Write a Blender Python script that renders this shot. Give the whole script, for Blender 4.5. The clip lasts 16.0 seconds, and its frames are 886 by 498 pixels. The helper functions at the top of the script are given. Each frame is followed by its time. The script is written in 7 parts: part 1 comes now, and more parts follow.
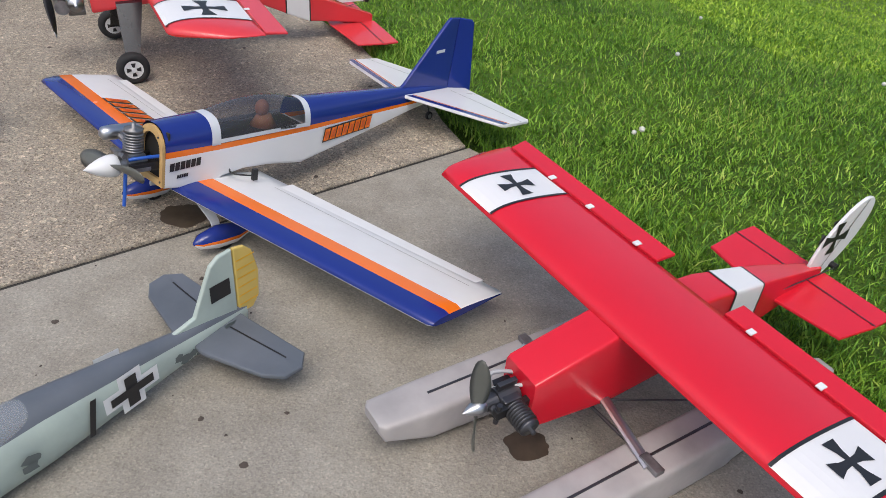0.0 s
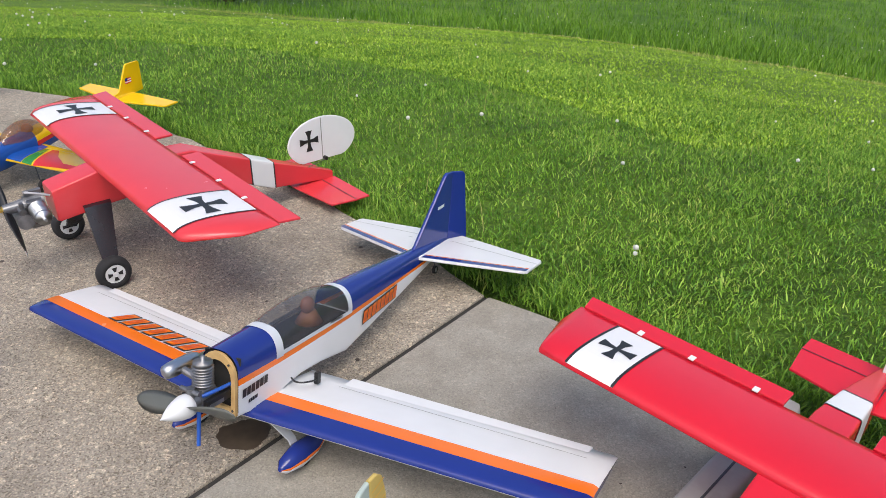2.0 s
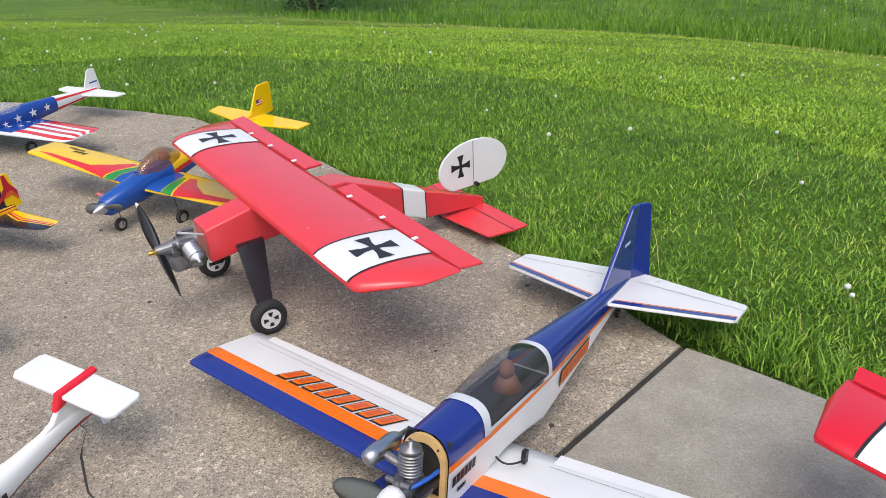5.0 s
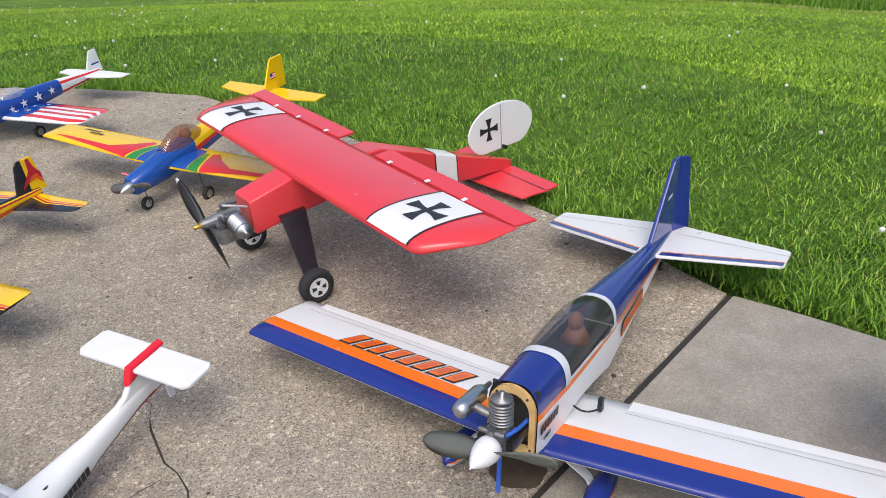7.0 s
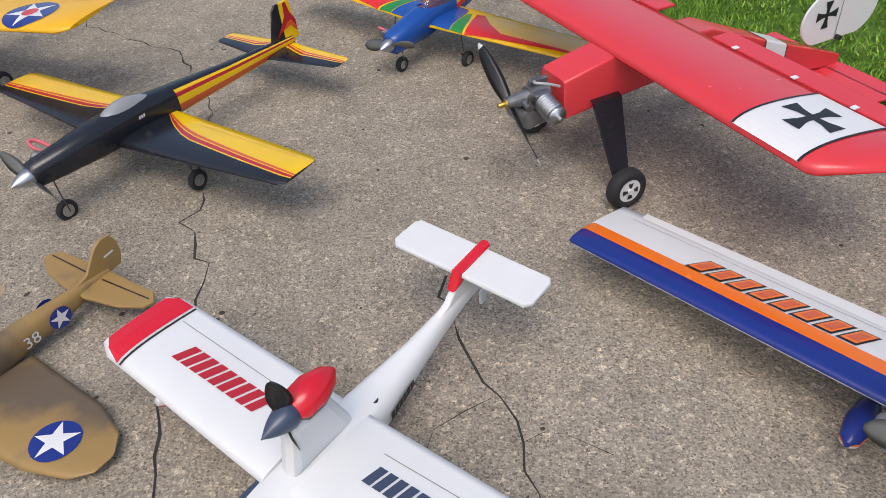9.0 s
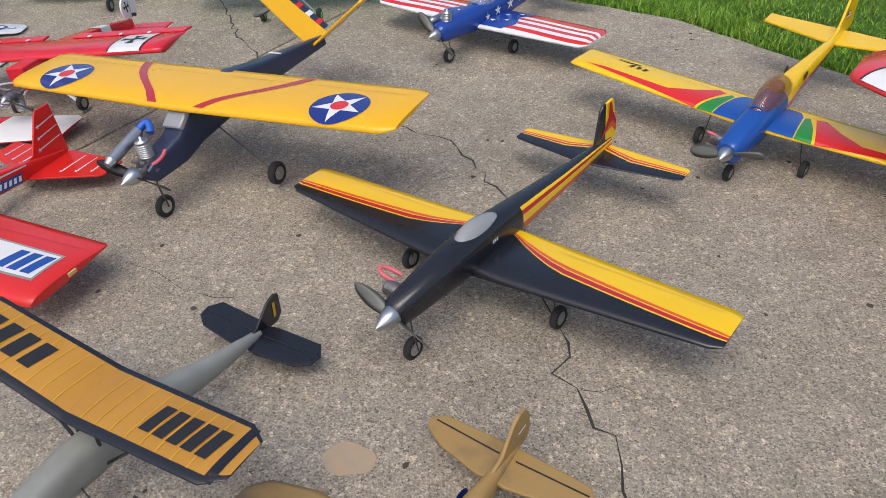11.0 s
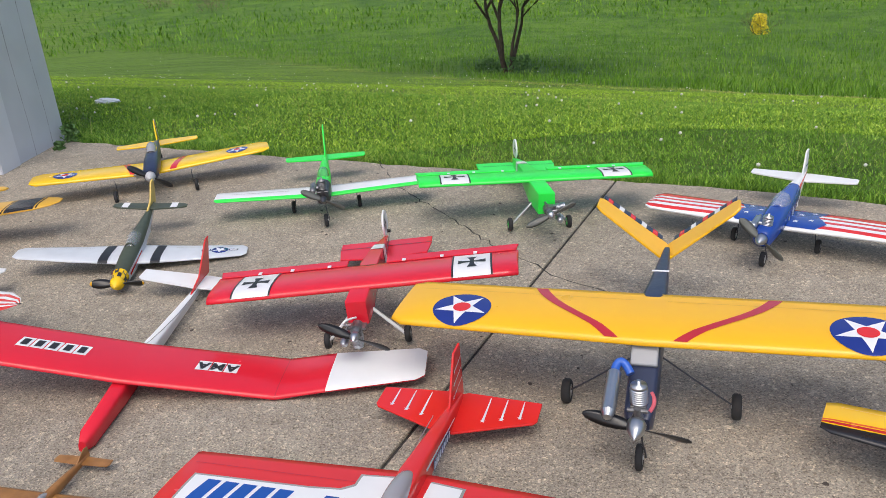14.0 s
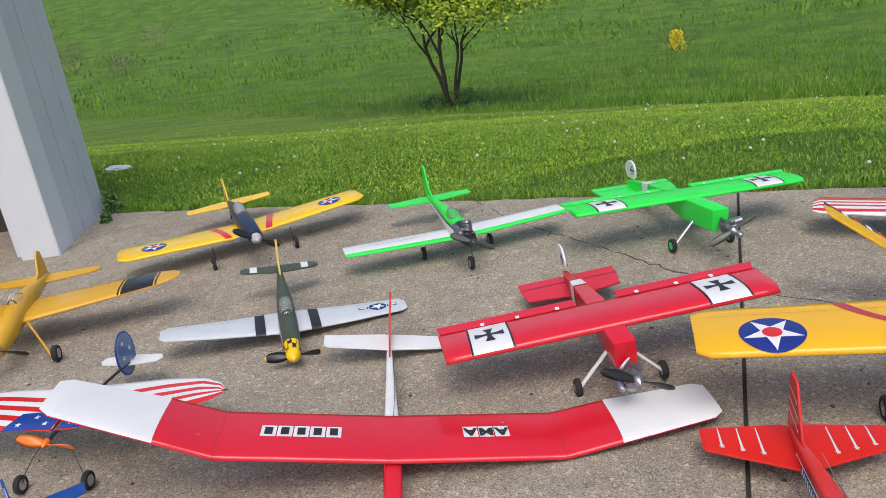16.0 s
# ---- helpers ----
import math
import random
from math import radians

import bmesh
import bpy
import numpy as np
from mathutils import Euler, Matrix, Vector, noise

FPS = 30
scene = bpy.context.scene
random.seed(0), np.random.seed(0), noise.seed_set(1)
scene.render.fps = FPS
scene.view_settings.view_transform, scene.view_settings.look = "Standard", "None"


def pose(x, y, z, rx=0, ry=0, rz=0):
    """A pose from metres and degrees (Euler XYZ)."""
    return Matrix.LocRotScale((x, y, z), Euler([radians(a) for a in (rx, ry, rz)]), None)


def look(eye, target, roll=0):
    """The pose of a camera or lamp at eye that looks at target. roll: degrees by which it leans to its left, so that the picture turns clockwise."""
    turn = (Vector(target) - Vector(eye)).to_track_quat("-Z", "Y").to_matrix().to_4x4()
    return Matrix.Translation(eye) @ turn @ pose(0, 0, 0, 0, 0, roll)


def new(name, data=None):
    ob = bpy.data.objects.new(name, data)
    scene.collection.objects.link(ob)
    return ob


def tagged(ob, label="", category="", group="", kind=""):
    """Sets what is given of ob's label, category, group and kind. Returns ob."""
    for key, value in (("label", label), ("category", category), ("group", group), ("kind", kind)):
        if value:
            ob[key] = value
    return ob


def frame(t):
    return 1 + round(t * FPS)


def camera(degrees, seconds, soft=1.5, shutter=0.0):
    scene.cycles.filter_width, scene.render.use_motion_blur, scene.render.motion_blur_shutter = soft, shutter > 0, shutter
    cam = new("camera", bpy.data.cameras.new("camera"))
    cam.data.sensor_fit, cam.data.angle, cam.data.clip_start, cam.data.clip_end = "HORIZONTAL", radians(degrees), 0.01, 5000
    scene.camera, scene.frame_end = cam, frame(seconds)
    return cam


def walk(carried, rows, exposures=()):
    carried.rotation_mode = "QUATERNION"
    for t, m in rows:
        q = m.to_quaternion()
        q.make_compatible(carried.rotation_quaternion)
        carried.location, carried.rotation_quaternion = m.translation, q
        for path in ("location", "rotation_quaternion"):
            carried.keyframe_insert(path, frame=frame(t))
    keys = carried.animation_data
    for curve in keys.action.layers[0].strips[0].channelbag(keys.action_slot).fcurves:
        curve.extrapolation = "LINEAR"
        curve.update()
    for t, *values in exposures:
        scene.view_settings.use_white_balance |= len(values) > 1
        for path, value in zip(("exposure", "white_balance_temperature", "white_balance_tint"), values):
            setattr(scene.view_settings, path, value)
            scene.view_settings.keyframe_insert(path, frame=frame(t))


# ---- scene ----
cam = camera(59.2, 16.0, soft=0.65)
PATH = [
    (0, (0.098, 0.495, 1.279), (0.029, 2.132, 0.133), 4.4),
    (0.3, (-0.016, 0.564, 1.306), (-0.01, 2.233, 0.203), 3.0),
    (0.5, (-0.044, 0.618, 1.332), (-0.032, 2.298, 0.248), 1.1),
    (1, (-0.225, 0.697, 1.388), (-0.131, 2.407, 0.356), -0.5),
    (1.5, (-0.406, 0.691, 1.423), (-0.219, 2.42, 0.435), -0.2),
    (2, (-0.454, 0.661, 1.444), (-0.189, 2.406, 0.503), -0.0),
    (2.5, (-0.479, 0.641, 1.442), (-0.171, 2.385, 0.513), -0.4),
    (3, (-0.5, 0.643, 1.442), (-0.17, 2.386, 0.518), -0.6),
    (3.5, (-0.551, 0.66, 1.442), (-0.224, 2.407, 0.525), -0.8),
    (4, (-0.61, 0.75, 1.43), (-0.377, 2.513, 0.515), -1.6),
    (4.5, (-0.673, 0.933, 1.431), (-0.541, 2.705, 0.513), -2.7),
    (5, (-0.75, 1.017, 1.432), (-0.683, 2.785, 0.499), -3.3),
    (5.2, (-0.794, 1.019, 1.436), (-0.733, 2.779, 0.488), -4.1),
    (7.3, (-1.009, 0.998, 1.406), (-0.894, 2.719, 0.394), -5.0),
    (7.5, (-1.045, 1.001, 1.398), (-0.937, 2.704, 0.353), -4.2),
    (7.6, (-1.062, 0.995, 1.402), (-0.966, 2.682, 0.332), -4.0),
    (8, (-1.173, 1.098, 1.362), (-1.122, 2.75, 0.236), -2.7),
    (8.5, (-1.32, 1.268, 1.353), (-1.455, 2.888, 0.189), -4.5),
    (9, (-1.539, 1.366, 1.334), (-1.749, 2.917, 0.089), -4.7),
    (9.5, (-1.766, 1.427, 1.346), (-1.993, 2.975, 0.1), -5.0),
    (10, (-1.996, 1.571, 1.321), (-2.267, 3.122, 0.087), -4.1),
    (10.2, (-2.1, 1.619, 1.344), (-2.425, 3.168, 0.121), -4.3),
    (12.3, (-3.277, 1.762, 1.456), (-3.424, 3.478, 0.44), -3.2),
    (12.5, (-3.391, 1.752, 1.469), (-3.468, 3.491, 0.485), -2.2),
    (13, (-3.651, 1.8, 1.503), (-3.717, 3.598, 0.629), -2.2),
    (13.5, (-3.934, 1.914, 1.54), (-4.041, 3.742, 0.735), -3.3),
    (14, (-4.295, 1.913, 1.53), (-4.428, 3.745, 0.739), -3.9),
    (14.5, (-4.569, 1.968, 1.544), (-4.719, 3.819, 0.804), -5.6),
    (15, (-4.844, 2.093, 1.556), (-5.003, 3.963, 0.863), -7.2),
    (15.5, (-5.189, 2.095, 1.55), (-5.222, 3.965, 0.84), -6.7),
    (16, (-5.442, 2.139, 1.56), (-5.388, 4.004, 0.84), -8.0),
]
walk(cam, [(t, look(eye, target, roll)) for t, eye, target, roll in PATH], exposures=((0.0, 0.36), (1.5, 0.52), (5.2, 0.59), (7.5, 0.53), (9.0, 0.30), (10.2, 0.32), (12.5, 0.37), (13.5, 0.43), (16.0, 0.33)))

# ---- light ----
world = bpy.data.worlds.new("world")
scene.world = world
world.use_nodes = True
wn = world.node_tree.nodes
sky = wn.new("ShaderNodeTexSky")
sky.sky_type, sky.sun_disc = "NISHITA", False
sky.sun_elevation, sky.sun_rotation = radians(58), radians(200)
sky.air_density, sky.dust_density, sky.ozone_density = 1.0, 4.0, 1.0
wn["Background"].inputs["Strength"].default_value = 0.15
world.node_tree.links.new(sky.outputs["Color"], wn["Background"].inputs["Color"])
sun = new("sun", bpy.data.lights.new("sun", "SUN"))
sun.data.energy, sun.data.angle, sun.data.color = 1.05, radians(28), (1.0, 0.955, 0.89)
sun.matrix_world = look((0, 0, 20), (-3.5, 10.5, 0))


# ---- materials ----
def mat(name, color, rough=0.5, metal=0.0, vary=0.08, scale=12.0, bump=0.0, bump_scale=60.0, coat=0.0, spec=0.5, color2=None, edge=0.2):
    """A painted, plain or metal surface with two scales of variation."""
    m = bpy.data.materials.new(name)
    m.use_nodes = True
    nt = m.node_tree
    p = nt.nodes["Principled BSDF"]
    tc = nt.nodes.new("ShaderNodeTexCoord")
    n1 = nt.nodes.new("ShaderNodeTexNoise")
    n1.inputs["Scale"].default_value, n1.inputs["Detail"].default_value = scale, 6
    nt.links.new(tc.outputs["Object"], n1.inputs["Vector"])
    ramp = nt.nodes.new("ShaderNodeValToRGB")
    c2 = color2 or tuple(c * (1 - vary) for c in color)
    ramp.color_ramp.elements[0].position, ramp.color_ramp.elements[1].position = 0.5 - edge, 0.5 + edge
    ramp.color_ramp.elements[0].color = (*c2, 1)
    ramp.color_ramp.elements[1].color = (*color, 1)
    nt.links.new(n1.outputs["Fac"], ramp.inputs["Fac"])
    nt.links.new(ramp.outputs["Color"], p.inputs["Base Color"])
    n2 = nt.nodes.new("ShaderNodeTexNoise")
    n2.inputs["Scale"].default_value, n2.inputs["Detail"].default_value = bump_scale, 4
    nt.links.new(tc.outputs["Object"], n2.inputs["Vector"])
    mr = nt.nodes.new("ShaderNodeMapRange")
    mr.inputs["To Min"].default_value, mr.inputs["To Max"].default_value = max(rough - 0.08, 0.02), min(rough + 0.1, 1)
    nt.links.new(n2.outputs["Fac"], mr.inputs["Value"])
    nt.links.new(mr.outputs["Result"], p.inputs["Roughness"])
    p.inputs["Metallic"].default_value = metal
    p.inputs["Coat Weight"].default_value = coat
    p.inputs["Coat Roughness"].default_value = 0.12
    p.inputs["Specular IOR Level"].default_value = spec
    if bump:
        b = nt.nodes.new("ShaderNodeBump")
        b.inputs["Strength"].default_value, b.inputs["Distance"].default_value = bump, 0.004
        nt.links.new(n2.outputs["Fac"], b.inputs["Height"])
        nt.links.new(b.outputs["Normal"], p.inputs["Normal"])
    return m


def film(name, color, rough=0.22, vary=0.06):
    """Heat-shrunk covering film: glossy, slightly wrinkled."""
    return mat(name, color, rough, vary=vary, scale=5, bump=0.12, bump_scale=9, coat=0.12)


def glass_mat(name, color, rough=0.05, opacity=0.35):
    m = bpy.data.materials.new(name)
    m.use_nodes = True
    nt = m.node_tree
    p = nt.nodes["Principled BSDF"]
    p.inputs["Base Color"].default_value = (*color, 1)
    p.inputs["Roughness"].default_value = rough
    p.inputs["Alpha"].default_value = opacity
    p.inputs["Coat Weight"].default_value = 0.6
    return m


RED = film("red_film", (0.62, 0.012, 0.028))
RED2 = film("scarlet_film", (0.62, 0.02, 0.018))
CORAL = film("faded_red_film", (0.64, 0.042, 0.052))
WHITE = film("white_film", (0.70, 0.70, 0.71), 0.3)
PAPER = mat("matt_white", (0.68, 0.69, 0.70), 0.45, vary=0.05)
BLUE = film("navy_film", (0.012, 0.028, 0.20), 0.12)
BRIGHTBLUE = film("blue_film", (0.01, 0.07, 0.32), 0.18)
ORANGE = film("orange_film", (0.80, 0.17, 0.012))
YELLOW = film("yellow_film", (0.80, 0.50, 0.005))
CHROME_YELLOW = film("chrome_yellow_film", (0.78, 0.42, 0.005), 0.3)
OLDYELLOW = film("old_yellow_paint", (0.60, 0.33, 0.02), 0.35)
AMBER = film("amber_tissue", (0.50, 0.24, 0.03), 0.4, vary=0.2)
BLACK = film("black_film", (0.012, 0.013, 0.018), 0.25)
INK = mat("black_marking", (0.015, 0.015, 0.017), 0.45)
GREEN = film("neon_green_film", (0.02, 0.72, 0.06), 0.35)
LEAFGREEN = film("green_film", (0.02, 0.22, 0.035))
MAROON = film("maroon_film", (0.42, 0.02, 0.03))
RUST = film("orange_red_film", (0.62, 0.10, 0.02))
SLATE = mat("slate_blue_film", (0.05, 0.07, 0.12), 0.3, vary=0.2, scale=8)
NAVYF = mat("dark_navy_paint", (0.022, 0.032, 0.075), 0.35, vary=0.25, scale=10)
SILVER = mat("silver_paint", (0.55, 0.58, 0.62), 0.42, vary=0.1)
ALU = mat("aluminium", (0.55, 0.56, 0.58), 0.32, metal=1.0, vary=0.2, bump=0.1)
CAST = mat("cast_engine_metal", (0.30, 0.30, 0.31), 0.42, metal=0.8, vary=0.5, scale=30, bump=0.2)
STEEL = mat("dark_steel", (0.10, 0.10, 0.11), 0.4, metal=0.8, vary=0.3)
BRASS = mat("brass", (0.55, 0.36, 0.08), 0.3, metal=1.0)
RUBBER = mat("black_rubber", (0.018, 0.018, 0.02), 0.8, vary=0.3, bump=0.2)
NYLON = mat("grey_nylon", (0.10, 0.105, 0.095), 0.4, vary=0.1)
PROPBLACK = mat("black_nylon", (0.012, 0.012, 0.013), 0.35)
WOOD = mat("bare_plywood", (0.62, 0.42, 0.18), 0.6, color2=(0.45, 0.28, 0.11), scale=25, bump=0.2)
BROWNWOOD = mat("varnished_balsa", (0.32, 0.15, 0.045), 0.35, color2=(0.20, 0.085, 0.025), scale=14)
DRAB = mat("brown_and_tan_camouflage", (0.30, 0.19, 0.065), 0.5, color2=(0.125, 0.092, 0.06), scale=3.2, edge=0.05)
OLIVE = mat("olive_drab_paint", (0.060, 0.075, 0.05), 0.5, vary=0.3)
GREYCAMO = mat("grey_blue_paint", (0.12, 0.135, 0.16), 0.5, color2=(0.085, 0.10, 0.12), scale=7)
PALEGREEN = mat("mottled_pale_green_paint", (0.42, 0.50, 0.45), 0.5, color2=(0.30, 0.36, 0.34), scale=9)
MOTTLE = mat("dark_mottle", (0.10, 0.12, 0.12), 0.55)
OCHRE = mat("yellow_ochre_paint", (0.62, 0.45, 0.12), 0.5)
FLOATGREY = mat("weathered_grey_float", (0.40, 0.38, 0.38), 0.5, color2=(0.26, 0.25, 0.25), scale=8, bump=0.1)
GREYPAINT = mat("grey_paint", (0.26, 0.27, 0.25), 0.4, vary=0.2)
PINK = mat("pink_silicone_tube", (0.62, 0.12, 0.15), 0.4)
TUBEBLUE = mat("blue_silicone_tube", (0.02, 0.10, 0.45), 0.4)
TUBEGREY = mat("grey_silicone_tube", (0.42, 0.42, 0.44), 0.4)
DARKBAY = mat("dark_interior", (0.03, 0.028, 0.026), 0.8, vary=0.4)
FIGURE = mat("small_plain_figure", (0.30, 0.13, 0.08), 0.6)
SMOKE = glass_mat("smoked_canopy", (0.05, 0.055, 0.07), 0.04, 0.42)
CLEAR = glass_mat("clear_canopy", (0.55, 0.58, 0.60), 0.04, 0.30)
BROWNGLASS = glass_mat("amber_canopy", (0.20, 0.08, 0.025), 0.05, 0.55)
GREYGLASS = glass_mat("grey_canopy", (0.30, 0.31, 0.33), 0.12, 0.85)
STARBLUE = film("star_field_blue", (0.01, 0.05, 0.28))


# ---- mesh tools ----
def mesh_of(name, verts, faces, mats, idx=None, smooth=False):
    me = bpy.data.meshes.new(name)
    me.from_pydata([tuple(v) for v in verts], [], faces)
    for m in mats:
        me.materials.append(m)
    if idx is not None:
        me.polygons.foreach_set("material_index", idx)
    if smooth:
        me.polygons.foreach_set("use_smooth", [True] * len(me.polygons))
    me.update()
    return me


def part(name, me, parent, label=""):
    ob = new(name, me)
    ob.parent = parent
    if label:
        ob["label"] = label
    return ob


def bm_part(name, bm, material, parent, label="", smooth=False):
    me = bpy.data.meshes.new(name)
    bmesh.ops.recalc_face_normals(bm, faces=bm.faces)
    bm.to_mesh(me)
    bm.free()
    me.materials.append(material)
    if smooth:
        me.polygons.foreach_set("use_smooth", [True] * len(me.polygons))
    return part(name, me, parent, label)


def thing(name, m, label, category, group=""):
    ob = new(name)
    ob.empty_display_size = 0.1
    ob.matrix_world = m
    return tagged(ob, label, category, group)


def airfoil(v, t):
    """Upper and lower height, in chords, of a semi-symmetrical section t thick."""
    y = 5 * t * (0.2969 * math.sqrt(max(v, 0)) - 0.126 * v - 0.3516 * v * v + 0.2843 * v**3 - 0.1036 * v**4)
    return 1.15 * y, -0.85 * y


class Wing:
    """One half or the whole of a wing: stations (x, leading y, chord, z, thickness), x rising."""

    def __init__(self, st):
        self.st = st

    def at(self, x):
        st = self.st
        if x <= st[0][0]:
            return st[0][1:]
        for a, b in zip(st, st[1:]):
            if x <= b[0]:
                k = (x - a[0]) / (b[0] - a[0])
                return tuple(p + (q - p) * k for p, q in zip(a[1:], b[1:]))
        return st[-1][1:]

    def top(self, x, y):
        yl, c, z, t = self.at(x)
        return z + c * airfoil(min(max((y - yl) / c, 0), 1), t)[0]

    def low(self, x, y):
        yl, c, z, t = self.at(x)
        return z + c * airfoil(min(max((y - yl) / c, 0), 1), t)[1]


def wing_mesh(name, w, xs, rows, under, side=1):
    """rows: [(v as a number or a function of x, material painted behind it), ...] from the leading edge back; xs: stations to cut at.
    The upper face is painted in the rows' bands, the lower in under."""
    mats = []

    def mi(m):
        if m not in mats:
            mats.append(m)
        return mats.index(m)

    fine = sorted(set([round(x, 4) for x in xs]))
    grid = []
    for a, b in zip(fine, fine[1:]):
        n = max(1, int(abs(b - a) / 0.05))
        grid += [a + (b - a) * i / n for i in range(n)]
    grid.append(fine[-1])
    verts, faces, idx = [], [], []
    lines = []
    for k, (v, m) in enumerate(rows):
        nxt = rows[k + 1][0] if k + 1 < len(rows) else 1.0
        lines.append((v, nxt, m))
    cols = []
    for x in grid:
        yl, c, z, t = w.at(x)
        vs, ms = [], []
        for v0, v1, m in lines:
            a = v0(x) if callable(v0) else v0
            b = v1(x) if callable(v1) else v1
            n = (16 if len(lines) == 1 else 8) if not vs else 4
            for i in range(n):
                k = i / n
                vs.append(a + (b - a) * (k * k if not ms else k))
                ms.append(m)
        vs.append(1.0)
        ring = [(x, yl + c * v, z + c * airfoil(v, t)[0] + (0.0015 if v >= 1 else 0)) for v in vs]
        lowv = [1.0, 0.85, 0.65, 0.45, 0.28, 0.14, 0.06, 0.02]
        ring += [(x, yl + c * v, z + c * airfoil(v, t)[1] - (0.0015 if v >= 1 else 0)) for v in lowv]
        cols.append((ring, ms))
    n = len(cols[0][0])
    for ring, ms in cols:
        verts += ring
    top = len(cols[0][1])
    for i in range(len(cols) - 1):
        for j in range(n):
            j2 = (j + 1) % n
            faces.append((i * n + j, i * n + j2, (i + 1) * n + j2, (i + 1) * n + j))
            idx.append(mi(cols[i][1][j]) if j < top else mi(under))
    for i in (0, len(cols) - 1):
        ring = list(range(len(verts), len(verts) + n))
        verts += cols[i][0]
        faces.append(ring if i == 0 else ring[::-1])
        idx.append(mi(rows[0][1]))
    me = mesh_of(name, verts, faces, mats, idx)
    bm = bmesh.new()
    bm.from_mesh(me)
    bmesh.ops.recalc_face_normals(bm, faces=bm.faces)
    bm.to_mesh(me)
    bm.free()
    for p in me.polygons:
        p.use_smooth = len(p.vertices) == 4
    return me


def loft(name, sections, bands, n=20, cap=True, power=2.6):
    """Fuselage along y: sections (y, z middle, half width, half height[, power]); bands [(angle limit from the top in degrees, material), ...]."""
    verts, faces, idx, mats = [], [], [], []
    for s in sections:
        y, zc, hw, hh = s[:4]
        e = 2 / (s[4] if len(s) > 4 else power)
        for i in range(n):
            a = 2 * math.pi * (i + 0.5) / n
            ca, sa = math.cos(a), math.sin(a)
            verts.append((hw * math.copysign(abs(sa) ** e, sa), y, zc + hh * math.copysign(abs(ca) ** e, ca)))
    for _, m in bands:
        if m not in mats:
            mats.append(m)

    def band(j):
        a = math.degrees(2 * math.pi * (j + 1) / n)
        a = min(a, 360 - a)
        for lim, m in bands:
            if a <= lim + 1e-6:
                return mats.index(m)
        return len(mats) - 1

    for i in range(len(sections) - 1):
        for j in range(n):
            faces.append((i * n + j, i * n + (j + 1) % n, (i + 1) * n + (j + 1) % n, (i + 1) * n + j))
            idx.append(band(j))
    if cap:
        k = len(verts)
        verts += verts[:n] + verts[(len(sections) - 1) * n:len(sections) * n]
        faces += [list(range(k, k + n))[::-1], list(range(k + n, k + 2 * n))]
        idx += [0, 0]
    me = mesh_of(name, verts, faces, mats, idx)
    for p in me.polygons:
        p.use_smooth = len(p.vertices) == 4
    bm = bmesh.new()
    bm.from_mesh(me)
    bmesh.ops.recalc_face_normals(bm, faces=bm.faces)
    bm.to_mesh(me)
    bm.free()
    return me


def plate(name, pts, thick, material, parent, axis="z", at=0.0, label="", m=None, bevel=0.3):
    """A flat board with rounded rim. pts in (x, y) at height at for axis z, or in (y, z) at x = at for axis x."""
    bm = bmesh.new()
    bot = [bm.verts.new((p[0], p[1], at - thick / 2) if axis == "z" else (at - thick / 2, p[0], p[1])) for p in pts]
    f = bm.faces.new(bot)
    r = bmesh.ops.extrude_face_region(bm, geom=[f])
    vs = [g for g in r["geom"] if isinstance(g, bmesh.types.BMVert)]
    bmesh.ops.translate(bm, verts=vs, vec=(0, 0, thick) if axis == "z" else (thick, 0, 0))
    if bevel:
        edges = [e for e in bm.edges if all(abs((v.co[2 if axis == "z" else 0] - at) - s * thick / 2) < 1e-6 for v in e.verts for s in [1 if (v.co[2 if axis == "z" else 0] > at) else -1]) and (e.verts[0].co[2 if axis == "z" else 0] > at) == (e.verts[1].co[2 if axis == "z" else 0] > at)]
        bmesh.ops.bevel(bm, geom=edges, offset=thick * bevel, segments=2, affect="EDGES", profile=0.5)
    if m:
        bmesh.ops.transform(bm, matrix=m, verts=bm.verts)
    return bm_part(name, bm, material, parent, label)


def cyl(bm, p, q, r, r2=None, n=14, cap=True):
    """A round bar from p to q."""
    p, q = Vector(p), Vector(q)
    d = q - p
    m = Matrix.Translation((p + q) / 2) @ d.to_track_quat("Z", "Y").to_matrix().to_4x4()
    bmesh.ops.create_cone(bm, cap_ends=cap, segments=n, radius1=r, radius2=r if r2 is None else r2, depth=d.length, matrix=m)


def lathe(name, prof, material, parent, axis="y", n=24, at=(0, 0, 0), label=""):
    """A turned body from (radius, place along the axis)."""
    verts, faces = [], []
    for r, q in prof:
        for i in range(n):
            a = 2 * math.pi * i / n
            c, s = r * math.cos(a), r * math.sin(a)
            verts.append((at[0] + c, at[1] + q, at[2] + s) if axis == "y" else (at[0] + c, at[1] + s, at[2] + q))
    for i in range(len(prof) - 1):
        for j in range(n):
            faces.append((i * n + j, i * n + (j + 1) % n, (i + 1) * n + (j + 1) % n, (i + 1) * n + j))
    faces += [list(range(n)), list(range((len(prof) - 1) * n, len(prof) * n))[::-1]]
    bm = bmesh.new()
    bm.from_mesh(mesh_of(name, verts, faces, [material]))
    ob = bm_part(name, bm, material, parent, label)
    for p in ob.data.polygons:
        p.use_smooth = len(p.vertices) == 4
    return ob


def box(bm, c, s, m=None):
    mm = Matrix.Translation(c) @ (m or Matrix()) @ Matrix.Diagonal((*s, 1))
    r = bmesh.ops.create_cube(bm, size=1.0, matrix=mm)
    edges = list({e for v in r["verts"] for e in v.link_edges})
    bmesh.ops.bevel(bm, geom=edges, offset=min(s) * 0.12, segments=2, affect="EDGES", profile=0.5)


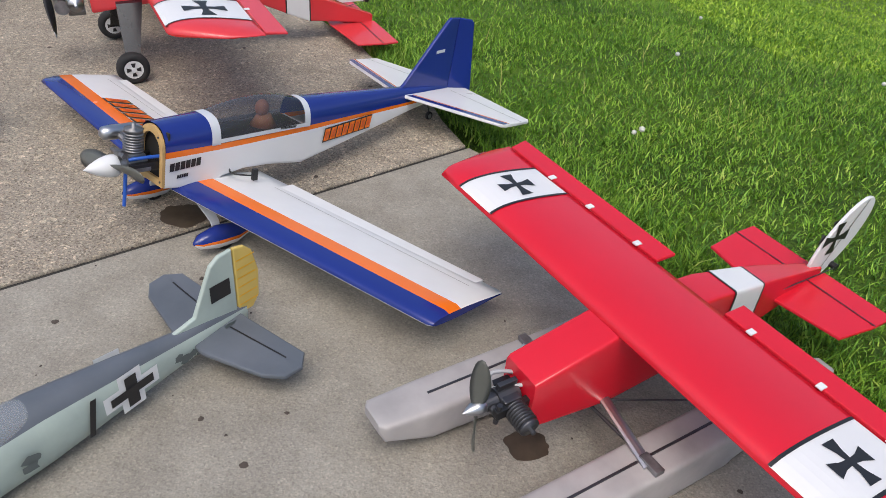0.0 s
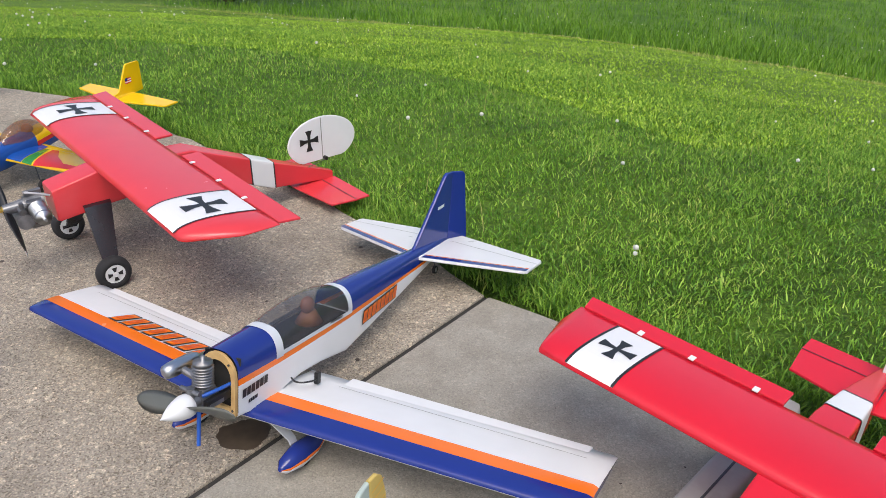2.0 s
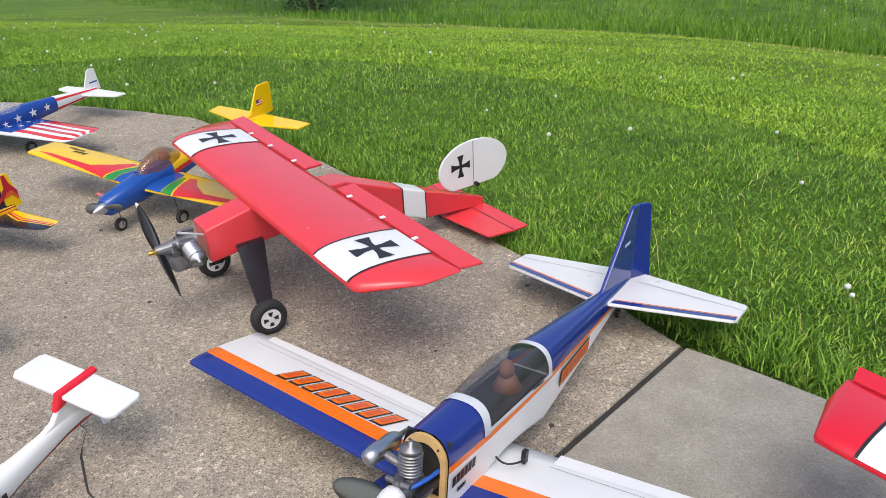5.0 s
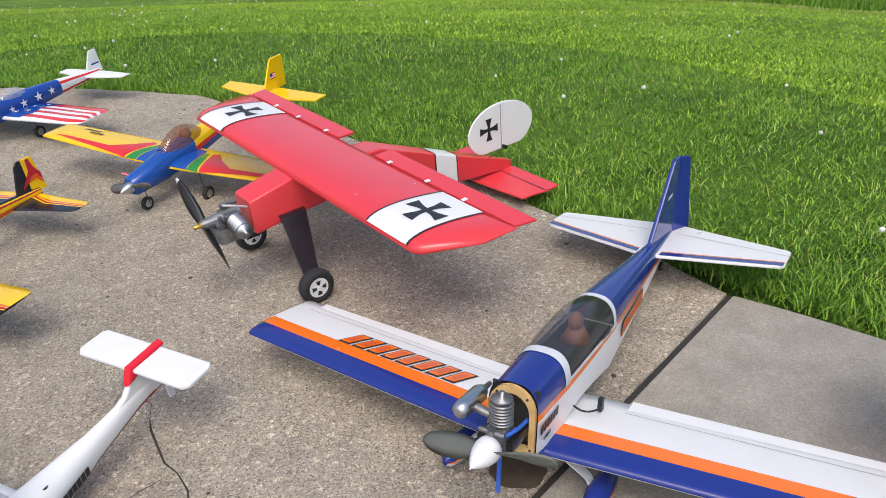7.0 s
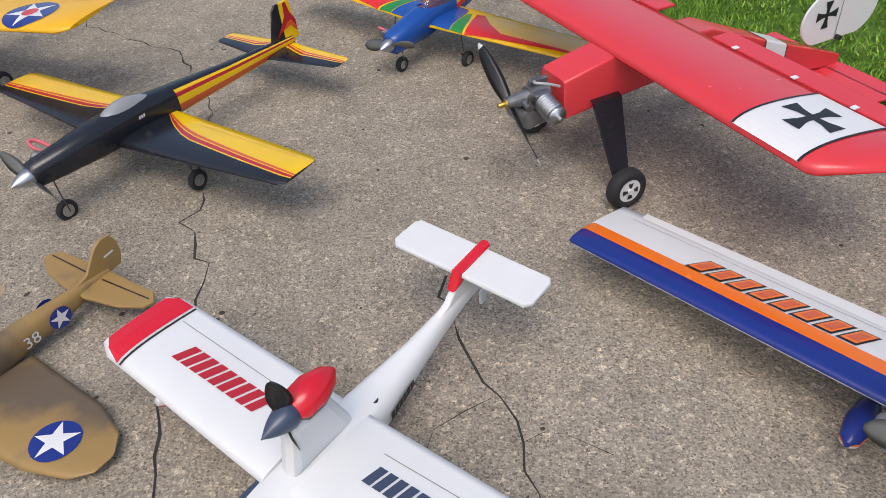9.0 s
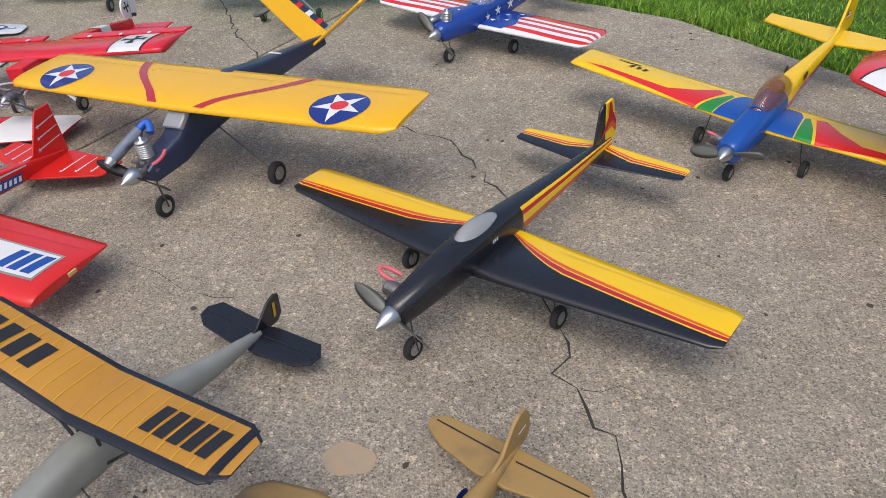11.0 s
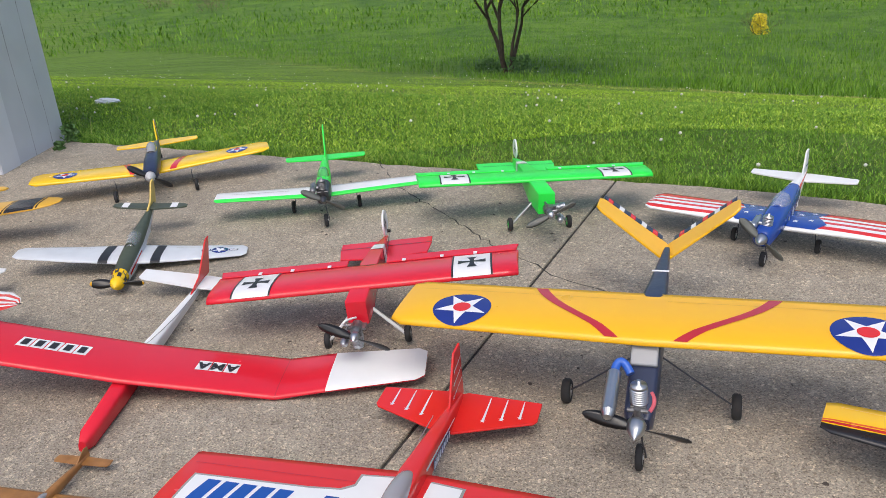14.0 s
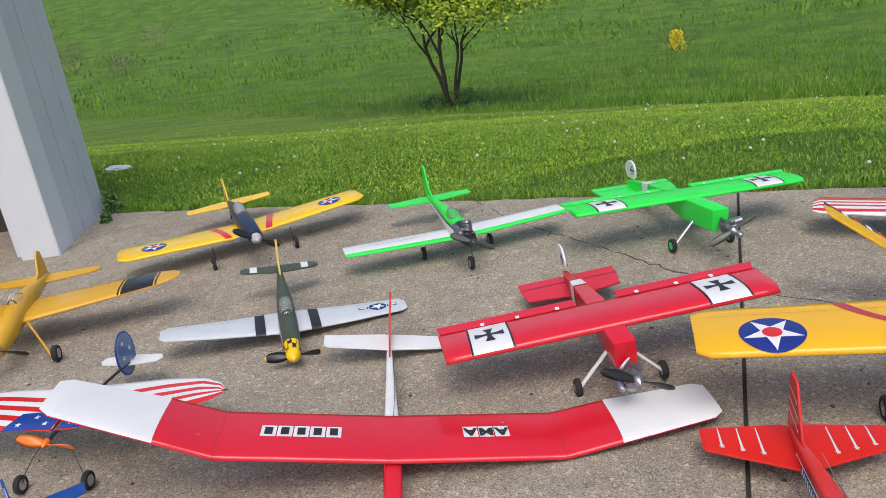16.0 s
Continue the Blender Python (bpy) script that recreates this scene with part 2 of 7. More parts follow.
def tube(name, pts, r, material, parent, label="", cyclic=False):
    """A bent wire or hose through pts."""
    cu = bpy.data.curves.new(name, "CURVE")
    cu.dimensions, cu.bevel_depth, cu.bevel_resolution, cu.use_fill_caps = "3D", r, 2, True
    sp = cu.splines.new("POLY" if len(pts) < 3 else "NURBS")
    sp.points.add(len(pts) - 1)
    for q, p in zip(sp.points, pts):
        q.co = (*p, 1)
    if len(pts) > 2:
        sp.use_endpoint_u, sp.order_u, sp.resolution_u = not cyclic, 3, 5
    sp.use_cyclic_u = cyclic
    cu.materials.append(material)
    tmp = bpy.data.objects.new("tmp", cu)
    me = bpy.data.meshes.new_from_object(tmp)
    bpy.data.objects.remove(tmp)
    me.name = name
    return part(name, me, parent, label)


def wheel(parent, x, y, r, w, z=0.0, hub=ALU, n=24, cross=False):
    """Rubber tyre with a hub, turning about x, resting at height z."""
    c = new("wheel")
    c.parent, c.location = parent, (x, y, z + r)
    verts, faces = [], []
    prof = [(w * 0.5 * a, r * b) for a, b in ((-0.75, 0.55), (-1, 0.68), (-0.95, 0.85), (-0.6, 0.97), (0, 1), (0.6, 0.97), (0.95, 0.85), (1, 0.68), (0.75, 0.55))]
    for i in range(n):
        a = 2 * math.pi * i / n
        verts += [(px, q * math.cos(a), q * math.sin(a)) for px, q in prof]
    k = len(prof)
    for i in range(n):
        for j in range(k):
            faces.append((i * k + j, i * k + (j + 1) % k, ((i + 1) % n) * k + (j + 1) % k, ((i + 1) % n) * k + j))
    me = mesh_of("tyre", verts, faces, [RUBBER], smooth=True)
    c.data = None
    t = part("tyre", me, c)
    bm = bmesh.new()
    cyl(bm, (-w * 0.42, 0, 0), (w * 0.42, 0, 0), r * 0.57, n=20)
    cyl(bm, (-w * 0.55, 0, 0), (w * 0.55, 0, 0), r * 0.16, n=10)
    bm_part("hub", bm, hub, c)
    if cross:
        for s in (1, -1):
            bm = bmesh.new()
            vs = [bm.verts.new((s * (w * 0.42 + 0.0015), a * r * 0.42, b * r * 0.42)) for a, b in CROSS]
            bm.faces.new(vs)
            bm_part("cross_marking", bm, INK, c)
    return c


# a black cross with flaring arms
def cross_points():
    pts = []
    for k in range(4):
        a = k * math.pi / 2
        arm = [(0.14, 0.14), (0.18, 0.5), (0.36, 1.0), (-0.36, 1.0), (-0.18, 0.5)]
        pts += [(p * math.cos(a) - q * math.sin(a), p * math.sin(a) + q * math.cos(a)) for p, q in arm]
    return pts


CROSS = cross_points()
STAR = [((1.0 if i % 2 == 0 else 0.382) * math.sin(i * math.pi / 5), (1.0 if i % 2 == 0 else 0.382) * math.cos(i * math.pi / 5)) for i in range(10)]
DISC = [(math.sin(i * math.pi / 14), math.cos(i * math.pi / 14)) for i in range(28)]


def placed(pts, x, y, s, a=0.0, s2=None):
    """Outline pts scaled by s (and s2 along y), turned by a degrees, moved to x, y."""
    c, q = math.cos(radians(a)), math.sin(radians(a))
    s2 = s if s2 is None else s2
    return [(x + c * p[0] * s - q * p[1] * s2, y + q * p[0] * s + c * p[1] * s2) for p in pts]


def lay(bm, surf, lift, step=0.03):
    """Cut a flat sheet into strips and lay it on a curved surface z = surf(x, y)."""
    for axis in (0, 1):
        lo = min(v.co[axis] for v in bm.verts)
        hi = max(v.co[axis] for v in bm.verts)
        st = step * 0.6 if axis == 1 else step * 1.7
        k = math.ceil(lo / st)
        while k * st < hi:
            co, no = [0, 0, 0], [0, 0, 0]
            co[axis], no[axis] = k * st, 1
            bmesh.ops.bisect_plane(bm, geom=list(bm.verts) + list(bm.edges) + list(bm.faces), plane_co=co, plane_no=no)
            k += 1
    for v in bm.verts:
        v.co.z = surf(v.co.x, v.co.y) + lift


def decal(name, pts, surf, material, parent, lift=0.0015, label=""):
    """A thin film marking with the outline pts (x, y) laid on a wing."""
    bm = bmesh.new()
    f = bm.faces.new([bm.verts.new((p[0], p[1], 0)) for p in pts])
    f.normal_update()
    if f.normal.z < 0:
        f.normal_flip()
    bmesh.ops.triangulate(bm, faces=[f], ngon_method="EAR_CLIP")
    lay(bm, surf, lift)
    ob = bm_part(name, bm, material, parent, label)
    for p in ob.data.polygons:
        if p.normal.z < 0:
            ob.data.flip_normals()
            break
    return ob


def text_mesh(body, size, shear=0.0, bold=0.0, space=1.0):
    cu = bpy.data.curves.new("lettering", "FONT")
    cu.body, cu.size, cu.shear, cu.offset, cu.space_character = body, size, shear, bold, space
    cu.align_x, cu.align_y = "CENTER", "CENTER"
    cu.resolution_u = 3
    tmp = bpy.data.objects.new("tmp", cu)
    me = bpy.data.meshes.new_from_object(tmp)
    bpy.data.objects.remove(tmp)
    return me


def wing_text(body, size, x, y, a, surf, material, parent, shear=0.0, bold=0.0, lift=0.002, squash=1.0, label=""):
    bm = bmesh.new()
    bm.from_mesh(text_mesh(body, size, shear, bold))
    bmesh.ops.transform(bm, matrix=pose(x, y, 0, 0, 0, a) @ Matrix.Diagonal((squash, 1, 1, 1)), verts=bm.verts)
    lay(bm, surf, lift)
    return bm_part("lettering", bm, material, parent, label)


def side_text(body, size, y, z, x, material, parent, side=1, tilt=0.0, shear=0.0, bold=0.0, squash=1.0, yaw=0.0, label=""):
    """Letters on a fuselage's flank (side 1: left of the pilot, read from outside)."""
    bm = bmesh.new()
    bm.from_mesh(text_mesh(body, size, shear, bold))
    m = pose(x, y, z, 90, 0, 90 if side > 0 else -90) @ pose(0, 0, 0, 0, yaw, 0) @ pose(0, 0, 0, 0, 0, tilt) @ Matrix.Diagonal((squash, 1, 1, 1))
    bmesh.ops.transform(bm, matrix=m, verts=bm.verts)
    return bm_part("lettering", bm, material, parent, label)


def upright(name, pts, x, material, parent, m=None, label=""):
    """A thin film marking on a fin or flank: pts (y, z) at x."""
    bm = bmesh.new()
    bm.faces.new([bm.verts.new((x, p[0], p[1])) for p in pts])
    if m:
        bmesh.ops.transform(bm, matrix=m, verts=bm.verts)
    return bm_part(name, bm, material, parent, label)


def propeller(parent, y, z, length, a, material=NYLON, tip=None, spin=ALU, spin_r=0.025, spin_l=0.05, cone=True, width=0.022):
    """Two twisted blades turned to a degrees, with a spinner (or a hub nut) that points to -y."""
    p = new("propeller")
    p.parent, p.location, p.rotation_euler = parent, (0, y, z), (0, radians(a), 0)
    for s in (1, -1):
        verts, faces = [], []
        n = 12
        for i in range(n + 1):
            k = i / n
            r = spin_r * 0.6 + (length / 2 - spin_r * 0.6) * k
            wd = width * (0.45 + 1.1 * math.sin(math.pi * min(0.12 + k * 0.8, 1)) ** 0.8) * (1 if k < 0.9 else (1.0 - 0.6 * (k - 0.9) / 0.1)) * 0.5
            tw = radians(58 - 42 * k) * s
            for u, t in ((-1, 0), (-0.3, 0.0035), (0.4, 0.003), (1, 0), (0.3, -0.001), (-0.4, -0.001)):
                q, h = u * wd, t * (1.2 - 0.8 * k)
                verts.append((s * r, -(q * math.sin(tw) + h * math.cos(tw)), q * math.cos(tw) - h * math.sin(tw)))
        for i in range(n):
            for j in range(6):
                faces.append((i * 6 + j, i * 6 + (j + 1) % 6, (i + 1) * 6 + (j + 1) % 6, (i + 1) * 6 + j))
        faces.append(list(range(n * 6, n * 6 + 6)))
        mats = [material] + ([tip] if tip else [])
        idx = [1 if tip and i >= (n - 1) * 6 else 0 for i in range(len(faces))]
        part("blade", mesh_of("blade", verts, faces, mats, idx, smooth=True), p)
    if cone:
        prof = [(spin_r * 0.9, 0.014), (spin_r, 0.012), (spin_r * 1.02, 0.0)] + [(spin_r * max((1 - k ** 1.7), 0.06), -spin_l * k) for k in (0.15, 0.3, 0.45, 0.6, 0.75, 0.88, 0.96, 1.0)]
        lathe("spinner", prof, spin, p)
    else:
        lathe("hub_nut", [(spin_r, 0.015), (spin_r, -0.012), (spin_r * 0.5, -0.0125), (spin_r * 0.5, -spin_l * 0.9), (spin_r * 0.35, -spin_l)], spin, p, n=14)
    return p


def engine(parent, y, z, s=1.0, a=0.0, muffler=1, metal=CAST, head=ALU, turn=0.0):
    """A single-cylinder model engine behind a propeller at y: crankcase, finned cylinder leaning a degrees, carburettor, muffler on side muffler."""
    e = new("engine")
    e.parent, e.location, e.rotation_euler = parent, (0, y, z), (0, radians(a), 0)
    e.scale = (s, s, s)
    bm = bmesh.new()
    cyl(bm, (0, -0.03, 0), (0, 0.03, 0), 0.014, 0.021, n=18)
    cyl(bm, (0, 0.03, 0), (0, 0.085, 0), 0.027, n=18)
    box(bm, (0, 0.055, 0.018), (0.046, 0.046, 0.03))
    box(bm, (0, 0.06, -0.006), (0.085, 0.05, 0.012))
    cyl(bm, (0, 0.015, 0.012), (0, 0.015, 0.042), 0.011, n=12)
    cyl(bm, (-0.03, 0.015, 0.034), (0.03, 0.015, 0.034), 0.0065, n=10)
    bm_part("crankcase", bm, metal, e)
    prof = [(0.019, 0.03)]
    for i in range(7):
        z = 0.036 + i * 0.0075
        prof += [(0.019, z), (0.027, z + 0.0004), (0.027, z + 0.0034), (0.019, z + 0.0038)]
    prof += [(0.019, 0.088), (0.025, 0.0885), (0.024, 0.097), (0.0056, 0.099), (0.0056, 0.112)]
    lathe("cylinder", prof, head, e, "z", 20, (0, 0.057, 0), "finned metal cylinder")
    if muffler:
        sx = 0.055 * muffler
        lathe("muffler", [(0.008, -0.016), (0.0185, 0.002), (0.0195, 0.02), (0.0195, 0.11), (0.016, 0.125), (0.008, 0.15), (0.0065, 0.17)], head, e, "y", 20, (sx, 0, 0.05), "cylindrical metal muffler")
        bm = bmesh.new()
        cyl(bm, (sx * 0.4, 0.057, 0.05), (sx, 0.057, 0.05), 0.011, n=12)
        bm_part("manifold", bm, head, e)
    return e


def strut(name, parent, p, q, r, material, flat=None, label=""):
    bm = bmesh.new()
    cyl(bm, p, q, r, n=10)
    if flat:
        bmesh.ops.scale(bm, verts=bm.verts, vec=(1, flat, 1), space=Matrix.Translation((0, -(p[1] + q[1]) / 2, 0)))
    return bm_part(name, bm, material, parent, label)


def canopy(parent, y0, y1, z, hw, hh, material, label="", peak=0.45, frame_mat=None, fig=False):
    """A bubble over the cockpit from y0 to y1, whose rim lies at z."""
    n, k = 14, 12
    verts, faces = [], []
    for i in range(n + 1):
        u = i / n
        h = math.sin(math.pi * u ** (math.log(0.5) / math.log(peak))) ** 0.75 if 0 < u < 1 else 0
        wv = math.sin(math.pi * min(max(0.06 + 0.88 * u, 0), 1)) ** 0.5
        for j in range(k + 1):
            a = math.pi * j / k
            verts.append((hw * wv * math.cos(a), y0 + (y1 - y0) * u, z + hh * h * math.sin(a) ** 0.9))
    for i in range(n):
        for j in range(k):
            faces.append((i * (k + 1) + j, i * (k + 1) + j + 1, (i + 1) * (k + 1) + j + 1, (i + 1) * (k + 1) + j))
    c = part("canopy", mesh_of("canopy", verts, faces, [material], smooth=True), parent, label)
    if frame_mat:
        for u in (0.04, 0.96):
            i = round(u * n)
            tube("canopy_frame", [Vector(verts[i * (k + 1) + j]) + Vector((0, 0, 0.001)) for j in range(k + 1)], 0.004, frame_mat, c)
    if fig:
        bm = bmesh.new()
        bmesh.ops.create_uvsphere(bm, u_segments=12, v_segments=8, radius=hh * 0.3, matrix=Matrix.Translation((0, y0 + (y1 - y0) * 0.6, z + hh * 0.42)))
        bmesh.ops.create_cone(bm, cap_ends=True, segments=12, radius1=hh * 0.45, radius2=hh * 0.3, depth=hh * 0.4, matrix=Matrix.Translation((0, y0 + (y1 - y0) * 0.62, z + hh * 0.06)))
        bm_part("pilot_bust", bm, FIGURE, c, "small plain moulded bust", smooth=True)
    return c


# ---- ground materials ----
def concrete_mat(name, base, dark, pebble, grain):
    """Worn concrete: broad stains, sand grains, and stones laid bare here and there."""
    m = bpy.data.materials.new(name)
    m.use_nodes = True
    nt = m.node_tree
    p = nt.nodes["Principled BSDF"]
    tc = nt.nodes.new("ShaderNodeTexCoord")

    def tex(kind, scale, detail=None):
        n = nt.nodes.new(kind)
        n.inputs["Scale"].default_value = scale
        if detail:
            n.inputs["Detail"].default_value = detail
        nt.links.new(tc.outputs["Object"], n.inputs["Vector"])
        return n

    def stops(rows):
        r = nt.nodes.new("ShaderNodeValToRGB")
        e = r.color_ramp.elements
        for i, (q, c) in enumerate(rows):
            k = e[i] if i < 2 else e.new(q)
            k.position, k.color = q, (*c, 1)
        return r

    def blend(kind, fac, a, b):
        n = nt.nodes.new("ShaderNodeMix")
        n.data_type, n.blend_type = "RGBA", kind
        n.inputs["Factor"].default_value = fac
        nt.links.new(a, n.inputs["A"])
        nt.links.new(b, n.inputs["B"])
        return n.outputs["Result"]

    big, mid, fine = tex("ShaderNodeTexNoise", 1.3, 8), tex("ShaderNodeTexNoise", 9.0, 6), tex("ShaderNodeTexNoise", 210, 5)
    sand, stone = tex("ShaderNodeTexVoronoi", 230), tex("ShaderNodeTexVoronoi", 85)
    r1 = stops(((0.3, dark), (0.72, base)))
    nt.links.new(big.outputs["Fac"], r1.inputs["Fac"])
    rm = stops(((0.32, (0.82, 0.81, 0.80)), (0.68, (1.1, 1.1, 1.1))))
    nt.links.new(mid.outputs["Fac"], rm.inputs["Fac"])
    col = blend("MULTIPLY", 0.8, r1.outputs["Color"], rm.outputs["Color"])
    for vor, rows, fac in ((sand, ((0.0, (0.42, 0.38, 0.35)), (0.22, (0.86, 0.85, 0.84)), (0.62, (1.0, 1.0, 1.0)), (0.86, (1.22, 1.18, 1.12)), (0.96, (1.6, 1.55, 1.48))), grain),
                           (stone, ((0.0, (0.52, 0.47, 0.43)), (0.05, (0.97, 0.97, 0.97)), (0.80, (1.0, 1.0, 1.0)), (0.90, (1.35, 1.27, 1.18)), (0.97, (1.95, 1.88, 1.78))), pebble)):
        sep = nt.nodes.new("ShaderNodeSeparateColor")
        nt.links.new(vor.outputs["Color"], sep.inputs["Color"])
        r = stops(rows)
        nt.links.new(sep.outputs["Red"], r.inputs["Fac"])
        col = blend("MULTIPLY", fac, col, r.outputs["Color"])
    col = blend("OVERLAY", 0.25 + 0.35 * grain, col, fine.outputs["Fac"])
    nt.links.new(col, p.inputs["Base Color"])
    p.inputs["Roughness"].default_value = 0.85
    add = nt.nodes.new("ShaderNodeMath")
    add.operation = "ADD"
    nt.links.new(fine.outputs["Fac"], add.inputs[0])
    nt.links.new(stone.outputs["Distance"], add.inputs[1])
    b = nt.nodes.new("ShaderNodeBump")
    b.inputs["Strength"].default_value, b.inputs["Distance"].default_value = 0.25 + 0.5 * grain, 0.004
    nt.links.new(add.outputs["Value"], b.inputs["Height"])
    nt.links.new(b.outputs["Normal"], p.inputs["Normal"])
    return m


def grass_mat(name, a, b, c, scale=1.2, island=True, streak=0.0):
    """Green that varies by patch and from blade to blade."""
    m = bpy.data.materials.new(name)
    m.use_nodes = True
    nt = m.node_tree
    p = nt.nodes["Principled BSDF"]
    tc = nt.nodes.new("ShaderNodeTexCoord")
    n1 = nt.nodes.new("ShaderNodeTexNoise")
    n1.inputs["Scale"].default_value, n1.inputs["Detail"].default_value = scale, 6
    n1.inputs["Roughness"].default_value = 0.7
    mp = nt.nodes.new("ShaderNodeMapping")
    mp.inputs["Rotation"].default_value[2] = radians(43)
    mp.inputs["Scale"].default_value = (1 - 0.85 * streak, 1 + 1.2 * streak, 1)
    nt.links.new(tc.outputs["Object"], mp.inputs["Vector"])
    nt.links.new(mp.outputs["Vector"], n1.inputs["Vector"])
    ramp = nt.nodes.new("ShaderNodeValToRGB")
    e = ramp.color_ramp.elements
    e[0].position, e[0].color = 0.38, (*a, 1)
    e[1].position, e[1].color = 0.62, (*b, 1)
    if island:
        geo = nt.nodes.new("ShaderNodeNewGeometry")
        tuft = nt.nodes.new("ShaderNodeTexNoise")
        tuft.inputs["Scale"].default_value, tuft.inputs["Detail"].default_value = scale * 13, 3
        nt.links.new(mp.outputs["Vector"], tuft.inputs["Vector"])
        both = nt.nodes.new("ShaderNodeMix")
        both.inputs["Factor"].default_value = 0.5
        nt.links.new(n1.outputs["Fac"], both.inputs["A"])
        nt.links.new(tuft.outputs["Fac"], both.inputs["B"])
        mixv = nt.nodes.new("ShaderNodeMix")
        mixv.inputs["Factor"].default_value = 0.36
        nt.links.new(both.outputs["Result"], mixv.inputs["A"])
        nt.links.new(geo.outputs["Random Per Island"], mixv.inputs["B"])
        nt.links.new(mixv.outputs["Result"], ramp.inputs["Fac"])
        k = e.new(0.74)
        k.color = (*c, 1)
    else:
        nt.links.new(n1.outputs["Fac"], ramp.inputs["Fac"])
        f = nt.nodes.new("ShaderNodeTexNoise")
        f.inputs["Scale"].default_value, f.inputs["Detail"].default_value = 38, 8
        nt.links.new(tc.outputs["Object"], f.inputs["Vector"])
        b2 = nt.nodes.new("ShaderNodeBump")
        b2.inputs["Strength"].default_value, b2.inputs["Distance"].default_value = 0.9, 0.05
        nt.links.new(f.outputs["Fac"], b2.inputs["Height"])
        nt.links.new(b2.outputs["Normal"], p.inputs["Normal"])
    nt.links.new(ramp.outputs["Color"], p.inputs["Base Color"])
    p.inputs["Roughness"].default_value = 0.55
    p.inputs["Specular IOR Level"].default_value = 0.25 if island else 0.1
    return m


SLAB_OLD = concrete_mat("exposed_aggregate_concrete", (0.322, 0.288, 0.236), (0.248, 0.222, 0.182), 0.55, 0.95)
SLAB_NEW = concrete_mat("smooth_concrete", (0.298, 0.281, 0.243), (0.246, 0.231, 0.199), 0.12, 0.32)
FILLER = mat("joint_filler", (0.035, 0.033, 0.03), 0.9, vary=0.4, bump=0.3)
OIL = mat("oil_stain", (0.085, 0.062, 0.04), 0.5, color2=(0.04, 0.028, 0.018), scale=20)
LAWN = grass_mat("lawn_soil_and_grass", (0.044, 0.084, 0.011), (0.100, 0.178, 0.020), (0.09, 0.17, 0.027), 1.0, island=False, streak=0.7)
MEADOW = grass_mat("meadow_ground", (0.050, 0.115, 0.011), (0.125, 0.220, 0.020), (0, 0, 0), 0.45, island=False)
BLADE = grass_mat("grass_blade", (0.060, 0.155, 0.016), (0.215, 0.395, 0.04), (0.42, 0.49, 0.12), 0.8)
MOWN = grass_mat("mown_grass", (0.13, 0.255, 0.018), (0.36, 0.54, 0.05), (0.52, 0.62, 0.14), 0.9, streak=0.8)
TURF = grass_mat("mown_turf", (0.068, 0.124, 0.012), (0.142, 0.236, 0.023), (0, 0, 0), 0.9, island=False, streak=0.8)
TALL = grass_mat("tall_grass", (0.070, 0.165, 0.014), (0.155, 0.30, 0.024), (0.25, 0.36, 0.06), 0.12)
STALK = mat("pale_grass_stalk", (0.34, 0.36, 0.10), 0.7, vary=0.3)
FLUFF = mat("dandelion_fluff", (0.62, 0.62, 0.58), 0.9, vary=0.2)
BARK = mat("grey_brown_bark", (0.09, 0.065, 0.05), 0.9, vary=0.5, scale=8, bump=0.6, bump_scale=25)
LEAF = grass_mat("young_leaf", (0.150, 0.238, 0.015), (0.330, 0.420, 0.030), (0.420, 0.480, 0.060), 0.8)
WALLPAINT = mat("white_painted_block", (0.54, 0.56, 0.60), 0.7, vary=0.10, scale=3, bump=0.35, bump_scale=18)
TRIMPAINT = mat("white_trim_paint", (0.62, 0.64, 0.68), 0.55, vary=0.06, scale=5, bump=0.1)
# near-black base colour that holds the shade inside the garage
ROOMSHADE = mat("garage_interior_shade", (0.06, 0.055, 0.05), 0.9, vary=0.4)

# ---- edge of the concrete and the land beyond ----
EDGE = [(9.0, -8.5), (2.0, 0.65), (0.36, 2.66), (0.04, 3.05), (-0.42, 3.74), (-1.11, 4.68), (-2.05, 5.68), (-2.75, 6.07), (-3.55, 6.38), (-5.1, 6.98), (-6.68, 7.58), (-7.82, 8.02), (-20.0, 12.6)]


def beyond(x, y):
    """Distance outside the concrete's edge (minus: inside)."""
    best, side = 1e9, -1
    for (ax, ay), (bx, by) in zip(EDGE, EDGE[1:]):
        dx, dy = bx - ax, by - ay
        k = min(max(((x - ax) * dx + (y - ay) * dy) / (dx * dx + dy * dy), 0), 1)
        ex, ey = x - ax - k * dx, y - ay - k * dy
        d = math.hypot(ex, ey)
        if d < best:
            best, side = d, 1 if dx * ey - dy * ex < 0 else -1
    return best * side


FALL = [(-1e9, -0.03), (0, -0.025), (1.5, -0.08), (3, -0.28), (5, -0.72), (8, -1.3), (14, -2.6), (20, -3.6), (40, -5.4), (65, -6.0), (100, -5.0), (160, 3.0), (320, 30.0), (900, 60.0)]


def land(s):
    for (a, za), (b, zb) in zip(FALL, FALL[1:]):
        if s <= b:
            k = (s - a) / (b - a)
            return za + (zb - za) * k
    return FALL[-1][1]


def unmown(x, y):
    """How far into the unmown meadow a place lies."""
    return (x + 0.93 * y - 20.0) / 1.366




def height(x, y):
    s = beyond(x, y)
    if s < 0.02:
        return -0.06
    return land(s) + 0.03 * noise.noise((x * 0.6, y * 0.6, 0)) * min(s, 1.0) + (0.35 * noise.noise((x * 0.06, y * 0.06, 3)) * min((s - 24) / 10, 1) if s > 24 else 0)


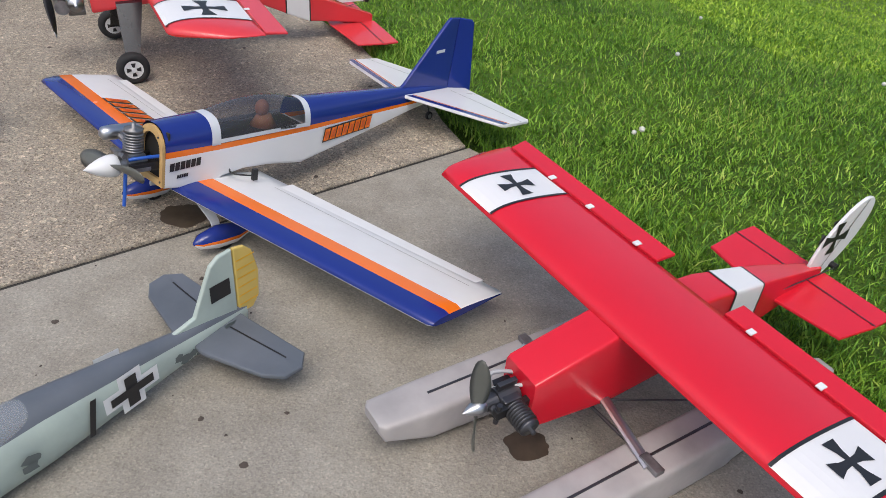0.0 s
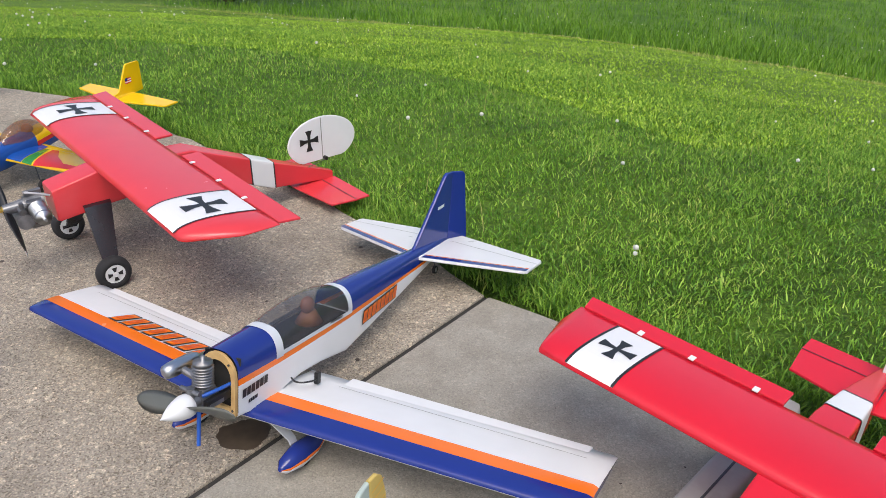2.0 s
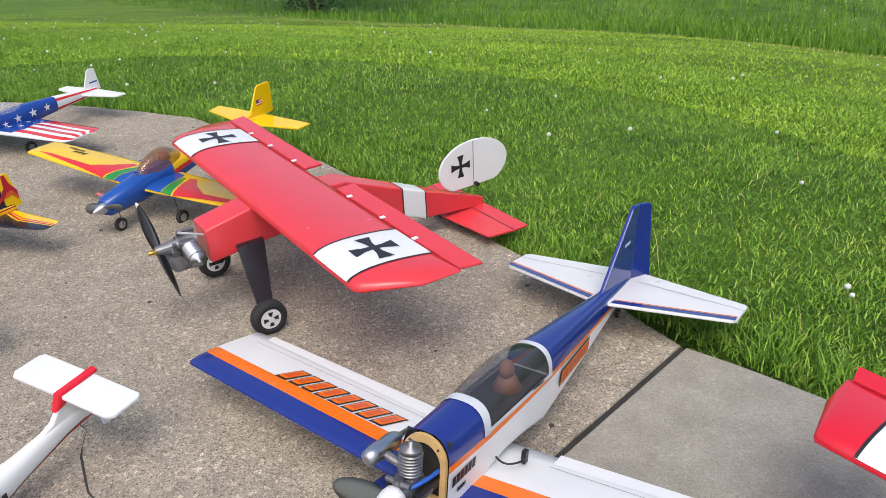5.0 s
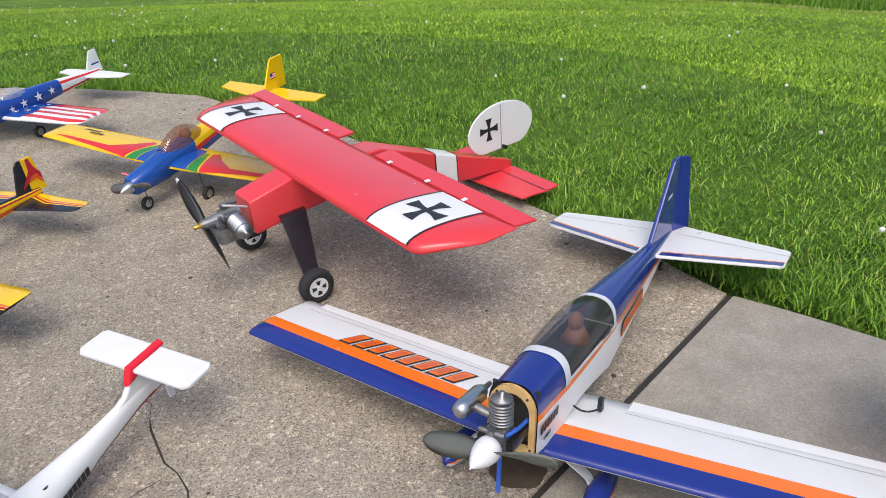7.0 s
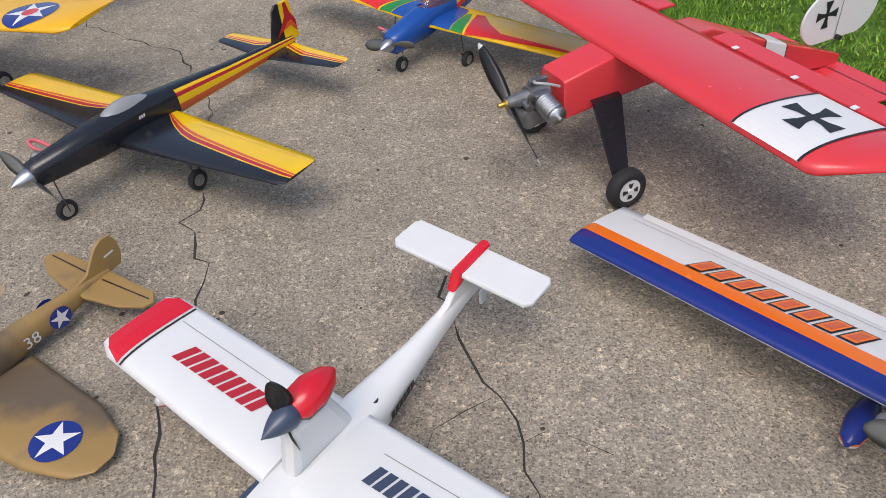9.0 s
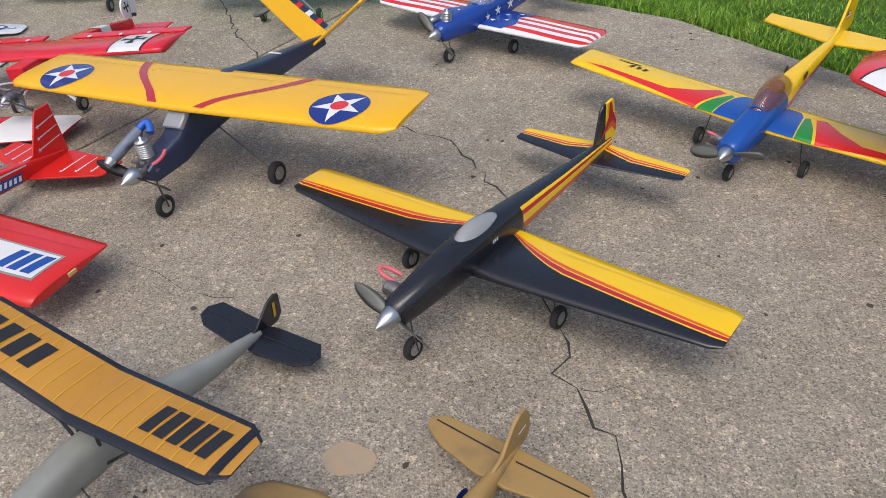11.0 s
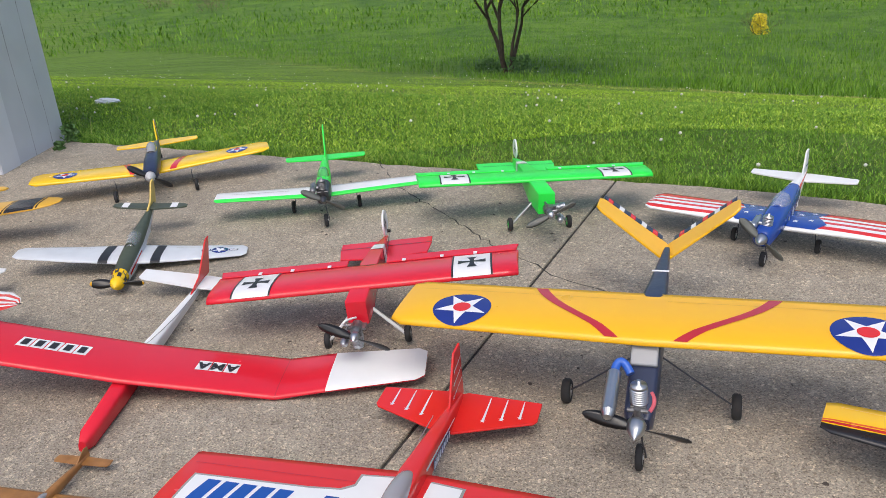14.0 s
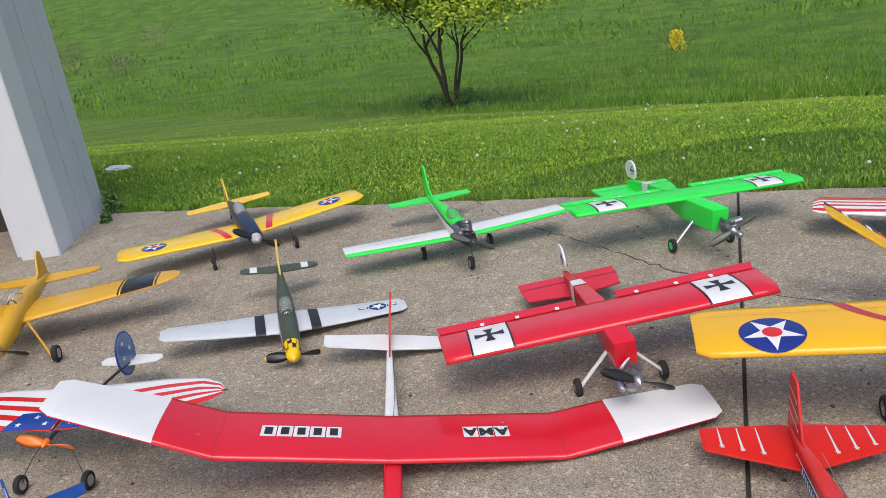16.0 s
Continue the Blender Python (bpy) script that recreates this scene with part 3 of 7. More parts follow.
def spread(lo, hi, fine_lo, fine_hi, step, grow=1.22):
    v, x, d = [], fine_lo, step
    while x < fine_hi:
        v.append(x)
        x += step
    v.append(fine_hi)
    x, d = fine_hi, step
    while x < hi:
        d *= grow
        x += d
        v.append(min(x, hi))
    x, d, w = fine_lo, step, []
    while x > lo:
        d *= grow
        x -= d
        w.append(max(x, lo))
    return w[::-1] + v


gx, gy = spread(-700, 700, -10, 5, 0.2), spread(-120, 900, 1.0, 14, 0.2)
verts = [(x, y, height(x, y)) for y in gy for x in gx]
nx = len(gx)
faces, idx = [], []
for j in range(len(gy) - 1):
    for i in range(nx - 1):
        faces.append((j * nx + i, j * nx + i + 1, (j + 1) * nx + i + 1, (j + 1) * nx + i))
        idx.append(1 if unmown(gx[i], gy[j]) > 0 else 2 if beyond(gx[i], gy[j]) + 0.8 * noise.noise((gx[i] * 0.7, gy[j] * 0.7, 9)) > 2.0 else 0)
tagged(new("ground", mesh_of("ground", verts, faces, [LAWN, MEADOW, TURF], idx, smooth=True)), "green lawn falling away to an unmown meadow and hillside", "lawn", kind="structure")


# ---- concrete slabs ----
def slab(pts, material, label, z=0.0):
    bm = bmesh.new()
    f = bm.faces.new([bm.verts.new((x, y, z - 0.055)) for x, y in pts])
    r = bmesh.ops.extrude_face_region(bm, geom=[f])
    top = [g for g in r["geom"] if isinstance(g, bmesh.types.BMVert)]
    bmesh.ops.translate(bm, verts=top, vec=(0, 0, 0.055))
    edges = [e for e in bm.edges if all(abs(v.co.z - z) < 1e-6 for v in e.verts)]
    bmesh.ops.bevel(bm, geom=edges, offset=0.006, segments=2, affect="EDGES", profile=0.5)
    bmesh.ops.recalc_face_normals(bm, faces=bm.faces)
    me = bpy.data.meshes.new("concrete_slab")
    bm.to_mesh(me)
    bm.free()
    me.materials.append(material)
    return tagged(new("pavement_slab", me), label, "concrete slab", kind="structure")


def wobble(pts, amp=0.02, step=0.12, seed=1):
    """A broken, grass-eaten outline."""
    rnd, out = random.Random(seed), []
    for (ax, ay), (bx, by) in zip(pts, pts[1:]):
        n = max(1, int(math.hypot(bx - ax, by - ay) / step))
        for i in range(n):
            k = i / n
            out.append((ax + (bx - ax) * k + rnd.uniform(-amp, amp), ay + (by - ay) * k + rnd.uniform(-amp, amp)))
    return out + [pts[-1]]


A0, A1 = (0.052, 2.968), (-5.40, -1.93)
B0, B1 = (-3.56, 6.385), (-7.12, -1.93)
g = 0.007
slab([(A0[0] + g, A0[1] - g)] + [(A1[0] + g, A1[1] - g), (9.0, -8.5), (2.0, 0.65)] + wobble([(0.95, 1.95), (0.36, 2.66), (A0[0] + 0.02, A0[1] + 0.0)], 0.012)[:-1], SLAB_NEW, "smooth light grey concrete slab")
slab([(A0[0] - g, A0[1] + g)] + wobble([(0.04, 3.05), (-0.42, 3.74), (-1.11, 4.68), (-2.05, 5.68), (-2.75, 6.07), (B0[0] + g, B0[1])], 0.015, seed=2)[1:] + [(B1[0] + g, B1[1]), (A1[0] - g, A1[1] + g)], SLAB_OLD, "worn exposed-aggregate concrete slab with cracks")
slab([(B0[0] - g, B0[1])] + wobble([(-3.6, 6.40), (-5.1, 6.98), (-6.68, 7.58), (-7.82, 8.02)], 0.015, seed=3)[1:] + [(-7.86, 7.93), (-16.0, 7.93), (-16.0, -1.93), (B1[0] - g, B1[1])], SLAB_OLD, "worn exposed-aggregate concrete slab before the garage")
slab([(-16.0, -1.95), (-16.0, -12.0), (9.0, -12.0), (9.0, -8.52), (A1[0], A1[1] - 0.02)], SLAB_OLD, "plain concrete slab behind")
for (p, q) in ((A0, A1), (B0, B1)):
    d = Vector((q[0] - p[0], q[1] - p[1])).normalized()
    n = Vector((-d.y, d.x)) * 0.016
    tagged(new("joint_filler", mesh_of("joint_filler", [(p[0] + n.x, p[1] + n.y, -0.010), (q[0] + n.x, q[1] + n.y, -0.010), (q[0] - n.x, q[1] - n.y, -0.010), (p[0] - n.x, p[1] - n.y, -0.010)], [(0, 1, 2, 3)], [FILLER])), "dark filler in the joint between slabs", "joint filler", kind="structure")


def crack(pts, w=0.006, seed=1):
    """A jagged dark crack on the slab."""
    rnd = random.Random(seed)
    line = wobble(pts, 0.016, 0.05, seed)
    verts, faces = [], []
    for i, (x, y) in enumerate(line):
        k = rnd.uniform(0.15, 1.0) * w / 2
        ax, ay = line[max(i - 1, 0)]
        bx, by = line[min(i + 1, len(line) - 1)]
        d = Vector((bx - ax, by - ay))
        d = d.normalized() if d.length else Vector((1, 0))
        verts += [(x - d.y * k, y + d.x * k, 0.0012), (x + d.y * k, y - d.x * k, 0.0012)]
        if i:
            faces.append((2 * i - 2, 2 * i - 1, 2 * i + 1, 2 * i))
    tagged(new("concrete_crack", mesh_of("concrete_crack", verts, faces, [FILLER])), "thin jagged dark crack in the concrete", "crack", kind="structure")


for k, (pts, w) in enumerate((
    ([(-3.70, 4.80), (-3.54, 4.67), (-3.30, 4.52), (-3.12, 4.42), (-2.99, 4.37), (-2.88, 4.16), (-2.80, 4.03), (-2.70, 3.86), (-2.64, 3.6), (-2.60, 3.43), (-2.51, 3.26), (-2.56, 3.16), (-2.50, 3.09), (-2.47, 2.99), (-2.41, 2.95), (-2.39, 2.81), (-2.37, 2.48), (-2.33, 2.38), (-2.2, 1.9)], 0.009),
    ([(-1.76, 2.9), (-1.70, 2.68), (-1.66, 2.61), (-1.60, 2.49), (-1.54, 2.39), (-1.51, 2.27), (-1.45, 1.9)], 0.008),
    ([(-5.07, 7.06), (-4.90, 6.47), (-4.60, 6.0), (-4.54, 5.87), (-4.28, 5.44), (-4.18, 5.32), (-4.08, 5.16), (-3.97, 5.05), (-3.7, 4.8)], 0.010),
    ([(-3.93, 3.53), (-3.85, 3.50), (-3.77, 3.47), (-3.71, 3.40), (-3.5, 3.37)], 0.004),
    ([(-7.98, 7.13), (-7.82, 7.20), (-7.73, 7.38), (-7.4, 7.5)], 0.006),
    ([(-2.50, 3.09), (-2.38, 3.12), (-2.30, 3.07)], 0.003),
    ([(-2.88, 4.16), (-3.02, 4.05), (-3.10, 3.9)], 0.003),
    ([(-1.60, 2.49), (-1.72, 2.42), (-1.80, 2.3)], 0.003),
    ([(-1.54, 2.39), (-1.44, 2.41), (-1.36, 2.36)], 0.0025),
    ([(-4.54, 5.87), (-4.42, 5.92), (-4.3, 5.9)], 0.004),
)):
    crack(pts, w, k + 1)


def blot(x, y, r, material, seed, label, name="oil_stain", flat=0.8):
    rnd = random.Random(seed)
    pts = []
    for i in range(36):
        a = 2 * math.pi * i / 36
        k = r * (1 + 0.22 * noise.noise((math.cos(a) * 1.5, math.sin(a) * 1.5, seed * 3.1)) + rnd.uniform(-0.04, 0.04))
        pts.append((x + k * math.cos(a), y + k * flat * math.sin(a), 0.0016))
    tagged(new(name, mesh_of(name, pts, [list(range(36))], [material])), label, "stain", kind="structure")


blot(-0.745, 2.36, 0.075, OIL, 1, "dark oil stain on the concrete")
blot(0.26, 1.63, 0.05, OIL, 2, "dark oil stain on the concrete")
RUSTY = mat("rust_stain", (0.40, 0.29, 0.18), 0.85, color2=(0.33, 0.26, 0.19), scale=30)
blot(-3.01, 2.83, 0.06, RUSTY, 3, "faint rust stain on the concrete")

# small dark pits, specks and bits on the slabs
rnd = random.Random(11)
verts, faces = [], []
for i in range(900):
    x, y = rnd.uniform(-8, 1.5), rnd.uniform(1.0, 7.5)
    if beyond(x, y) > -0.05:
        continue
    r = rnd.choice((0.003, 0.004, 0.005, 0.008, 0.012))
    n = len(verts)
    verts += [(x + r * rnd.uniform(0.5, 1) * math.cos(t), y + r * rnd.uniform(0.5, 1) * math.sin(t), 0.0018) for t in (0, 1.05, 2.1, 3.14, 4.2, 5.2)] + [(x, y, 0.003)]
    faces += [(n + k, n + (k + 1) % 6, n + 6) for k in range(6)]
tagged(new("concrete_specks", mesh_of("concrete_specks", verts, faces, [mat("dark_speck", (0.07, 0.055, 0.045), 0.9, vary=0.4)])), "small dark pits and specks on the concrete", "specks", kind="stuff")


# ---- grass ----
def blades(name, spots, material, hmin, hmax, width, label, lean=0.45, seed=1):
    """Thin bent blades, two triangles over one another, at spots (x, y)."""
    r = np.random.RandomState(seed)
    n = len(spots)
    p = np.array([(x, y, height(x, y)) for x, y in spots])
    h = r.uniform(hmin, hmax, n) * r.uniform(0.6, 1, n)
    a, b = r.uniform(0, 2 * np.pi, n), r.uniform(0, 2 * np.pi, n)
    w = width * r.uniform(0.6, 1.3, n)
    side = np.stack([np.cos(a), np.sin(a), 0 * a], 1) * w[:, None] / 2
    tilt = np.stack([np.cos(b), np.sin(b), 0 * b], 1) * (h * r.uniform(0.1, lean, n))[:, None]
    up = np.stack([0 * h, 0 * h, h], 1)
    v = np.stack([p - side, p + side, p + side * 0.8 + up * 0.55 + tilt * 0.35, p - side * 0.8 + up * 0.55 + tilt * 0.35, p + up * 0.95 + tilt], 1).reshape(-1, 3)
    k = np.arange(n)[:, None] * 5
    f = np.concatenate([k + np.array([[0, 1, 2]]), k + np.array([[0, 2, 3]]), k + np.array([[3, 2, 4]])], 1).reshape(-1, 3)
    me = bpy.data.meshes.new(name)
    me.vertices.add(len(v))
    me.vertices.foreach_set("co", v.ravel())
    me.loops.add(f.size)
    me.loops.foreach_set("vertex_index", f.ravel())
    me.polygons.add(len(f))
    me.polygons.foreach_set("loop_start", np.arange(0, f.size, 3))
    me.materials.append(material)
    me.update(calc_edges=True)
    me.validate()
    return tagged(new(name, me), label, "grass", kind="stuff")


def along(count, s0, s1, seed, k0=0.08, k1=0.93, power=1.0):
    """Spots strewn at distances s0 to s1 outside the concrete's edge."""
    r = random.Random(seed)
    segs = [(p, q) for p, q in zip(EDGE[1:], EDGE[2:])]
    lens = [math.hypot(q[0] - p[0], q[1] - p[1]) if q[0] > -15 else 3.0 for p, q in segs]
    out = []
    while len(out) < count:
        i = r.choices(range(len(segs)), lens)[0]
        (px, py), (qx, qy) = segs[i]
        d = Vector((qx - px, qy - py)).normalized()
        k = r.uniform(-0.3, lens[i] + 0.3)
        s = s0 + (s1 - s0) * r.random() ** power
        side = s * r.uniform(-0.25, 0.6)
        x, y = px + d.x * k + d.y * s - d.x * side * 0, py + d.y * k - d.x * s
        if beyond(x, y) > s0 * 0.9:
            out.append((x, y))
    return out


def field(count, s0, s1, seed, spread_=1.0):
    """Spots in the wedge that the camera sees, further off."""
    r = random.Random(seed)
    out = []
    while len(out) < count:
        d = s0 + (s1 - s0) * r.random() ** spread_
        a = radians(r.uniform(-38, 74))
        x, y = -3.0 + (d + 3) * math.sin(a) * 1.15, 3.5 + (d + 3) * math.cos(a)
        if beyond(x, y) > 0.05 and not (-9 < x < -7.75 and y < 8.2):
            out.append((x, y))
    return out


blades("grass_verge", along(30000, 0.0, 0.22, 21), BLADE, 0.03, 0.085, 0.005, "ragged grass along the edge of the concrete", 1.1, 1)
blades("grass_near", along(400000, 0.08, 5.0, 22, power=1.25), BLADE, 0.014, 0.038, 0.0055, "short mown lawn grass", 1.5, 2)
blades("grass_lawn", [p for p in field(270000, 1.2, 26.0, 23, 1.45) if unmown(*p) < 0.2], MOWN, 0.014, 0.034, 0.011, "mown lawn grass", 1.3, 3)
blades("grass_meadow", [p for p in field(110000, 10, 62, 24, 1.3) if unmown(*p) > 0], TALL, 0.12, 0.34, 0.022, "tall unmown meadow grass", 0.7, 4)
blades("grass_hill", [p for p in field(30000, 50, 150, 25, 1.0)], TALL, 0.2, 0.6, 0.10, "rough grass on the far hillside", 0.9, 5)
blades("grass_stalks", along(1300, 0.2, 5.0, 26, power=0.8), STALK, 0.08, 0.2, 0.003, "tall pale seed stalks in the lawn", 1.0, 6)
blades("grass_clippings", [p for p in field(160000, 8.0, 30.0, 27, 1.0) if -0.75 < unmown(*p) + 0.5 * noise.noise((p[0] * 0.5, p[1] * 0.5, 5)) < -0.15][:9000], STALK, 0.02, 0.06, 0.02, "dry pale clippings along the mown edge", 1.6, 7)

# dandelion clocks on thin stalks
rnd = random.Random(31)
verts, faces = [], []
ico = bmesh.new()
bmesh.ops.create_icosphere(ico, subdivisions=1, radius=1.0)
ico.verts.ensure_lookup_table()
iv, fi = [v.co.copy() for v in ico.verts], [[v.index for v in f.verts] for f in ico.faces]
ico.free()
spots = along(90, 0.4, 5, 32) + field(420, 4, 40, 33, 0.8)
for x, y in spots:
    z = height(x, y)
    s = beyond(x, y)
    h, r = rnd.uniform(0.04, 0.12) + (0.2 if unmown(x, y) > 0 else 0), rnd.uniform(0.009, 0.014) * (1 + s * 0.015)
    n = len(verts)
    verts += [(x + v.x * r, y + v.y * r, z + h + v.z * r) for v in iv]
    faces += [[n + q for q in f] for f in fi]
    n = len(verts)
    verts += [(x - 0.002, y, z), (x + 0.002, y, z), (x, y, z + h)]
    faces.append([n, n + 1, n + 2])
tagged(new("dandelion_clocks", mesh_of("dandelion_clocks", verts, faces, [FLUFF, BLADE], [1 if i % (len(fi) + 1) == len(fi) else 0 for i in range(len(faces))], smooth=True)), "white dandelion seed heads on thin stalks", "dandelions", kind="stuff")


# ---- tree and bushes ----
def branchy(verts, faces, p, d, length, r, depth, rnd, tips):
    """A crooked tapering limb that forks."""
    n, ring = 4, 6
    prev = None
    q, dd = Vector(p), Vector(d).normalized()
    for i in range(n + 1):
        k = i / n
        rad = r * (1 - 0.45 * k)
        u = dd.orthogonal().normalized()
        w = dd.cross(u)
        base = len(verts)
        for j in range(ring):
            t = 2 * math.pi * j / ring
            verts.append(tuple(q + (u * math.cos(t) + w * math.sin(t)) * rad))
        if prev is not None:
            for j in range(ring):
                faces.append((prev + j, prev + (j + 1) % ring, base + (j + 1) % ring, base + j))
        prev = base
        if i < n:
            dd = (dd + Vector((rnd.uniform(-0.22, 0.22), rnd.uniform(-0.22, 0.22), rnd.uniform(-0.08, 0.16)))).normalized()
            q = q + dd * length / n
            if depth <= 2:
                tips.append((q.copy(), depth))
    if depth == 0:
        tips.append((q, 0))
        return
    for i in range(3 if depth > 1 else 4):
        a = rnd.uniform(0, 2 * math.pi)
        nd = (dd * 0.8 + Vector((math.cos(a), math.sin(a), rnd.uniform(-0.25, 0.35))) * rnd.uniform(0.5, 0.95)).normalized()
        branchy(verts, faces, q if i else q - dd * length * 0.15, nd, length * rnd.uniform(0.58, 0.82), r * 0.5, depth - 1, rnd, tips)


def tree(x, y, size, seed, label):
    rnd = random.Random(seed)
    t = thing("tree", pose(x, y, height(x, y) - 0.05), label, "tree")
    verts, faces, tips = [], [], []
    for k in range(4):
        a = k * 1.7 + 0.4
        branchy(verts, faces, (0.10 * math.cos(a), 0.09 * math.sin(a), 0), (0.42 * math.cos(a), 0.35 * math.sin(a), 1), 2.3 * size, rnd.uniform(0.06, 0.11) * size, 4, rnd, tips)
    part("trunk", mesh_of("trunk", verts, faces, [BARK], smooth=True), t)
    lv, lf = [], []
    for q, dep in tips:
        for i in range(18 if dep == 0 else 6):
            c = q + Vector((rnd.gauss(0, 0.55), rnd.gauss(0, 0.55), rnd.gauss(0, 0.28)))
            u = Vector((rnd.uniform(-1, 1), rnd.uniform(-1, 1), rnd.uniform(-0.6, 0.6))).normalized() * rnd.uniform(0.05, 0.09)
            w = u.orthogonal().normalized() * u.length * 0.6
            n = len(lv)
            lv += [tuple(c - u), tuple(c + w), tuple(c + u), tuple(c - w)]
            lf.append((n, n + 1, n + 2, n + 3))
    part("crown", mesh_of("crown", lv, lf, [LEAF]), t, "sparse young yellow-green leaves")
    return t


def bush(x, y, r, h, count, leaf_mat, label, seed, leaf=0.05, name="bush", twigs=True):
    rnd = random.Random(seed)
    t = thing(name, pose(x, y, height(x, y)), label, "bush")
    verts, faces, tips = [], [], []
    if twigs:
        for k in range(9):
            a = rnd.uniform(0, 6.28)
            branchy(verts, faces, (r * 0.3 * math.cos(a), r * 0.3 * math.sin(a), 0), (math.cos(a) * 0.8, math.sin(a) * 0.8, 1), h * 0.6, 0.012 * (1 + h * 0.3), 2, rnd, tips)
        tagged(part("twigs", mesh_of("twigs", verts, faces, [BARK]), t), kind="stuff")
    lv, lf = [], []
    for i in range(count):
        a, k, z = rnd.uniform(0, 6.28), rnd.random() ** 0.5, rnd.random() ** 0.8
        q = r * k * (1 - 0.5 * z) * (0.75 + 0.4 * noise.noise((math.cos(a) * 2, math.sin(a) * 2, z * 3 + seed)))
        c = Vector((q * math.cos(a), q * math.sin(a), z * h))
        u = Vector((rnd.uniform(-1, 1), rnd.uniform(-1, 1), rnd.uniform(-1, 1))).normalized() * leaf * rnd.uniform(0.6, 1.2)
        w = u.orthogonal().normalized() * u.length * 0.55
        n = len(lv)
        lv += [tuple(c - u), tuple(c + w), tuple(c + u), tuple(c - w)]
        lf.append((n, n + 1, n + 2, n + 3))
    part("foliage", mesh_of("foliage", lv, lf, [leaf_mat]), t)


# ---- garage corner ----
def block(name, lo, hi, material, label, cat, kind="structure", bevel=0.006):
    bm = bmesh.new()
    c = [(a + b) / 2 for a, b in zip(lo, hi)]
    bmesh.ops.create_cube(bm, size=1, matrix=Matrix.Translation(c) @ Matrix.Diagonal((*[b - a for a, b in zip(lo, hi)], 1)))
    bmesh.ops.bevel(bm, geom=list(bm.edges), offset=bevel, segments=2, affect="EDGES")
    me = bpy.data.meshes.new(name)
    bm.to_mesh(me)
    bm.free()
    me.materials.append(material)
    return tagged(new(name, me), label, cat, kind=kind)


block("wall_east", (-8.03, 7.36, -0.1), (-7.81, 8.07, 3.2), WALLPAINT, "white painted block wall of the garage with fine vertical cracks", "wall")
block("trim", (-8.05, 7.11, -0.01), (-7.795, 7.357, 3.2), TRIMPAINT, "white painted garage door jamb", "door frame")
block("trim", (-8.12, 7.20, -0.01), (-8.053, 7.34, 3.2), TRIMPAINT, "white painted inner door stop", "door frame")
# back wall close behind the opening; its dark colour stands in for interior shade
block("wall_north", (-14.0, 7.9, -0.1), (-8.035, 8.06, 3.2), ROOMSHADE, "garage back wall, coloured dark for the shade inside", "wall")
block("wall_west", (-14.2, 7.11, -0.1), (-14.0, 8.06, 3.2), WALLPAINT, "white painted block wall", "wall")
block("ceiling", (-14.2, 7.11, 3.2), (-7.79, 8.1, 3.35), TRIMPAINT, "flat garage roof slab", "ceiling")
block("wall_header", (-14.0, 7.12, 2.3), (-8.05, 7.36, 3.2), WALLPAINT, "white painted beam over the garage opening", "wall")
for k, yy in enumerate((7.60, 7.86)):
    verts, faces = [], []
    r2 = random.Random(k)
    for i in range(60):
        z = i * 0.05
        w = r2.uniform(0.0006, 0.003)
        y0 = yy + 0.012 * noise.noise((z * 2, k, 0))
        verts += [(-7.8085, y0 - w, z), (-7.8085, y0 + w, z)]
        if i:
            faces.append((2 * i - 2, 2 * i - 1, 2 * i + 1, 2 * i))
    tagged(new("wall_crack", mesh_of("wall_crack", verts, faces, [mat("grey_crack", (0.16, 0.16, 0.17), 0.9)])), "fine vertical crack in the painted wall", "crack", kind="structure")
t = thing("tool_chest", pose(-9.1, 7.62, 0.0), "red metal tool chest standing in the dark garage", "tool chest")
bm = bmesh.new()
box(bm, (0, 0, 0.35), (0.5, 0.4, 0.7))
bm_part("body", bm, RED2, t)
for i in range(4):
    bm = bmesh.new()
    box(bm, (0, -0.206, 0.12 + i * 0.16), (0.46, 0.014, 0.13))
    d = bm_part("drawer", bm, RED2, t)
    bm = bmesh.new()
    box(bm, (0, -0.22, 0.155 + i * 0.16), (0.3, 0.014, 0.014))
    bm_part("handle", bm, ALU, d)


tree(-3.6, 29.4, 1.0, 7, "small multi-stemmed tree with sparse young yellow-green leaves")
bush(9.8, 44.2, 0.75, 1.1, 900, mat("yellow_blossom", (0.75, 0.60, 0.02), 0.7, vary=0.3), "small bush covered in yellow blossom", 3, 0.06, "flowering_bush")
TWIG = mat("dry_twigs", (0.26, 0.19, 0.15), 0.9, vary=0.4)
PALETWIG = mat("pale_dry_brush", (0.42, 0.38, 0.28), 0.9, vary=0.3)
for k, (x, y, r, h, m) in enumerate(((-31, 80, 2.6, 1.8, TWIG), (-38, 84, 3.2, 1.7, TWIG), (-33, 100, 2.6, 2.6, PALETWIG), (-44, 101, 3.5, 1.9, TWIG))):
    bush(x, y, r, h, 420, m, "leafless dry brush on the hillside", 10 + k, 0.07, "brush")
DEEP = mat("dark_evergreen_leaf", (0.03, 0.085, 0.02), 0.7, vary=0.4)
bush(-54, 118, 3.2, 2.6, 1500, DEEP, "dark green bush on the hillside", 20, 0.22, "bush")
WEED = mat("weed_leaf", (0.07, 0.16, 0.03), 0.6, vary=0.4)
for k, (x, y, r, h) in enumerate(((-7.72, 7.98, 0.12, 0.2), (-7.7, 7.75, 0.07, 0.12), (-3.2, 28.9, 0.9, 0.6), (-4.3, 29.2, 0.7, 0.5))):
    bush(x, y, r, h, 260, WEED, "clump of leafy weeds", 30 + k, 0.02 if k < 2 else 0.07, "weed_clump", twigs=False)
t = thing("litter", pose(-8.28, 9.86, height(-8.28, 9.86) + 0.02, 8, 5, 30), "crumpled pale plastic bag lying in the grass", "litter")
bm = bmesh.new()
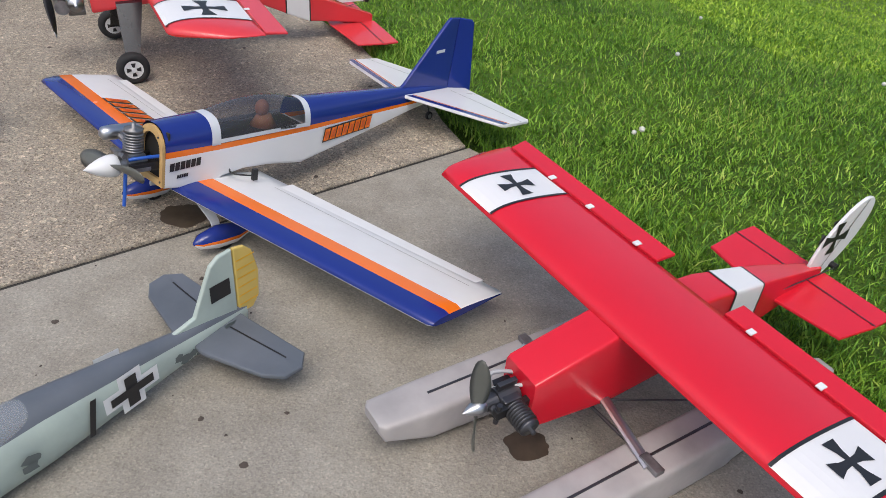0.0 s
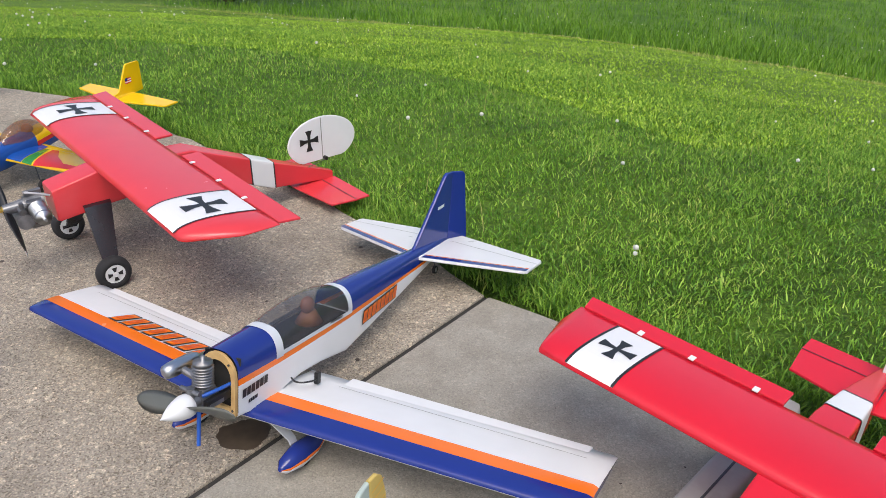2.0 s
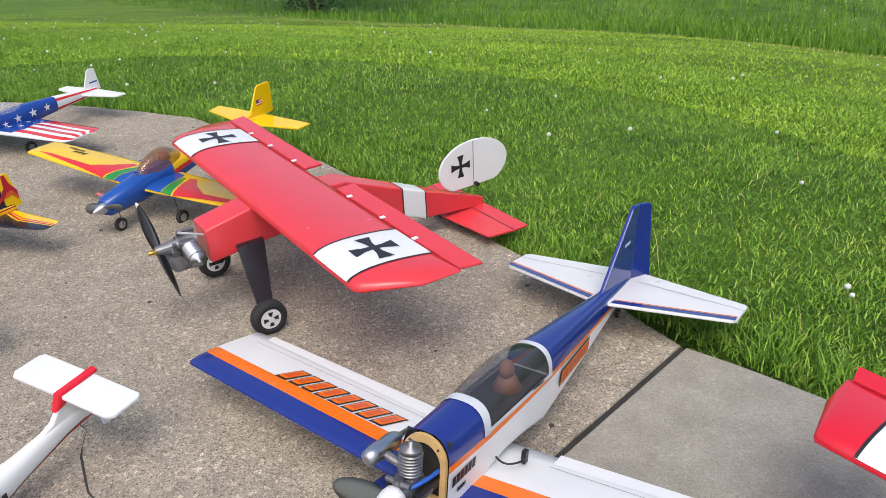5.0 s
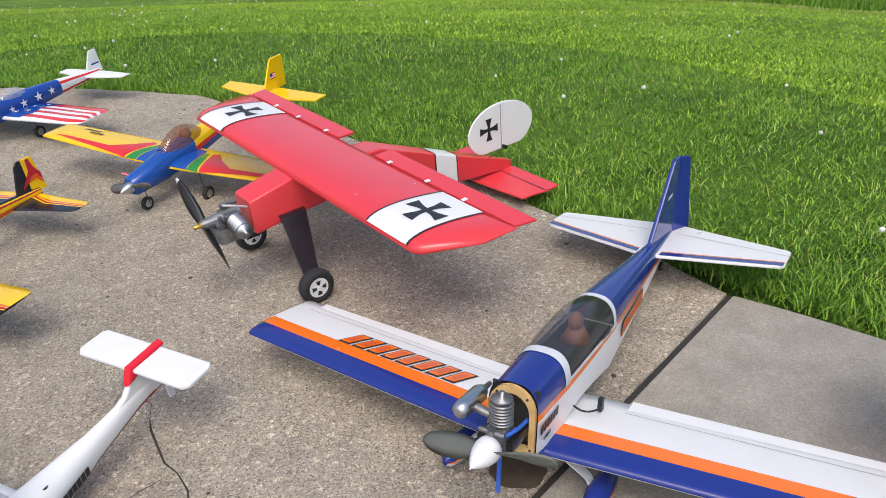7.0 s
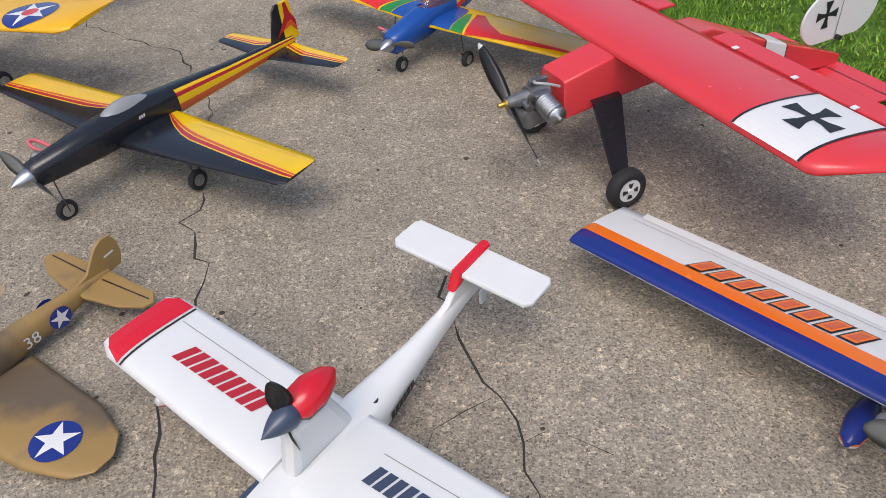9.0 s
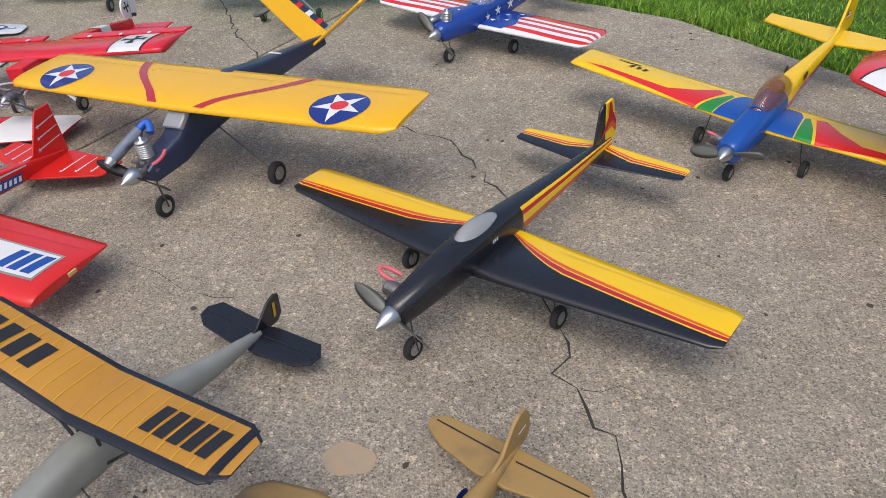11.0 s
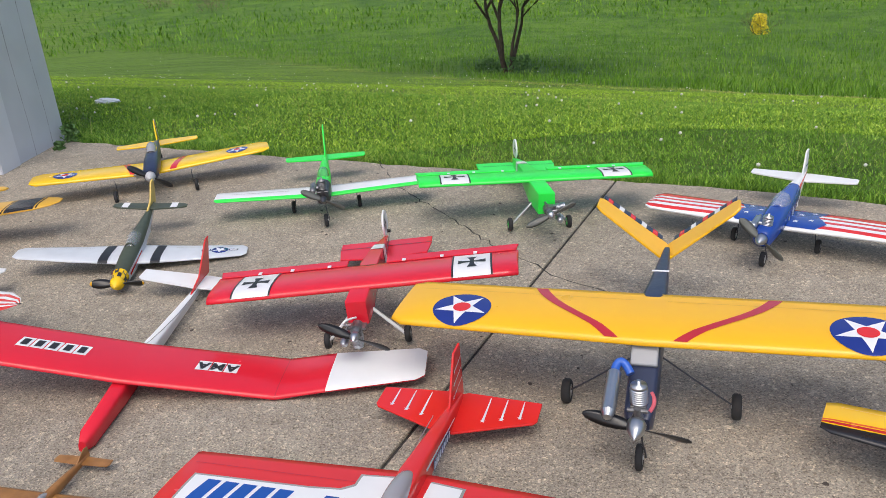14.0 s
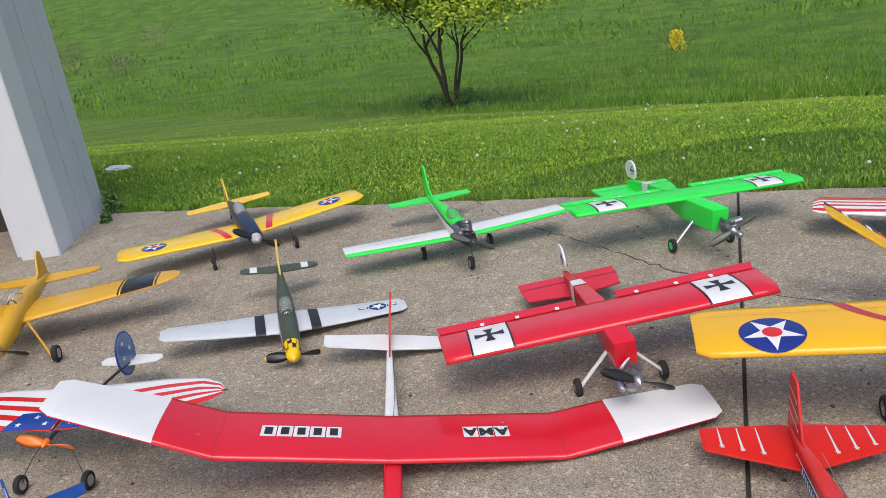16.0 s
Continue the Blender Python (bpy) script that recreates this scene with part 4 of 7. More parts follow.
bmesh.ops.create_icosphere(bm, subdivisions=3, radius=0.12)
for v in bm.verts:
    v.co = Vector((v.co.x * 1.5, v.co.y * 0.8, v.co.z * 0.45)) * 0.6 * (1 + 0.5 * noise.noise(v.co * 22))
bm_part("bag", bm, mat("pale_plastic", (0.5, 0.55, 0.6), 0.35), t)


# ---- aircraft tools ----
GROUP = "model aircraft on the apron"


def craft(x, y, z, yaw, pitch, roll, label, name="model_airplane"):
    return thing(name, pose(x, y, z, pitch, roll, yaw), label, "model airplane", GROUP)


def halves(ob, st, xs, rows, under, names=("wing", "wing"), flip=None):
    """Both halves of a wing from the stations of the left one; returns the height of the upper side."""
    left = Wing(st)
    for s in (1, -1):
        w = left if s > 0 else Wing([(-q[0], *q[1:]) for q in reversed(st)])
        rr = rows if s > 0 else [((lambda x, v=v: v(-x)) if callable(v) else v, m) for v, m in (flip or rows)]
        part("wing", wing_mesh("wing", w, [s * x for x in xs], rr, under), ob)
    return lambda x, y: left.top(abs(x), y)


def slit(ob, surf, x0, y0, x1, y1, w=0.004, material=None):
    """The gap along a control surface."""
    d = Vector((x1 - x0, y1 - y0)).normalized()
    n = Vector((-d.y, d.x)) * w / 2
    decal("hinge_line", [(x0 + n.x, y0 + n.y), (x1 + n.x, y1 + n.y), (x1 - n.x, y1 - n.y), (x0 - n.x, y0 - n.y)], surf, material or INK, ob, 0.001)


def stab(ob, half, z, material, thick=0.008, hinge=None, label=""):
    """Tailplane from its left half's outline."""
    for s in (1, -1):
        pts = [(s * p[0], p[1]) for p in half]
        plate("stabilizer", pts if s > 0 else pts[::-1], thick, material, ob, "z", z, label)
        if hinge:
            decal("hinge_line", [(s * hinge[0], hinge[2] - 0.002), (s * hinge[1], hinge[3] - 0.002), (s * hinge[1], hinge[3] + 0.002), (s * hinge[0], hinge[2] + 0.002)], lambda x, y: z + thick / 2, INK, ob, 0.0012)


def bars(count, size, x, y, a, surf, material, ob, gap=0.3, shear=0.25, lift=0.002, wide=0.62, name="lettering_bar", open_mat=None):
    """A row of plain slanted bars in place of a word on a wing."""
    step = size * (wide + gap)
    for i in range(count):
        u = (i - (count - 1) / 2) * step
        h, w = size / 2, size * wide / 2
        pts = [(u - w - h * shear, -h), (u + w - h * shear, -h), (u + w + h * shear, h), (u - w + h * shear, h)]
        decal(name, placed(pts, x, y, 1.0, a), surf, material, ob, lift)
        if open_mat:
            k = 0.62
            pts = [(u + (p[0] - u) * k, p[1] * k * 1.1) for p in pts]
            decal(name, placed(pts, x, y, 1.0, a), surf, open_mat, ob, lift + 0.001)


def side_bars(count, size, y, z, x, material, ob, tilt=0.0, gap=0.25, shear=0.25, side=1, open_mat=None, dx=0.0):
    """Plain slanted bars on a flank, along y; dx: how much x falls for each metre of y."""
    step = size * (0.6 + gap)
    for i in range(count):
        u = (i - (count - 1) / 2) * step
        for k, m, off in ((1.0, material, 0.0), (0.6, open_mat, 0.0012)):
            if not m:
                continue
            h, w = size / 2 * k, size * 0.3 * k
            pts = [(u - w - h * shear * side, -h), (u + w - h * shear * side, -h), (u + w + h * shear * side, h), (u - w + h * shear * side, h)]
            c, s = math.cos(radians(tilt)), math.sin(radians(tilt))
            bm = bmesh.new()
            bm.faces.new([bm.verts.new((side * (x + off - dx * (c * p - s * q)), y + c * p - s * q, z + s * p + c * q)) for p, q in pts])
            bm_part("lettering_bar", bm, m, ob)


def roundel(ob, x, y, r, surf, centre=None, bars_=False, a=0.0):
    decal("roundel", placed(DISC, x, y, r, 0, r), surf, BLUE, ob, 0.0015)
    decal("roundel_star", placed(STAR, x, y, r * 0.93, a), surf, WHITE, ob, 0.0025)
    if centre:
        decal("roundel_centre", placed(DISC, x, y, r * 0.3), surf, centre, ob, 0.0035)


def wire_gear(ob, x, y, ztop, r, xr=0.03, zw=0.0, rad=0.0022, material=STEEL, width=0.022, hub=ALU):
    for s in (1, -1):
        tube("gear_leg", [(s * xr, y, ztop), (s * (x - 0.02), y, zw + r), (s * x, y, zw + r)], rad, material, ob)
        wheel(ob, s * x, y, r, width, zw, hub)


def nose_gear(ob, y, ztop, r, rad=0.0022, hub=ALU, y0=None, zw=0.0):
    tube("nose_leg", [(0.006, y if y0 is None else y0, ztop), (0.006, y, zw + r * 2.4), (0.018, y, zw + r * 1.6), (0.018, y, zw + r)], rad, STEEL, ob)
    wheel(ob, 0, y, r, 0.022, zw, hub)


# ---- the square-winged high-wing models ----
def stick(ob, b, le, te, zw, ny, nz, tail, ztail, sb, fin_y, fin_z, fin_r, col, under, wing_t=0.14, hw=0.048, hh=0.055, cross_x=0.66, band_w=0.1, rake=0.06, fin_w=1.25, belly=None, lean=0.0, stab_z=None, foot=0.78, band=(0.45, 0.62)):
    """Fuselage, wing with cross bands and strip ailerons, flat tail and oval fin of a high-wing stick model."""
    c = te - le
    wc = c * 0.8
    nose_y = ny + 0.10
    belly = zw - hh * 2.04 if belly is None else belly
    stab_z = ztail if stab_z is None else stab_z

    def sec(y, lo, hi, w):
        return (y, (lo + hi) / 2, w, (hi - lo) / 2, 16)

    secs = [sec(nose_y, nz - hh * 0.93, nz + hh * 0.93, hw * 0.95), sec(nose_y + 0.008, nz - hh, nz + hh, hw), sec(le + 0.02, belly, zw + 0.004, hw), sec(te, belly + 0.02, zw - 0.012, hw * 0.95),
            sec(te + (tail - te) * 0.55, ztail + (belly - ztail) * 0.3 - 0.012, ztail + (zw - ztail) * 0.42 + 0.03, hw * 0.66), sec(tail + 0.04, ztail - 0.004, ztail + 0.034, hw * 0.25)]
    part("fuselage", loft("fuselage", secs, [(180, col)], n=40), ob)
    # white band round the tail boom
    y0, y1 = te + (tail - te) * band[0], te + (tail - te) * band[1]

    def boom(y):
        for p, q in zip(secs, secs[1:]):
            if p[0] <= y <= q[0]:
                k = (y - p[0]) / (q[0] - p[0])
                return [p[i] + (q[i] - p[i]) * k for i in (1, 2, 3)]
        return secs[-1][1:4]

    for a, e, m in ((y0, y1, WHITE), (y0 - 0.006, y0, INK), (y1, y1 + 0.006, INK)):
        ss = [(y, boom(y)[0], boom(y)[1] + 0.0015, boom(y)[2] + 0.0015, 16) for y in (a, e)]
        part("boom_band", loft("boom_band", ss, [(180, m)], n=40, cap=False), ob)
    tt = wing_t * c / wc * 0.92
    st = [(0.0, le, wc, zw, tt), (b - rake, le, wc, zw, tt), (b - rake * 0.8, le + 0.012, wc - 0.012, zw + 0.001, tt * 0.9), (b - 0.004, le + wc * 0.55, wc * 0.45, zw + 0.002, tt * 0.42), (b, le + wc * 0.9, wc * 0.1, zw, 0.08)]
    surf = halves(ob, st, [0, b - rake, b - rake * 0.8, b - 0.004, b], [(0, col)], under)
    hinge = le + wc
    for s in (1, -1):
        x = s * b * cross_x
        w = band_w
        decal("wing_band", [(x - w, le + 0.004), (x + w, le + 0.004), (x + w, hinge - 0.004), (x - w, hinge - 0.004)], surf, WHITE, ob, 0.0012)
        for q in (x - w, x + w):
            decal("band_edge", [(q - 0.0035, le + 0.004), (q + 0.0035, le + 0.004), (q + 0.0035, hinge - 0.004), (q - 0.0035, hinge - 0.004)], surf, INK, ob, 0.0022)
        decal("cross_marking", placed(CROSS, x, le + c * 0.42, w * 0.72), surf, INK, ob, 0.0026)
        strip = [(s * hw * 2.0, hinge + 0.003), (s * (b * 0.985), hinge + 0.003), (s * (b + 0.004), te), (s * hw * 2.0, te)]
        plate("aileron", strip if s > 0 else strip[::-1], 0.010, col, ob, "z", zw + 0.001)
        for xx in (b * 0.25, b * 0.5, b * 0.72):
            bm = bmesh.new()
            box(bm, (s * xx, hinge + 0.004, zw + 0.0075), (0.014, 0.018, 0.003))
            bm_part("control_hinge", bm, PAPER, ob)
    half = [(0.0, tail - 0.16), (sb * 0.93, tail - 0.13), (sb, tail - 0.02), (sb, tail + 0.05), (0.02, tail + 0.05), (0.0, tail + 0.03)]
    stab(ob, half, stab_z, col, 0.009, hinge=(0.01, sb, tail - 0.02, tail - 0.02))
    oval = []
    for i in range(40):
        t = i * math.pi / 20
        z = max(fin_r * math.cos(t), -fin_r * foot)
        oval.append((fin_y + lean * z + fin_r * fin_w * math.sin(t) * (1.0 if math.sin(t) > 0 else 0.95), fin_z + z))
    plate("fin", oval, 0.009, PAPER, ob, "x", 0.0)
    for s in (1, -1):
        upright("cross_marking", placed(CROSS, fin_y - fin_r * 0.36 * fin_w, fin_z + fin_r * 0.12, fin_r * 0.42), s * 0.0062, INK, ob)
        k0, k1 = -fin_r * foot, fin_r * 0.96
        upright("hinge_line", [(fin_y + lean * k0 - 0.002, fin_z + k0), (fin_y + lean * k0 + 0.002, fin_z + k0), (fin_y + lean * k1 + 0.002, fin_z + k1), (fin_y + lean * k1 - 0.002, fin_z + k1)], s * 0.0060, GREYPAINT, ob)
    bm = bmesh.new()
    cyl(bm, (0.004, fin_y + 0.01, fin_z - fin_r * 0.72), (0.022, fin_y + 0.01, fin_z - fin_r * 0.72), 0.009, n=12)
    bm_part("control_horn", bm, PROPBLACK, ob)
    tube("push_rod", [(0.02, fin_y + 0.01, fin_z - fin_r * 0.72), (0.03, tail - 0.3, ztail + 0.05)], 0.0016, STEEL, ob)
    return surf


# large red one with black sprung legs
a = craft(-1.177, 3.573, 0, -58.0, 0, 0.9, "large red high-wing model airplane with white cross bands, black legs")
stick(a, 0.845, -0.179, 0.185, 0.372, -0.44, 0.280, 0.80, 0.055, 0.285, 0.80, 0.238, 0.112, CORAL, RED2, hw=0.06, hh=0.062, belly=0.235, cross_x=0.72, band_w=0.10, fin_w=1.6, rake=0.11, band=(0.40, 0.565))
propeller(a, -0.485, 0.292, 0.40, 34, PROPBLACK, PAPER, BRASS, 0.014, 0.035, cone=False, width=0.03)
engine(a, -0.46, 0.292, 1.15, 100, 0, CAST, ALU)
bm = bmesh.new()
cyl(bm, (-0.04, -0.44, 0.245), (0.045, -0.44, 0.245), 0.028, n=18)
cyl(bm, (0.0, -0.42, 0.228), (0.0, -0.36, 0.228), 0.03, n=18)
bm_part("muffler", bm, CAST, a, "dull metal pot muffler")
tube("fuel_line", [(0.0, -0.40, 0.335), (0.03, -0.43, 0.35), (0.05, -0.39, 0.345), (0.04, -0.345, 0.32)], 0.004, TUBEGREY, a)
for s in (1, -1):
    bm = bmesh.new()
    ring = []
    for x, y, z, w in ((0.03, -0.2, 0.262, 0.05), (0.075, -0.205, 0.255, 0.048), (0.20, -0.235, 0.085, 0.026), (0.222, -0.243, 0.06, 0.02)):
        ring.append([bm.verts.new((s * (x + dx), y + dy, z)) for dx, dy in ((-0.006, -w), (0.006, -w), (0.006, w), (-0.006, w))])
    for p, q in zip(ring, ring[1:]):
        for k in range(4):
            bm.faces.new((p[k], p[(k + 1) % 4], q[(k + 1) % 4], q[k]))
    bm.faces.new(ring[0])
    bm.faces.new(ring[-1])
    bm_part("gear_leg", bm, BLACK, a, "broad black sprung leg")
    wheel(a, s * 0.245, -0.246, 0.062, 0.045, 0.0, PAPER, cross=True)

# red one on floats
a = craft(0.486, 1.784, 0, -53.0, 0, 2.0, "red high-wing model seaplane on two weathered grey floats", "model_seaplane")
stick(a, 0.645, -0.153, 0.142, 0.312, -0.445, 0.212, 0.545, 0.165, 0.205, 0.625, 0.268, 0.108, RED, RED2, wing_t=0.13, hw=0.048, hh=0.062, band=(0.14, 0.40), cross_x=0.713, band_w=0.064, fin_w=0.68, belly=0.118, lean=0.5, stab_z=0.182, foot=0.95, rake=0.045)
propeller(a, -0.437, 0.217, 0.235, 88, NYLON, None, ALU, 0.015, 0.035, width=0.026)
engine(a, -0.424, 0.217, 0.85, 95, 0, STEEL, STEEL)
bm = bmesh.new()
for q in (-0.03, 0.03):
    box(bm, (q, -0.375, 0.217), (0.014, 0.09, 0.022))
bm_part("engine_mount", bm, PROPBLACK, a)
tube("fuel_line", [(-0.02, -0.325, 0.235), (-0.03, -0.37, 0.258), (-0.035, -0.40, 0.252), (-0.02, -0.385, 0.215)], 0.004, TUBEGREY, a)
tube("fuel_line", [(0.02, -0.32, 0.24), (0.0, -0.36, 0.24), (-0.02, -0.39, 0.225)], 0.004, TUBEGREY, a)
for s in (1, -1):
    x = s * 0.175 + 0.015
    foot = x * 0.038
    secs = [(-0.57, 0.098, 0.030, 0.012, 5), (-0.56, 0.088, 0.044, 0.024, 6), (-0.45, 0.066, 0.050, 0.044, 8), (-0.1, 0.056, 0.050, 0.054, 9), (0.06, 0.056, 0.050, 0.054, 9), (0.07, 0.062, 0.050, 0.048, 9), (0.38, 0.080, 0.036, 0.028, 7), (0.41, 0.085, 0.024, 0.018, 6)]
    f = part("float", loft("float", secs, [(180, FLOATGREY)], n=32), a, "weathered grey float")
    f.location = (x, 0, foot)
    plate("float_seam", [(-0.003, -0.44), (0.003, -0.44), (0.003, 0.33), (-0.003, 0.33)], 0.002, STEEL, f, "z", 0.1105)
    for p, q in (((s * 0.047, -0.15, 0.135), (x + s * 0.02, -0.165, 0.112 + foot)), ((s * 0.047, 0.12, 0.15), (x + s * 0.02, 0.14, 0.112 + foot))):
        strut("float_strut", a, p, q, 0.007, ALU, 1.8, "flat aluminium strut")
    for yy in (-0.165, 0.14):
        bm = bmesh.new()
        box(bm, (x + s * 0.02, yy, 0.116 + foot), (0.05, 0.022, 0.012))
        bm_part("float_bracket", bm, CAST, a)
tube("spreader_bar", [(-0.16, -0.165, 0.103), (0.19, -0.165, 0.122)], 0.004, STEEL, a)
tube("bracing_wire", [(0.05, -0.14, 0.135), (0.19, 0.14, 0.125)], 0.0022, STEEL, a)

# smaller red one with white legs
a = craft(-4.801, 4.702, 0, 0.6, 0.3, -3.5, "red high-wing model airplane with cross bands, white legs")
stick(a, 0.615, -0.15, 0.125, 0.238, -0.37, 0.20, 0.63, 0.082, 0.22, 0.685, 0.175, 0.062, RED, RED2, hw=0.04, hh=0.05, cross_x=0.70, band_w=0.075, rake=0.012)
propeller(a, -0.385, 0.165, 0.27, 28, PROPBLACK, None, ALU, 0.018, 0.03, width=0.024)
engine(a, -0.36, 0.165, 0.8, 185, 1, CAST, ALU)
tube("fuel_line", [(0.0, -0.3, 0.2), (-0.03, -0.36, 0.225), (-0.045, -0.34, 0.19), (-0.02, -0.3, 0.17)], 0.004, PAPER, a)
for s in (1, -1):
    strut("gear_leg", a, (s * 0.03, -0.15, 0.16), (s * 0.15, -0.155, 0.035), 0.006, PAPER, 1.6, "white strip leg")
    wheel(a, s * 0.158, -0.155, 0.034, 0.024)

# bright green one
a = craft(-4.082, 5.854, 0, 6.3, 0, 1.8, "bright green high-wing model airplane with white cross bands")
stick(a, 0.62, -0.098, 0.13, 0.228, -0.46, 0.20, 0.66, 0.085, 0.235, 0.665, 0.185, 0.06, GREEN, GREEN, hw=0.042, hh=0.055, cross_x=0.68, band_w=0.075, rake=0.012)
propeller(a, -0.475, 0.185, 0.26, -25, NYLON, None, ALU, 0.016, 0.03, cone=False, width=0.024)
engine(a, -0.45, 0.185, 0.85, 80, 1, CAST, ALU)
for s in (1, -1):
    strut("gear_leg", a, (s * 0.03, -0.17, 0.15), (s * 0.145, -0.184, 0.035), 0.006, ALU, 1.6)
    wheel(a, s * 0.152, -0.184, 0.034, 0.024, 0, GREEN)

# ---- white, orange and blue low-wing model ----
def slab_sided(name, secs, low, stripe, top, arc=9, grow=0.0):
    """A flat-sided fuselage with a rounded back: (y, bottom, stripe's lower and upper edge, top, half width)."""
    verts, faces, idx = [], [], []
    for y, zb, z0, z1, zt, hw in secs:
        hw, zt = hw + grow, zt + grow
        half = [(hw * 0.86, zb), (hw * 0.97, zb + 0.002), (hw, zb + 0.008), (hw, z0), (hw, z1)]
        half += [(hw * math.cos(t) ** 0.75, z1 + (zt - z1) * math.sin(t) ** 0.85) for t in [math.pi / 2 * k / arc for k in range(1, arc)]]
        ring = half + [(0.0, zt)] + [(-x, z) for x, z in reversed(half)]
        verts += [(x, y, z) for x, z in ring]
    n = len(ring)
    for i in range(len(secs) - 1):
        for j in range(n):
            faces.append((i * n + j, i * n + (j + 1) % n, (i + 1) * n + (j + 1) % n, (i + 1) * n + j))
            k = min(j, n - 2 - j)
            idx.append(0 if k < 3 else 1 if k == 3 else 2)
    me = mesh_of(name, verts, faces, [low, stripe, top], idx)
    for p in me.polygons:
        p.use_smooth = p.material_index == 2
    bm = bmesh.new()
    bm.from_mesh(me)
    bmesh.ops.recalc_face_normals(bm, faces=bm.faces)
    bm.to_mesh(me)
    bm.free()
    return me


a = craft(-0.673, 2.397, 0.0, -36.7, -11.0, -0.5, "white, navy and orange low-wing model airplane with smoked canopy")
B = 0.912
st = [(0.04, -0.168, 0.298, 0.120, 0.12), (B * 0.985, -0.074, 0.278, 0.122, 0.12), (B, -0.068, 0.264, 0.123, 0.08)]
surf = halves(a, st, [0.04, B * 0.985, B], [(0, BLUE), (0.215, ORANGE), (0.375, PAPER)], WHITE)
for s in (1, -1):
    ail = [(s * 0.165, 0.085), (s * 0.845, 0.142), (s * 0.845, 0.207), (s * 0.165, 0.150)]
    plate("aileron", ail if s > 0 else ail[::-1], 0.0075, PAPER, a, "z", 0.1225)
    slit(a, surf, s * 0.165, 0.082, s * 0.85, 0.139, 0.002, GREYPAINT)
bars(8, 0.078, -0.425, 0.022, 180 - 5, surf, INK, a, gap=0.10, shear=0.34, wide=0.55)
bars(8, 0.066, -0.425, 0.022, 180 - 5, surf, ORANGE, a, gap=0.27, shear=0.34, wide=0.50, lift=0.0032, open_mat=RUST)
SIDES = [(-0.200, 0.133, 0.219, 0.236, 0.300, 0.060), (-0.10, 0.124, 0.222, 0.239, 0.307, 0.063), (-0.055, 0.117, 0.224, 0.241, 0.310, 0.064), (-0.045, 0.128, 0.224, 0.241, 0.311, 0.064), (-0.02, 0.142, 0.225, 0.242, 0.313, 0.064), (0.05, 0.153, 0.228, 0.245, 0.318, 0.064), (0.14, 0.150, 0.232, 0.248, 0.322, 0.063), (0.27, 0.134, 0.238, 0.254, 0.326, 0.060), (0.285, 0.138, 0.239, 0.254, 0.326, 0.0595), (0.55, 0.190, 0.251, 0.263, 0.322, 0.043), (0.80, 0.240, 0.262, 0.272, 0.318, 0.025), (1.0, 0.272, 0.279, 0.283, 0.312, 0.008)]
part("fuselage", slab_sided("fuselage", SIDES[:4], WHITE, ORANGE, BLUE), a)
part("cockpit_tub", slab_sided("cockpit_tub", [(*q[:4], q[3] + 0.003, q[5]) for q in SIDES[3:8]], WHITE, ORANGE, DARKBAY), a)
part("fuselage_rear", slab_sided("fuselage_rear", SIDES[7:], WHITE, ORANGE, BLUE), a)
bm = bmesh.new()
box(bm, (0, -0.188, 0.212), (0.112, 0.006, 0.15))
bm_part("firewall", bm, DARKBAY, a)
rim = [(0.056, -0.203, 0.136), (0.056, -0.203, 0.236)] + [(0.056 * math.cos(t), -0.203, 0.236 + 0.060 * math.sin(t)) for t in [math.pi * k / 12 for k in range(1, 12)]] + [(-0.056, -0.203, 0.236), (-0.056, -0.203, 0.136)]
inner = [(p[0] * 0.76, 0, 0.214 + (p[2] - 0.214) * 0.76) for p in rim]
bm = bmesh.new()
n = len(rim)
vo = [[bm.verts.new((p[0], y, p[2])) for p in r] for r, y in ((rim, -0.207), (inner, -0.207), (inner, -0.198), (rim, -0.198))]
for i in range(n):
    for k in range(4):
        bm.faces.new((vo[k][i], vo[k][(i + 1) % n], vo[(k + 1) % 4][(i + 1) % n], vo[(k + 1) % 4][i]))
bm_part("cowl_ring", bm, WOOD, a, "bare plywood ring")
for x, z in ((0.048, 0.15), (-0.048, 0.15), (0.036, 0.272), (-0.036, 0.272)):
    bm = bmesh.new()
    cyl(bm, (x, -0.2095, z), (x, -0.206, z), 0.003, n=8)
    bm_part("screw", bm, STEEL, a)
glaze = [(y, z - 0.003, z - 0.001, z, t, w) for y, z, t, w in ((-0.045, 0.241, 0.311, 0.064), (0.0, 0.2435, 0.324, 0.064), (0.06, 0.2455, 0.337, 0.064), (0.13, 0.248, 0.345, 0.063), (0.20, 0.251, 0.343, 0.0615), (0.27, 0.254, 0.328, 0.060))]
glass = part("canopy", slab_sided("canopy", glaze, SMOKE, SMOKE, SMOKE), a, "smoked glossy canopy")
bm = bmesh.new()
bmesh.ops.create_uvsphere(bm, u_segments=14, v_segments=10, radius=0.022, matrix=Matrix.Translation((0, 0.15, 0.305)) @ Matrix.Diagonal((0.9, 1, 1.15, 1)))
bmesh.ops.create_cone(bm, cap_ends=True, segments=14, radius1=0.042, radius2=0.018, depth=0.04, matrix=Matrix.Translation((0, 0.16, 0.268)))
bm_part("pilot_bust", bm, FIGURE, glass, "small plain moulded bust", smooth=True)
